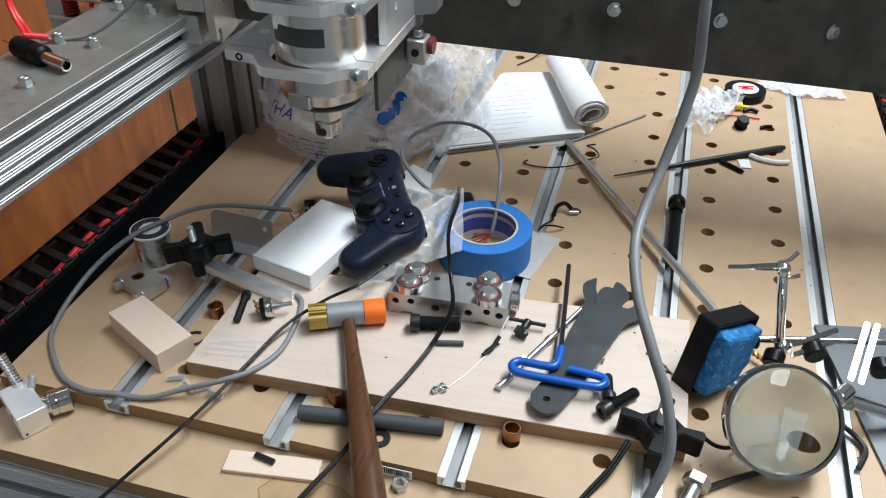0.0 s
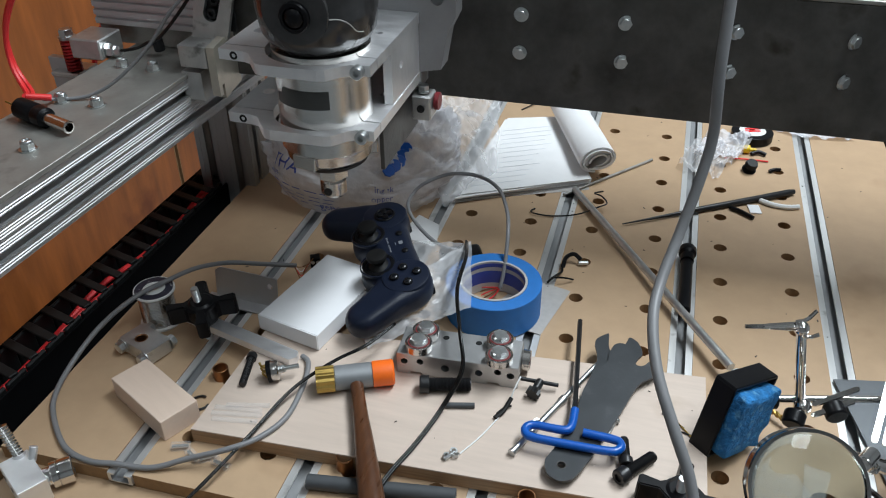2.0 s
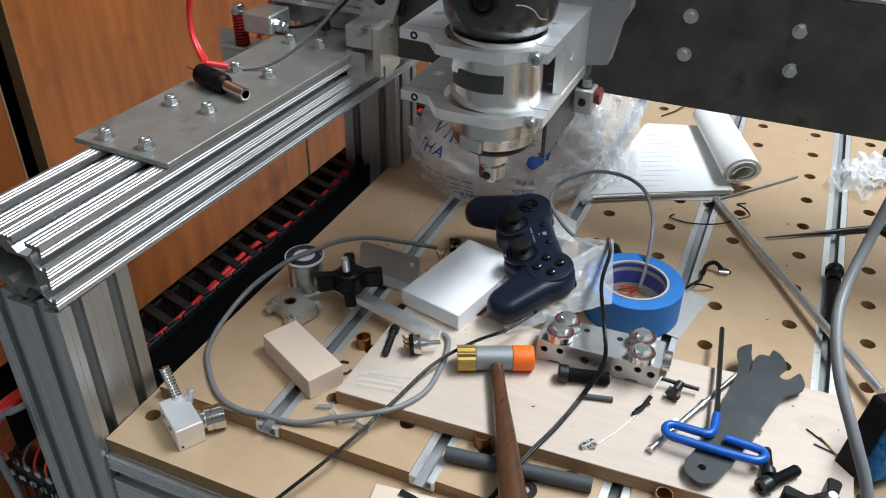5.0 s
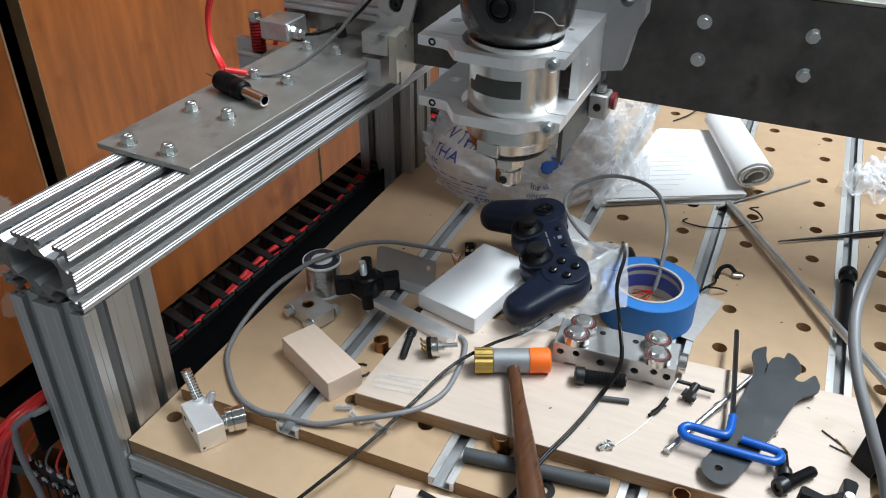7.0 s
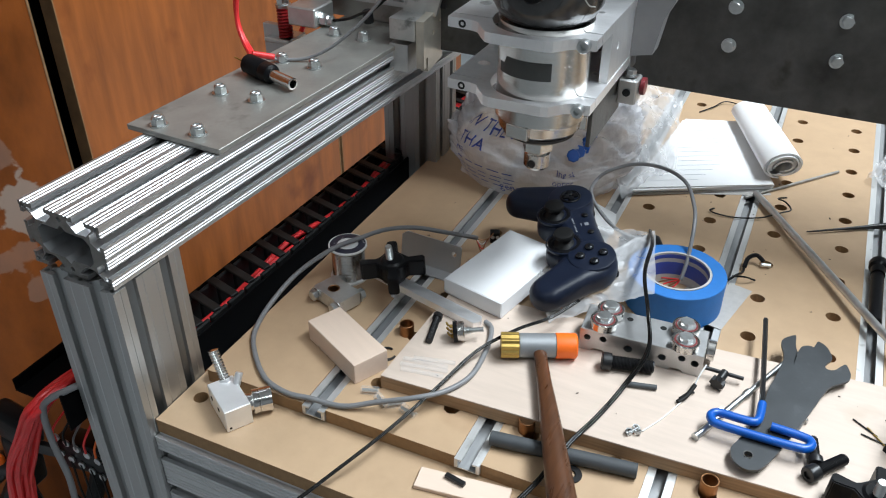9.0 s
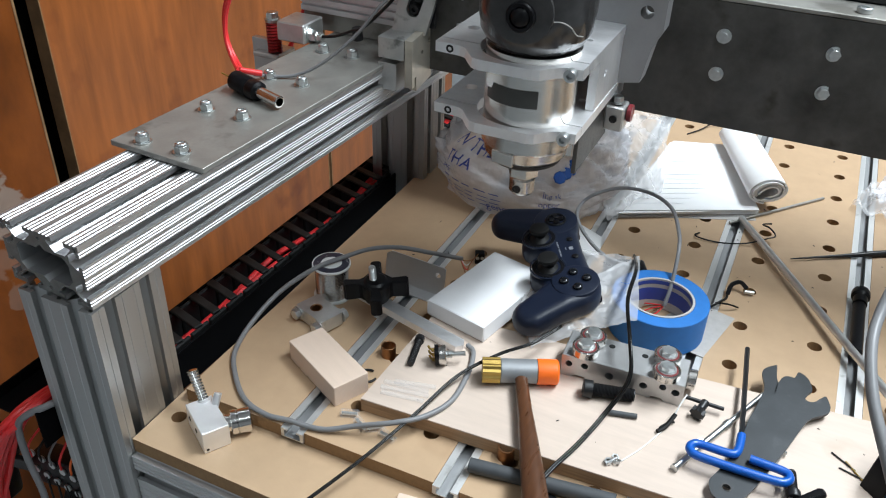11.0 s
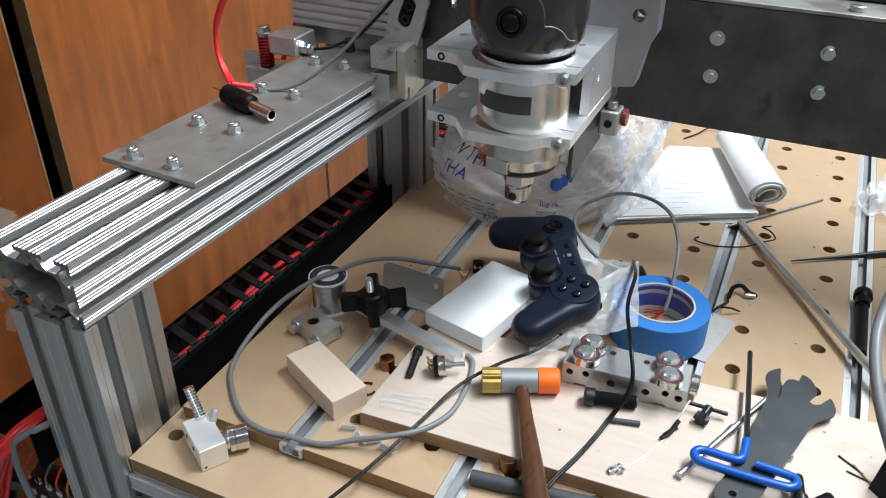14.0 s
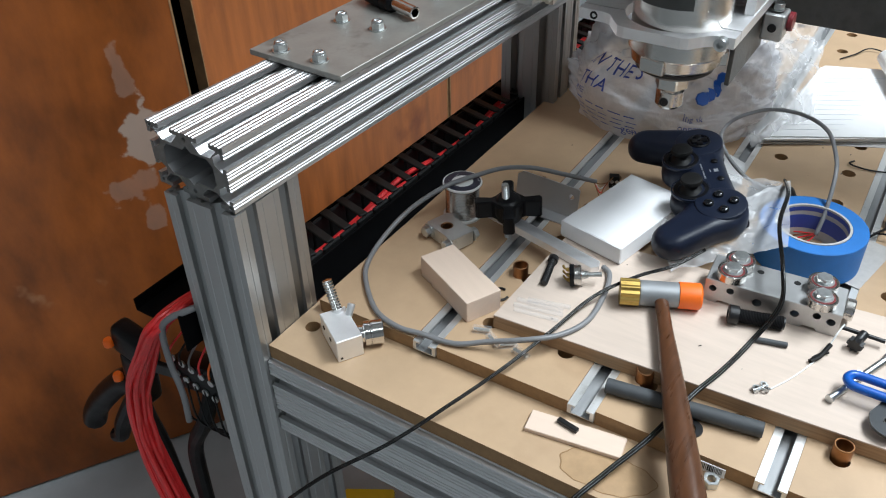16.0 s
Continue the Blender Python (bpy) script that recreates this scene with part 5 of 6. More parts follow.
def pad_shape(X, Y, Z):
    A = np.abs(X)
    d = capsule2(A, Y, 0.0, -0.002, 0.06, -0.002, 0.030, 0.032)
    d = smin(d, capsule2(A, Y, 0.073, 0.000, 0.075, 0.001, 0.036, 0.036), 0.010)
    d = smin(d, capsule2(A, Y, 0.036, -0.031, 0.036, -0.032, 0.027, 0.027), 0.008)
    d = smin(d, capsule2(A, Y, 0.082, -0.010, 0.113, -0.070, 0.034, 0.0270), 0.012)
    low = np.clip((-0.02 - Y) / 0.09, 0, 1)
    zc = 0.0225 - 0.006 * low
    hh = 0.0210 - 0.0035 * low
    rr = 0.0155
    q1, q2 = d + rr, np.abs(Z - zc) - hh + rr
    return np.minimum(np.maximum(q1, q2), 0) + np.hypot(np.maximum(q1, 0), np.maximum(q2, 0)) - rr


gp = thing("gamepad", "dark navy wired gamepad with two thumbsticks lying on the white box", "gamepad", (-0.3791, -0.2295, 0.0460))
gp.matrix_world = gp.matrix_world @ pose(0, 0, 0, 8.07, 3.88, -59.8) @ Matrix.Scale(0.90, 4)
part("shell", surface_net(pad_shape, (-0.15, -0.135, -0.012), (0.15, 0.06, 0.056), 0.0030), NAVY, gp, "dark navy plastic shell")
TOPZ = 0.0432
PRINT = mat("grey_print", (0.20, 0.21, 0.23), 0.5, bump=0)
GLOSS = mat("glossy_black_plastic", (0.006, 0.007, 0.009), 0.12, vary=0.1, bump=0, rvary=0.04)
for sx in (-1, 1):
    disc = part("button_disc", lathe(bmesh.new(), [(0, TOPZ + 0.0008), (0.031, TOPZ + 0.0012), (0.0335, TOPZ + 0.0004), (0.0345, TOPZ - 0.002)], pose(0.074 * sx, 0.001, 0), 40), NAVY, gp)
    part("stick_well", ring(bmesh.new(), 0.0180, 0.0240, 0.0022, pose(0.036 * sx, -0.031, TOPZ - 0.001), 32, 0.0008), BLACK, gp)
    part("thumbstick", lathe(bmesh.new(), [(0.0, TOPZ - 0.004), (0.016, TOPZ - 0.001), (0.0095, TOPZ + 0.005), (0.0085, TOPZ + 0.010), (0.0140, TOPZ + 0.012), (0.0152, TOPZ + 0.015), (0.0140, TOPZ + 0.0185), (0.010, TOPZ + 0.0195), (0, TOPZ + 0.0182)], pose(0.036 * sx, -0.031, 0), 32), RUBBER, gp, "black rubber thumbstick")
    part("trigger", box(bmesh.new(), 0.03, 0.014, 0.012, pose(0.075 * sx, 0.030, 0.012), 0.004, 3), BLACK, gp)
    part("small_button", lathe(bmesh.new(), [(0.0048, TOPZ), (0.0048, TOPZ + 0.002), (0.003, TOPZ + 0.003), (0, TOPZ + 0.0032)], pose(0.021 * sx, 0.012, 0), 18), BLACK, gp)
    part("stick_shoulder", lathe(bmesh.new(), [(0.0275, TOPZ - 0.003), (0.0272, TOPZ + 0.0002), (0.0255, TOPZ + 0.0006)], pose(0.036 * sx, -0.031, 0), 32), NAVY, gp)
part("direction_ring", ring(bmesh.new(), 0.0125, 0.0165, 0.0035, pose(-0.074, 0.001, TOPZ), 36, 0.0012), BLACK, gp)
discs = [o for o in gp.children if o.name.startswith("button_disc")]
for a in range(4):
    part("direction_pad", box(bmesh.new(), 0.010, 0.009, 0.005, pose(-0.074, 0.001, TOPZ + 0.002, 0, 0, 90 * a) @ pose(0.007, 0, 0, 0, -12, 0), 0.0015, 2), BLACK, discs[0])
    m = pose(0.074, 0.001, 0, 0, 0, 90 * a) @ pose(0.0165, 0, 0)
    part("action_button", lathe(bmesh.new(), [(0.0066, TOPZ), (0.0066, TOPZ + 0.004), (0.0055, TOPZ + 0.0055), (0.003, TOPZ + 0.0064), (0, TOPZ + 0.0066)], m, 22), GLOSS, discs[1], "glossy black round button")
for k, (x, y, w, h) in enumerate(((0.0, 0.010, 0.007, 0.006), (0.0, 0.002, 0.006, 0.0012))):
    part("print_mark", slab(x - w / 2, x + w / 2, y - h / 2, y + h / 2, TOPZ, TOPZ + 0.0004), PRINT, gp, "pale printed mark")
for k in range(10):
    if k != 4:
        part("print_bar", slab(-0.018 + 0.0036 * k, -0.0158 + 0.0036 * k, -0.009, -0.0068, TOPZ, TOPZ + 0.0004), PRINT, gp, "pale printed mark")


def crumple(bm, corners, nu, nv, amp, scale, seed=0.0, sag=0.0):
    """A creased sheet between four corners (a, b, c, d)."""
    a, b, c, d = [Vector(p) for p in corners]
    g = []
    for i in range(nu + 1):
        row = []
        for j in range(nv + 1):
            u, v = i / nu, j / nv
            p = (a * (1 - u) + b * u) * (1 - v) + (d * (1 - u) + c * u) * v
            q = p * scale + Vector((seed, seed * 0.7, seed * 1.3))
            e = min(u, 1 - u, v, 1 - v)
            z = abs(noise.noise(q)) * 1.6 + 0.6 * abs(noise.noise(q * 2.3)) + 0.25 * noise.noise(q * 5)
            row.append(bm.verts.new(p + Vector((0.3 * noise.noise(q + Vector((9, 0, 0))), 0.3 * noise.noise(q + Vector((0, 9, 0))), z - 0.35)) * amp + Vector((0, 0, -sag * 4 * u * (1 - u) * v * (1 - v)))))
        g.append(row)
    for i in range(nu):
        for j in range(nv):
            bm.faces.new((g[i][j], g[i + 1][j], g[i + 1][j + 1], g[i][j + 1]))
    return bm


fl = thing("plastic_film_bag", "clear crinkled plastic bag lying under the gamepad", "plastic bag")
part("film", crumple(bmesh.new(), [(-0.405, -0.345, 0.048), (-0.372, -0.374, 0.022), (-0.262, -0.296, 0.050), (-0.292, -0.172, 0.064)], 44, 44, 0.006, 28, 3.0), FILM, fl, soft=True)
part("film", crumple(bmesh.new(), [(-0.372, -0.374, 0.022), (-0.405, -0.345, 0.046), (-0.43, -0.16, 0.030), (-0.292, -0.172, 0.063)], 44, 44, 0.006, 28, 8.0), FILM, fl, soft=True)
bs = thing("black_pouch", "dark folded pouch lying behind the gamepad", "pouch", (-0.312, -0.150, 0.0), 25)
part("body", box(bmesh.new(), 0.06, 0.035, 0.03, pose(0, 0, 0.0155), 0.006, 3), BLACK, bs)
sh = thing("paper_sheet", "thin grey-white paper sheet lying under the tape roll", "paper")
part("sheet", prism(bmesh.new(), [(-0.176, -0.268), (-0.152, -0.165), (-0.215, -0.15), (-0.26, -0.25)], 0.0002, 0.0006), CARD, sh)
sh = thing("paper_sheet", "small folded white paper lying behind the gamepad", "paper")
part("sheet", prism(bmesh.new(), [(-0.425, -0.10), (-0.36, -0.115), (-0.372, -0.055), (-0.41, -0.035)], 0.0005, 0.006), PAPER, sh)

# shopping bag


def bag_point(u, v):
    """u: turn round the bag, v: 0 at the top, 1 at the foot."""
    a = 2 * math.pi * u
    fat = math.sin(min(1.0, v * 1.25 + 0.12) * math.pi * 0.52)
    r = 0.12 + 0.88 * fat - 0.10 * max(0, v - 0.8) * 5
    x, y = (0.175 if math.cos(a) < 0 else 0.145) * r * math.cos(a), 0.150 * r * math.sin(a)
    z = 0.135 * (1 - v ** 1.5)
    q = Vector((math.cos(a) * 1.5, math.sin(a) * 1.5, v * 2.2)) * 1.7
    w = abs(noise.noise(q)) * 1.3 + 0.55 * abs(noise.noise(q * 2.4)) + 0.3 * abs(noise.noise(q * 5.1)) + 0.22 * abs(noise.noise(q * 10.3)) - 0.5
    calm = 0.35 if (0.55 < u < 0.74 and v > 0.25) else 1.0
    k = 0.030 * w * calm
    return Vector((x * (1 + k * 4), y * (1 + k * 4), max(0.001, z + k * (1.2 - v) * 1.2)))


bg = thing("shopping_bag", "crumpled translucent white shopping bag with blue printing on the bed", "plastic bag", (-0.522, 0.075, 0.0005), 24)
bb = bmesh.new()
NU, NV = 150, 70
gr = [[bb.verts.new(bag_point(i / NU, (j + 0.02) / NV)) for j in range(NV + 1)] for i in range(NU)]
for i in range(NU):
    for j in range(NV):
        bb.faces.new((gr[i][j], gr[i][j + 1], gr[(i + 1) % NU][j + 1], gr[(i + 1) % NU][j]))
bb.faces.new([gr[i][0] for i in range(NU)])
part("film", bb, BAG, bg, soft=True)
part("handle_loop", crumple(bmesh.new(), [(0.02, -0.05, 0.11), (0.15, -0.07, 0.075), (0.235, 0.10, 0.095), (0.06, 0.12, 0.15)], 80, 70, 0.020, 24, 2.0), FILM, bg, soft=True)
part("tail", crumple(bmesh.new(), [(0.10, -0.13, 0.006), (0.20, -0.05, 0.008), (0.235, 0.10, 0.085), (0.06, 0.02, 0.11)], 52, 48, 0.02, 22, 5.0), FILM, bg, soft=True)


def bag_text(body, u0, v0, size, material=INK):
    bm = text_mesh(body, size, 0.0)
    bmesh.ops.subdivide_edges(bm, edges=[e for e in bm.edges if e.calc_length() > 0.006], cuts=1)
    for v in bm.verts:
        u = u0 + v.co.x / (2 * math.pi * 0.145)
        w = v0 - v.co.y / 0.15
        p = bag_point(u, w)
        out = Vector((p.x, p.y, 0.06)).normalized()
        v.co = p + out * 0.0060
    return part("lettering", bm, material, bg, "blue printed lettering", smooth=False)


bag_text("IN THE S", 0.565, 0.42, 0.026)
bag_text("THA", 0.57, 0.60, 0.026)
bag_text("- REF", 0.56, 0.70, 0.012)
bag_text("generating", 0.655, 0.93, 0.017)
bag_text("oppor", 0.735, 0.80, 0.012)
bag_text("ing sk", 0.74, 0.70, 0.012)
for r in range(4):
    bm = bmesh.new()
    for k in range(5):
        u, w = 0.565 + 0.024 * k + 0.004 * (r % 2), 0.75 + 0.05 * r
        q = [bag_point(u + du, w + dw) for du, dw in ((0, 0), (0.016 + 0.003 * (k % 2), 0), (0.016 + 0.003 * (k % 2), 0.009), (0, 0.009))]
        bm.faces.new([bm.verts.new(p + Vector((p.x, p.y, 0.05)).normalized() * 0.0040) for p in q])
    part("print_line", bm, INK, bg, "blue small print", smooth=False)
for k in range(5):
    c = bag_point(0.765 + 0.012 * k, 0.52 - 0.045 * k)
    bm = bmesh.new()
    lathe(bm, [(0, 0.002), (0.009, 0.002), (0.0105, 0.0), (0, 0.0)], aim(c, c + Vector((c.x, c.y, 0.1))), 8)
    part("blue_print_spot", bm, BLUE_DIP, bg, "bright blue printed spot")

# notebook with rolled pages
nb = thing("notebook", "open paper pad with its top pages rolled over", "notebook", (-0.262, 0.20, 0.0005), 0)
for k in range(6):
    dz, tw = 0.0022 * k, 1.2 * math.sin(k * 2.1)
    o = part("page", prism(bmesh.new(), [(-0.108, -0.178), (0.10, -0.062), (0.012, 0.165), (-0.085, 0.13)], 0, 0.0016, pose(0, 0, dz, 0, 0, tw)), PAPER if k != 1 else CARD, nb, smooth=False)
RULE = mat("pale_blue_ruling", (0.72, 0.745, 0.79), 0.8, bump=0)
for k in range(12):
    y = 0.10 - 0.02 * k
    bm = bmesh.new()
    box(bm, 0.12 - 0.012 * (k % 4), 0.0008, 0.0002, pose(-0.03 - 0.002 * k, y, 0.0132, 0, 0, 28))
    part("rule_line", bm, RULE, nb)
RA, RB = Vector((0.108, -0.045, 0.0135)), Vector((0.022, 0.178, 0.0135))
ax_ = (RB - RA).normalized()
sd_ = ax_.cross(Vector((0, 0, 1))).normalized()
for turn, (r0, r1, a0, a1) in enumerate(((0.0305, 0.0245, -90, 300), (0.0255, 0.0195, -60, 290), (0.0205, 0.0155, -40, 270), (0.0160, 0.0125, -20, 250))):
    rl, prv = bmesh.new(), None
    for k in range(41):
        a = radians(a0 + (a1 - a0) * k / 40)
        r = r0 + (r1 - r0) * k / 40
        cur = []
        for i, p in enumerate((RA - ax_ * 0.004 * (turn % 2), RB)):
            for rr in (r, r - 0.0032):
                sag = 0.80 + 0.05 * math.sin(a)
                cur.append(rl.verts.new(p - sd_ * (rr * 1.08 * math.cos(a) - 0.004 * math.sin(a)) + Vector((0, 0, (0.0255 + rr * sag * math.sin(a)) * (1 if i == 0 else 0.8)))))
        if prv:
            for u, v in ((0, 2), (3, 1), (1, 0), (2, 3)):
                rl.faces.new((prv[u], prv[v], cur[v], cur[u]))
        prv = cur
    bmesh.ops.recalc_face_normals(rl, faces=rl.faces)
    part("page_roll", rl, PAPER, nb, "curled roll of pages")
part("back_cover", prism(bmesh.new(), [(-0.125, -0.178), (0.10, -0.078), (0.03, 0.15), (-0.09, 0.13)], -0.0004, 0.0, None), CARD, nb)

# long rods and tools on the far bed
tr = thing("support_rod", "long grey steel rod lying diagonally on the bed", "rod")
part("rod", rod(bmesh.new(), 0.0054, span((-0.185, 0.107, 0.0065), (0.056, -0.296, 0.024)), aim((-0.185, 0.107, 0.0065), (0.056, -0.296, 0.024)), 18), mat("dull_steel", (0.68, 0.69, 0.68), 0.4, 1.0, vary=0.15, scale=50, bump=0.05), tr)
tr = thing("thin_rod", "thin dark steel rod lying beside the notebook", "rod")
part("rod", rod(bmesh.new(), 0.0025, span((-0.2, 0.09, 0), (-0.068, 0.251, 0)), aim((-0.2, 0.09, 0.0028), (-0.068, 0.251, 0.0028)), 12), PLATE, tr)
tr = thing("scriber", "long tapered dark metal scriber lying on the bed", "scriber")
La = span((-0.10, 0.022, 0), (0.163, 0.191, 0))
part("shaft", lathe(bmesh.new(), [(0, 0), (0.001, 0.002), (0.0028, 0.09), (0.0048, 0.13), (0.0055, La - 0.01), (0.004, La), (0, La)], aim((-0.10, 0.022, 0.004), (0.163, 0.191, 0.0058)), 14), BLACK_OX, tr)
et = thing("electrical_tape", "black electrical tape roll with a red and white label", "tape roll", (0.102, 0.386, 0.0005))
part("tape", ring(bmesh.new(), 0.021, 0.037, 0.016, None, 40, 0.001), BLACK, et)
part("label", ring(bmesh.new(), 0.006, 0.0235, 0.0006, pose(0, 0, 0.0158), 40, 0.0001), WHITE, et, "white round label")
for s_ in (0.004, -0.006):
    part("label_print", box(bmesh.new(), 0.028, 0.006, 0.0004, pose(0, s_ + 0.002, 0.0168, 0, 0, 15)), RED, et)
cr = thing("crumpled_bag", "small crumpled clear plastic bag on the bed", "plastic bag", (0.02, 0.27, 0.0))
part("film", crumple(bmesh.new(), [(-0.045, -0.035, 0.01), (0.02, -0.065, 0.006), (0.075, 0.055, 0.02), (-0.02, 0.05, 0.018)], 48, 48, 0.018, 34, 1.0), FILM, cr, soft=True)
part("film", crumple(bmesh.new(), [(-0.02, -0.02, 0.018), (0.05, 0.0, 0.012), (0.075, 0.065, 0.03), (0.0, 0.06, 0.03)], 44, 44, 0.014, 40, 4.0), BAG, cr, soft=True)
gt = thing("glue_bottle_top", "small yellow plastic nozzle lying by the tape", "nozzle", (0.082, 0.322, 0.0))
part("cap", rod(bmesh.new(), 0.0075, 0.03, pose(-0.015, 0, 0.008, 0, 90, 5), 20), YELLOW, gt)
part("tip", rod(bmesh.new(), 0.003, 0.012, pose(0.014, 0.001, 0.008, 0, 90, 5), 14), YELLOW, gt)
bc = thing("black_grommet", "small black rubber grommet lying on the bed", "grommet", (0.094, 0.256, 0.0))
part("grommet", lathe(bmesh.new(), [(0, 0), (0.011, 0), (0.012, 0.003), (0.007, 0.006), (0.007, 0.011), (0.011, 0.014), (0.009, 0.02), (0, 0.02)], pose(0, 0, 0.002, 20, 10, 0), 20), RUBBER, bc)
lw = thing("red_wire_offcut", "short red wire offcut lying on the bed", "wire")
part("wire", tube(bmesh.new(), [(0.055, 0.292, 0.002), (0.09, 0.294, 0.003), (0.128, 0.296, 0.002)], 0.0014), RED, lw)
for pts in ([(0.10, 0.315, 0.004), (0.112, 0.322, 0.006), (0.125, 0.318, 0.004)], [(0.128, 0.258, 0.003), (0.136, 0.262, 0.005), (0.146, 0.268, 0.003)], [(0.062, 0.118, 0.003), (0.078, 0.108, 0.004), (0.097, 0.094, 0.003)]):
    o = thing("black_offcut", "short black plastic offcut on the bed", "offcut", group="black offcuts")
    part("piece", tube(bmesh.new(), pts, 0.0035, 5, 8), BLACK, o)
o = thing("white_strip", "curved white plastic strip lying on the bed", "strip")
part("strip", tube(bmesh.new(), [(0.108, 0.152, 0.004), (0.128, 0.142, 0.004), (0.150, 0.140, 0.004), (0.168, 0.146, 0.004)], 0.0042, 6, 8), WHITE, o)
o = thing("white_tab", "small white card tab lying on the bed", "card", (0.1, 0.125, 0.0), 10)
part("tab", box(bmesh.new(), 0.018, 0.026, 0.002, pose(0, 0, 0.0012), 0.0004), WHITE_CARD, o)
o = thing("stray_wire", "loose black bent wire lying beside the rod", "wire")
part("wire", tube(bmesh.new(), [(-0.238, 0.035, 0.003), (-0.243, 0.026, 0.003), (-0.233, 0.020, 0.003), (-0.205, 0.022, 0.002), (-0.169, 0.034, 0.004), (-0.14, 0.05, 0.012), (-0.128, 0.062, 0.014), (-0.138, 0.075, 0.018), (-0.150, 0.082, 0.018), (-0.138, 0.098, 0.014)], 0.0013, 6, 6), RUBBER, o)
o = thing("stray_wire", "loose bent wire far back on the bed", "wire")
part("wire", tube(bmesh.new(), [(-0.33, 0.40, 0.002), (-0.31, 0.43, 0.004), (-0.29, 0.465, 0.006), (-0.25, 0.46, 0.003), (-0.22, 0.455, 0.003)], 0.0013, 6, 6), RUBBER, o)
o = thing("cable_clip", "black plastic cable clip with a bent lead on the bed", "clip")
part("clip", tube(bmesh.new(), [(-0.170, -0.118, 0.006), (-0.168, -0.105, 0.014), (-0.158, -0.096, 0.016), (-0.147, -0.099, 0.010)], 0.0032, 5, 8), BLACK, o)
part("lead", tube(bmesh.new(), [(-0.186, -0.158, 0.004), (-0.176, -0.150, 0.012), (-0.170, -0.13, 0.006), (-0.171, -0.115, 0.006)], 0.0017, 6, 6), RUBBER, o)
part("lead", tube(bmesh.new(), [(-0.182, -0.148, 0.006), (-0.165, -0.152, 0.012), (-0.152, -0.142, 0.004)], 0.0013, 6, 6), RUBBER, o)
part("pin", rod(bmesh.new(), 0.003, 0.014, aim((-0.150, -0.102, 0.006), (-0.134, -0.098, 0.006)), 12), ZINC, o)
o = thing("black_marker", "black cylindrical handle lying in a bed track", "handle")
part("barrel", rod(bmesh.new(), 0.0085, 0.115, aim((0, -0.065, 0.0088), (0, -0.18, 0.0088)), 20), BLACK, o)
part("cap", lathe(bmesh.new(), [(0, 0), (0.0115, 0.0), (0.0125, 0.003), (0.0125, 0.012), (0.0095, 0.016), (0.0095, 0.03), (0, 0.03)], aim((0, -0.036, 0.0128), (0, -0.066, 0.0108)), 22), BLACK, o)
for k, (x, y, L_, a) in enumerate(((-0.006, -0.398, 0.03, -35), (0.006, -0.408, 0.03, -50), (0.004, -0.413, 0.028, -15))):
    o = thing("wire_snip", "thin cut wire end lying on the plywood", "wire", (x, y, PZ + 0.0012), a, group="wire snips")
    part("wire", rod(bmesh.new(), 0.0009, L_, pose(-L_ / 2, 0, 0, 0, 90, 0), 8), BRASS if k % 2 else BLACK_OX, o)
random.seed(11)
chips = bmesh.new()
for k in range(90):
    x, y = random.uniform(-0.7, 0.3), random.uniform(-0.55, 0.42)
    s = random.uniform(0.0005, 0.0012)
    box(chips, s * random.uniform(1, 4), s, s * 0.6, pose(x, y, 0.0006 if not (-0.52 < x < 0.035 and -0.56 < y < -0.31) else PZ + 0.0006, 0, 0, random.uniform(0, 180)))
tagged(part("swarf", chips, BLACK_OX), "tiny dark chips scattered over the bed", "swarf", kind="stuff")

# front star knob and loose bolts
k2 = thing("track_clamp_knob", "black star knob on a bolt in the bed track", "clamp knob", (0.003, -0.518, 0.0), 12)
part("star_knob", star_knob(bmesh.new(), 0.043, 0.029), BLACK, k2, "black plastic star knob", loc=pose(0, 0, 0.016, -3, 3, -18))
part("threaded_bolt", threaded(bmesh.new(), 0.005, 0.064, pose(0, 0, 0.0)), ZINC, k2)
hb_ = thing("hex_bolt", "zinc hex bolt leaning at the front edge of the bed", "bolt")
hm_ = aim((0.046, -0.552, 0.016), (0.020, -0.625, 0.006))
part("head", prism(bmesh.new(), hexpoly(0.0135), 0, 0.010, hm_), ZINC, hb_, smooth=False)
part("shank", rod(bmesh.new(), 0.0072, 0.075, hm_ @ pose(0, 0, 0.01), 18), ZINC, hb_)
for pts in ([(0.02, -0.585, 0.006), (0.06, -0.55, 0.006), (0.10, -0.522, 0.006), (0.128, -0.505, 0.006)], [(0.185, -0.42, 0.006), (0.208, -0.445, 0.006), (0.212, -0.462, 0.006), (0.203, -0.485, 0.006)]):
    o = thing("hex_key_small", "small black hex key lying on the bed", "hex key")
    part("key", tube(bmesh.new(), pts, 0.0032, 5, 6), BLACK_OX, o)
cable("black_cable", "thin black leads leaving the front of the bed", [(-0.026, -0.53, 0.025), (-0.04, -0.56, 0.012), (-0.061, -0.593, 0.0), (-0.085, -0.64, -0.012), (-0.10, -0.70, -0.06)], 0.002, RUBBER, double=True)
cable("black_cable", "thin black lead beside the magnifier", [(0.044, -0.507, 0.03), (0.06, -0.510, 0.022), (0.078, -0.498, 0.012), (0.10, -0.47, 0.006)], 0.0022, RUBBER)
o = thing("steel_sheet", "flat grey steel sheet lying at the bed edge", "sheet metal")
part("sheet", prism(bmesh.new(), [(0.178, -0.262), (0.335, -0.23), (0.335, -0.52), (0.238, -0.512)], 0.0006, 0.004), mat("grey_sheet", (0.16, 0.17, 0.18), 0.45, 0.6, vary=0.12, scale=20), o)

# soldering stand with magnifier and sponge
sg = thing("sponge_tray", "black tray with a blue cellulose sponge standing on edge", "sponge tray", (0.052, -0.398, 0.0), 0)
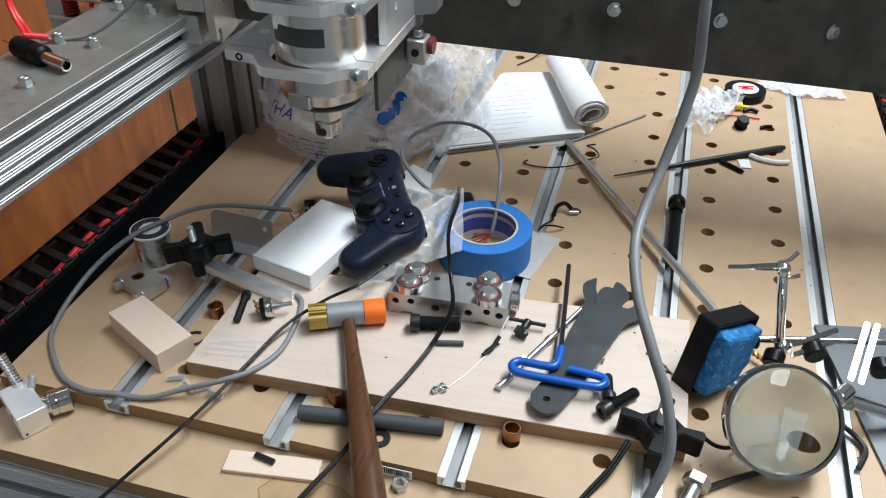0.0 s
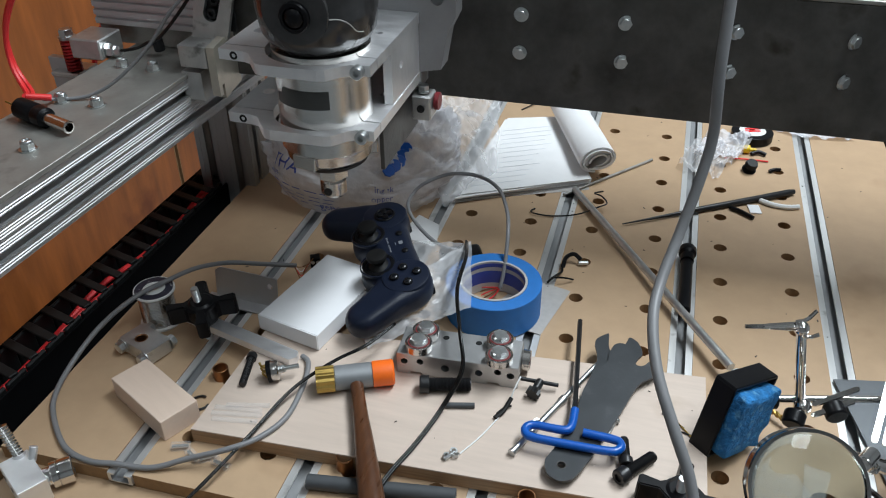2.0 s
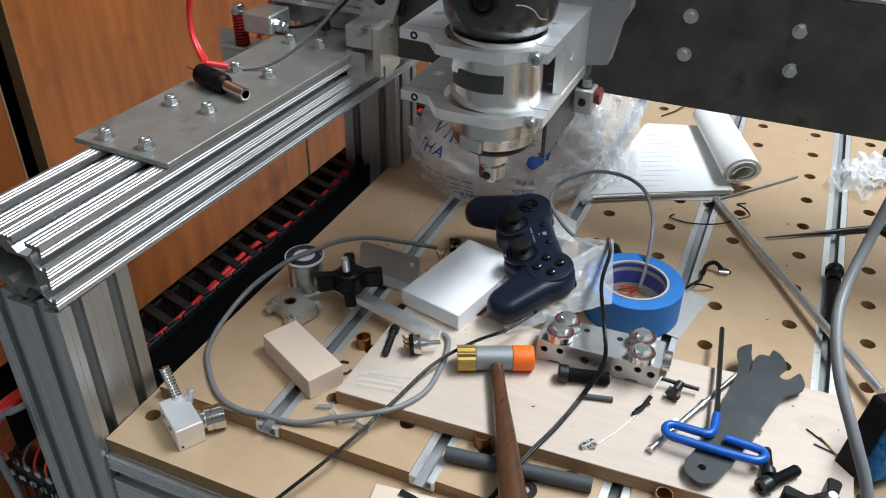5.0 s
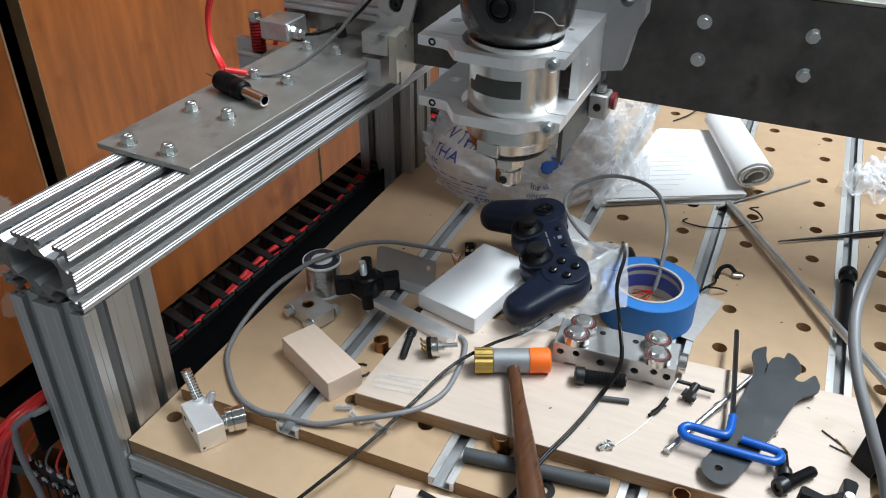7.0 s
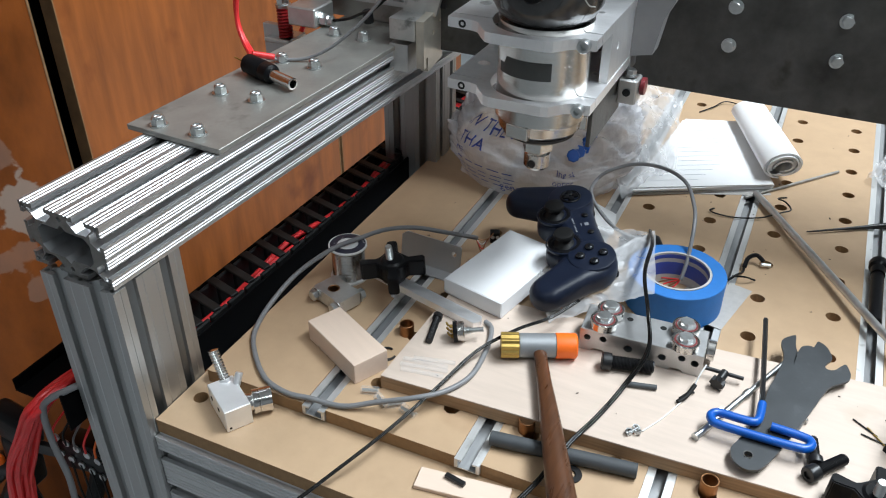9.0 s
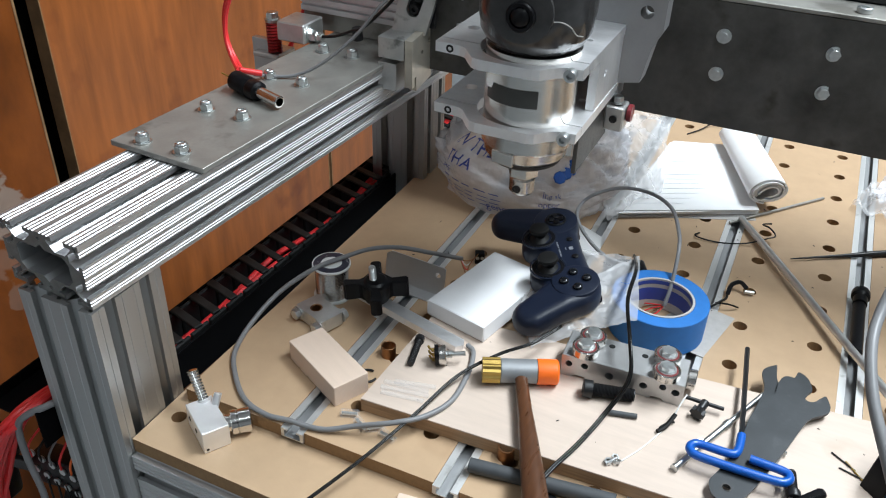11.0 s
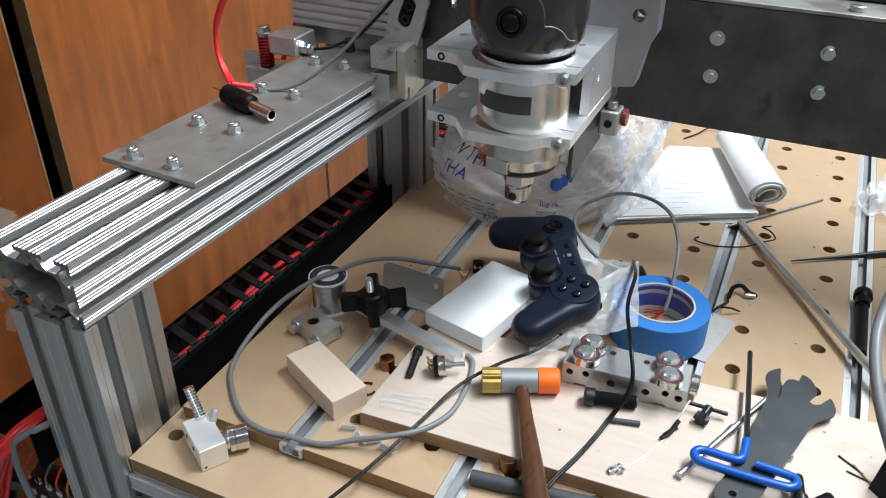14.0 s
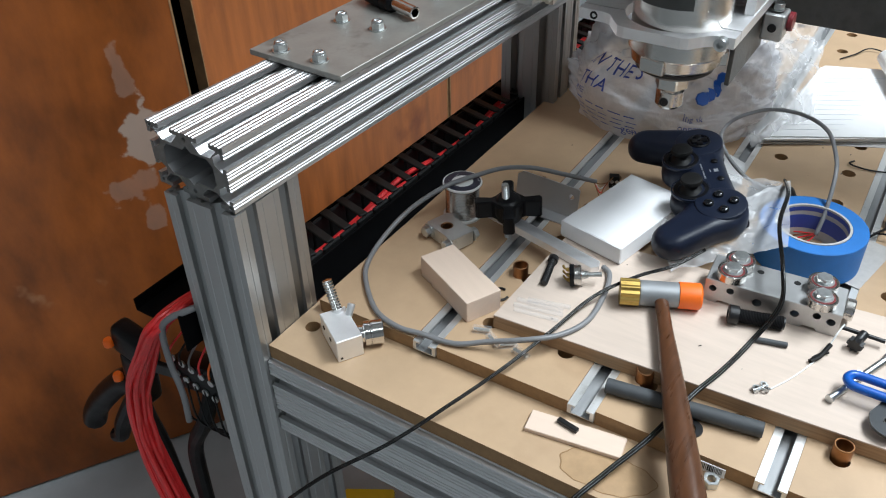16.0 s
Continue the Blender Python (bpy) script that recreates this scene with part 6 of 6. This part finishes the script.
tilt = pose(0, 0, 0.052, 0, 0, 48) @ pose(0, 0, 0, 0, 14, 0)
trb = bmesh.new()
box(trb, 0.070, 0.004, 0.088, tilt @ pose(0, 0.012, 0), 0.001)
for sx in (-1, 1):
    box(trb, 0.004, 0.026, 0.088, tilt @ pose(0.035 * sx, 0.0, 0), 0.001)
    box(trb, 0.072, 0.026, 0.004, tilt @ pose(0, 0, 0.044 * sx), 0.001)
part("tray", trb, BLACK, sg)
spg = bmesh.new()
box(spg, 0.060, 0.034, 0.076, tilt @ pose(0, -0.010, 0), 0.004, 2)
bmesh.ops.subdivide_edges(spg, edges=spg.edges, cuts=6, use_grid_fill=True)
for v in spg.verts:
    v.co += Vector((noise.noise(v.co * 60), noise.noise(v.co * 60 + Vector((5, 0, 0))), noise.noise(v.co * 60 + Vector((0, 5, 0))))) * 0.003
part("sponge", spg, SPONGE, sg, "rough blue cellulose sponge")
hd_ = thing("soldering_stand", "chrome soldering stand with clip arms and a round magnifier", "soldering stand", (0, 0, 0))
part("cross_bar", rod(bmesh.new(), 0.0042, 0.20, aim((0.086, -0.380, 0.060), (0.28, -0.333, 0.062)), 16), CHROME, hd_)
part("bar_boss", rod(bmesh.new(), 0.010, 0.016, aim((0.080, -0.383, 0.060), (0.28, -0.333, 0.062)), 18), BLACK, hd_)
part("upright", rod(bmesh.new(), 0.0052, 0.10, aim((0.120, -0.378, 0.056), (0.101, -0.369, 0.152)), 16), CHROME, hd_)
part("ball_joint", lathe(bmesh.new(), [(0.0095 * math.sin(math.pi * k / 10), -0.0095 * math.cos(math.pi * k / 10)) for k in range(11)], pose(0.122, -0.380, 0.058), 18), CHROME, hd_)
part("ball_joint", lathe(bmesh.new(), [(0.008 * math.sin(math.pi * k / 10), -0.008 * math.cos(math.pi * k / 10)) for k in range(11)], pose(0.101, -0.369, 0.152), 18), CHROME, hd_)
for a, b in (((0.116, -0.386, 0.054), (0.112, -0.402, 0.046)), ((0.152, -0.372, 0.060), (0.158, -0.392, 0.056)), ((0.222, -0.372, 0.055), (0.226, -0.396, 0.05))):
    part("wing_knob", lathe(bmesh.new(), [(0, 0), (0.010, 0), (0.0115, 0.002), (0.0115, 0.014), (0.010, 0.016), (0, 0.016)], aim(a, b), 20), BLACK, hd_, "black clamp knob")
cl_ = bmesh.new()
for s_ in (-1, 1):
    prism(cl_, [(0, -0.005), (0.03, -0.004), (0.058, -0.0012), (0.058, 0.0012), (0.03, 0.004), (0, 0.005)], 0, 0.0012, aim((0.101, -0.369, 0.154), (0.101, -0.369, 0.3)) @ pose(0, 0, 0.002 * s_, 0, 3 * s_, 15))
part("crocodile_clip", cl_, CHROME, hd_, "toothed chrome clip", smooth=False)
part("clip_lever", tube(bmesh.new(), [(0.094, -0.368, 0.158), (0.104, -0.366, 0.162), (0.112, -0.362, 0.172)], 0.0022, 4, 8), CHROME, hd_)
part("clip_lever", tube(bmesh.new(), [(0.098, -0.372, 0.150), (0.108, -0.374, 0.146), (0.118, -0.372, 0.150)], 0.0022, 4, 8), CHROME, hd_)
for a, b in (((0.135, -0.376, 0.061), (0.172, -0.362, 0.078)), ((0.135, -0.386, 0.055), (0.168, -0.374, 0.070)), ((0.206, -0.345, 0.080), (0.190, -0.408, 0.056)), ((0.216, -0.345, 0.080), (0.200, -0.410, 0.056))):
    part("link_plate", prism(bmesh.new(), fillet_box(0.006, span(a, b) + 0.008, 0.0028), -0.001, 0.001, aim(a, b) @ pose(0, 0, span(a, b) / 2, 90, 0, 0)), CHROME, hd_)
MC = Vector((0.1165, -0.497, 0.062))
mn = Vector((0.10, -0.70, 0.62)).normalized()
mm = aim(MC, MC + mn)
LENS_GLASS = mat("greyish_lens_glass", (0.57, 0.64, 0.62), 0.02, trans=1.0, vary=0.0, bump=0.0, rvary=0.0)
part("lens_rim", lathe(bmesh.new(), [(0.0522, -0.016), (0.0555, -0.016), (0.0560, -0.012), (0.0543, -0.010), (0.056, -0.008), (0.0543, -0.006), (0.056, -0.004), (0.0543, -0.002), (0.056, 0.0), (0.056, 0.006), (0.0525, 0.006), (0.0522, -0.016)], mm, 56), CHROME, hd_, "ribbed chrome lens rim")
part("lens", lathe(bmesh.new(), [(0.052 * math.sin(k * 0.075) / math.sin(0.75), -0.002 - 0.011 * (1 - (k / 10) ** 2)) for k in range(11)] + [(0.052 * math.sin(k * 0.075) / math.sin(0.75), 0.002 + 0.008 * (1 - (k / 10) ** 2)) for k in range(10, -1, -1)], mm, 56), LENS_GLASS, hd_, "clear magnifying lens")
part("lens_neck", rod(bmesh.new(), 0.008, 0.03, aim(MC + mm.to_3x3() @ Vector((0.050, 0.026, 0)), (0.190, -0.425, 0.066)), 16), CHROME, hd_)
part("spring_holder", tube(bmesh.new(), [(0.172 + 0.0012 * k * 0.3 + 0.008 * math.cos(k * 0.9), -0.440 + 0.008 * math.sin(k * 0.9) * 0.5, 0.050 + 0.008 * math.sin(k * 0.9)) for k in range(36)], 0.0014, 2, 6, raw=True), CHROME, hd_)
part("foot_rod", rod(bmesh.new(), 0.0075, 0.13, aim((0.165, -0.436, 0.052), (0.28, -0.405, 0.008)), 16), CHROME, hd_)
part("foot_base", box(bmesh.new(), 0.06, 0.08, 0.02, pose(0.30, -0.39, 0.0142), 0.004, 2), BLACK, hd_)
for x, y, z, sx, sy, a in ((0.105, -0.455, 0.0006, 0.060, 0.022, 25), (0.128, -0.478, 0.0006, 0.070, 0.016, -20), (0.098, -0.490, 0.0040, 0.050, 0.020, 60), (0.135, -0.450, 0.0040, 0.045, 0.014, 80)):
    o = thing("acrylic_offcut", "clear acrylic offcut lying under the magnifier", "offcut", (x, y, z), a, group="acrylic offcuts")
    part("piece", box(bmesh.new(), sx, sy, 0.003, pose(0, 0, 0.0015), 0.0004), CLEAR, o)
gd = thing("gold_drill_bit", "gold coated twist drill bit lying on the bed", "drill bit")
gb_ = bmesh.new()
for ph in (0, math.pi):
    tube(gb_, [(0.072 + 0.0011 * k, -0.318 - 0.0009 * k + 0.002 * math.cos(k * 0.7 + ph), 0.010 + 0.0022 * math.sin(k * 0.7 + ph)) for k in range(44)], 0.0016, 2, 6, raw=True)
part("flutes", gb_, BRASS, gd)
wsr = thing("flat_washer", "bright zinc washer leaning on the rod end", "washer", (0.066, -0.300, 0.012), 30, rx=35)
part("washer", ring(bmesh.new(), 0.006, 0.012, 0.0018, None, 28, 0.0003), ZINC, wsr)

# probe connector on the rail plate and the wires at the carriage
pz0 = RAIL_TOP + 0.0078
pb = thing("probe_connector", "black barrel connector with a chrome sleeve on the rail plate", "connector")
pm = aim((-0.838, -0.318, pz0 + 0.0135), (-0.748, -0.346, pz0 + 0.0105))
part("barrel", lathe(bmesh.new(), [(0, 0), (0.010, 0), (0.0132, 0.003), (0.0135, 0.035), (0.0125, 0.037), (0.0135, 0.039), (0.0128, 0.053), (0.009, 0.056), (0, 0.056)], pm, 28), BLACK, pb)
part("sleeve", lathe(bmesh.new(), [(0.0078, 0.054), (0.0078, 0.096), (0.0070, 0.0965), (0.0055, 0.0965), (0.0055, 0.07), (0, 0.07)], pm, 24), CHROME, pb, "hollow chrome sleeve")
part("pin", rod(bmesh.new(), 0.0012, 0.03, pm @ pose(0, 0, -0.028), 8), BRASS, pb)
part("heat_shrink", rod(bmesh.new(), 0.0042, 0.03, aim((-0.845, -0.296, pz0 + 0.018), (-0.822, -0.276, pz0 + 0.010)), 12), RED, pb)
rw = thing("red_lead", "red silicone lead looping beside the rail plate", "wire")
part("wire", tube(bmesh.new(), [(-0.84, -0.295, pz0 + 0.018), (-0.895, -0.24, 0.245), (-0.925, -0.22, 0.275), (-0.922, -0.215, 0.32), (-0.895, -0.21, 0.37), (-0.85, -0.2, 0.42)], 0.0036), RED, rw)
part("wire", tube(bmesh.new(), [(-0.85, -0.292, pz0 + 0.016), (-0.905, -0.22, 0.235), (-0.940, -0.20, 0.265), (-0.937, -0.2, 0.315), (-0.905, -0.2, 0.37), (-0.86, -0.19, 0.42)], 0.0036), RED, rw)
part("wire", tube(bmesh.new(), [(-0.975, -0.04, 0.14), (-0.955, -0.02, 0.20), (-0.93, 0.0, 0.27), (-0.90, 0.02, 0.31), (-0.87, 0.03, 0.33), (-0.83, 0.04, 0.335)], 0.0042), RED, rw)
cable("probe_lead", "dark grey lead running from the connector to the gantry", [(-0.835, -0.280, pz0 + 0.008), (-0.815, -0.262, pz0 + 0.003), (-0.785, -0.248, 0.258), (-0.750, -0.234, 0.278), (-0.708, -0.216, 0.318), (-0.668, -0.205, 0.368), (-0.62, -0.19, 0.41)], 0.0024, GREY_CABLE)
cable("carriage_lead", "thin black lead from the carriage bolt to the gantry", [(-0.835, -0.11, 0.262), (-0.80, -0.118, 0.272), (-0.765, -0.135, 0.290), (-0.735, -0.15, 0.305), (-0.690, -0.165, 0.345), (-0.64, -0.17, 0.40)], 0.0022, RUBBER)
cable("grey_lead", "grey lead hanging behind the carriage", [(-0.93, -0.02, 0.22), (-0.915, 0.0, 0.28), (-0.89, 0.02, 0.35), (-0.86, 0.03, 0.42)], 0.004, GREY_CABLE)
cable("sensor_cable", "thick black cable bending into the gantry", [(-0.70, -0.10, 0.45), (-0.665, -0.115, 0.395), (-0.635, -0.11, 0.392), (-0.60, -0.09, 0.42)], 0.011, RUBBER)

# wiring outside the front leg
shf = thing("cable_shelf", "black steel shelf carrying wires outside the frame", "shelf")
part("sheet", slab(-0.977, -0.928, -0.690, -0.50, -0.072, -0.068, 0.0008), TRAY, shf)
part("lip", slab(-0.980, -0.977, -0.690, -0.50, -0.072, -0.052, 0.0008), TRAY, shf)
rb = thing("red_wire_bundle", "bundle of red wires hanging outside the leg", "wire bundle")
for k in range(13):
    a = 2 * math.pi * k / 13
    ox, oy = 0.013 * math.cos(a) * (0.5 + 0.5 * (k % 2)), 0.014 * math.sin(a)
    w1, w2 = 0.005 * math.sin(k * 1.7), 0.007 * math.cos(k * 2.3)
    part("wire", tube(bmesh.new(), [(-0.885 + ox * 0.4, -0.56 + oy, -0.050 + 0.004 * (k % 3)), (-0.885 + ox * 0.5, -0.655 + oy, -0.030 + w1), (-0.893 + ox * 0.8, -0.715 + oy, -0.035 + w1), (-0.9294 + ox * 0.9, -0.715 + oy, -0.085 + w1), (-0.9779 + ox, -0.717 + oy + w1, -0.170), (-1.006 + ox + w2 * 0.5, -0.715 + oy, -0.240), (-1.016 + ox + w1 * 0.5, -0.715 + oy, -0.310), (-1.013 + ox * 1.1 + w2, -0.715 + oy, -0.385), (-0.997 + ox * 1.3 + w2, -0.715 + oy, -0.460), (-0.97 + ox * 1.5, -0.71 + oy, -0.56), (-0.95 + ox * 1.8, -0.71 + oy, -0.70)], 0.0042, 6, 7), RED, rb)
cable("grey_cable", "grey cable hanging among the red wires", [(-0.850, -0.62, -0.030), (-0.845, -0.70, -0.002), (-0.868, -0.72, -0.014), (-0.886, -0.722, -0.040), (-0.8926, -0.72, -0.097), (-0.8853, -0.72, -0.154), (-0.8897, -0.72, -0.207)], 0.0042, GREY_CABLE)
tbk = thing("terminal_block", "black terminal strip with zinc screws on the leg", "terminal block", (-0.893, -0.672, -0.160), 0)
part("body", box(bmesh.new(), 0.12, 0.03, 0.052, pose(0.01, 0, 0, 0, -12, 0), 0.004, 2), BLACK, tbk)
for k in range(5):
    for r in (0, 1):
        part("terminal_screw", rod(bmesh.new(), 0.0055, 0.003, pose(-0.04 + 0.017 * k, -0.0155, 0.016 - 0.030 * r - 0.0036 * k + 0.008, 90, 0, 0), 12), ZINC, tbk)
        part("lead", tube(bmesh.new(), [(-0.04 + 0.017 * k, -0.018, 0.018 - 0.03 * r), (-0.035 + 0.018 * k, -0.020, 0.045 - 0.13 * r), (-0.01 + 0.014 * k, 0.0, 0.085 - 0.20 * r)], 0.0016, 6, 6), (RED, RUBBER, GREY_CABLE, RED, ORANGE)[k] if r == 0 else RUBBER, tbk)
sp_ = thing("black_sleeve", "black braided cable sleeve hanging to the floor", "cable sleeve")
part("sleeve", tube(bmesh.new(), [(-0.903, -0.66, -0.200), (-0.915, -0.68, -0.262), (-0.952, -0.68, -0.329), (-0.965, -0.68, -0.403), (-0.972, -0.68, -0.60), (-0.975, -0.68, -0.895)], 0.012, 8, 10), RUBBER, sp_)
sp_ = thing("black_strap", "black strap running down to the floor", "strap")
part("strap", tube(bmesh.new(), [(-1.055, -0.68, -0.27), (-1.068, -0.67, -0.34), (-1.070, -0.66, -0.422), (-1.059, -0.66, -0.532), (-1.04, -0.66, -0.66)], 0.009, 6, 8), RUBBER, sp_)
qc = thing("bar_clamp", "black trigger bar clamp with orange buttons", "bar clamp", (0, 0, 0))
part("jaw", box(bmesh.new(), 0.075, 0.034, 0.055, pose(-1.060, -0.66, -0.195, 0, 12, 0), 0.010, 3), BLACK, qc)
part("body", box(bmesh.new(), 0.05, 0.034, 0.10, pose(-1.072, -0.66, -0.265, 0, 8, 0), 0.010, 3), BLACK, qc)
part("bar", box(bmesh.new(), 0.20, 0.009, 0.020, pose(-0.985, -0.66, -0.215, 0, -14, 0), 0.001, 1), BLACK_OX, qc)
part("handle", tube(bmesh.new(), [(-1.085, -0.66, -0.285), (-1.125, -0.66, -0.305), (-1.186, -0.66, -0.365), (-1.245, -0.66, -0.435), (-1.268, -0.66, -0.478)], 0.021, 6, 12), BLACK, qc)
part("trigger", tube(bmesh.new(), [(-1.09, -0.66, -0.31), (-1.13, -0.66, -0.36), (-1.175, -0.66, -0.43), (-1.195, -0.66, -0.475), (-1.212, -0.66, -0.487)], 0.014, 6, 10), BLACK, qc)
for p in ((-1.096, -0.68, -0.199), (-1.1035, -0.68, -0.274)):
    part("release_button", lathe(bmesh.new(), [(0, 0), (0.008, 0), (0.008, 0.008), (0.006, 0.012), (0, 0.012)], pose(*p), 14), ORANGE, qc, "orange release button")

yc = thing("yellow_case", "small yellow plastic case lying on the floor under the machine", "case", (-0.925, -0.355, -0.8995), 30)
part("shell", box(bmesh.new(), 0.11, 0.12, 0.030, pose(0, 0, 0.0155), 0.005, 2), YELLOW, yc)
part("lid_seam", box(bmesh.new(), 0.1106, 0.1206, 0.0015, pose(0, 0, 0.018)), BLACK, yc)
wbg = thing("clear_wrap", "thin clear plastic wrap lying far back on the bed", "plastic wrap")
part("film", crumple(bmesh.new(), [(0.12, 0.44, 0.003), (0.19, 0.405, 0.003), (0.285, 0.42, 0.004), (0.25, 0.49, 0.02)], 40, 40, 0.010, 26, 6.0), BAG, wbg, soft=True)
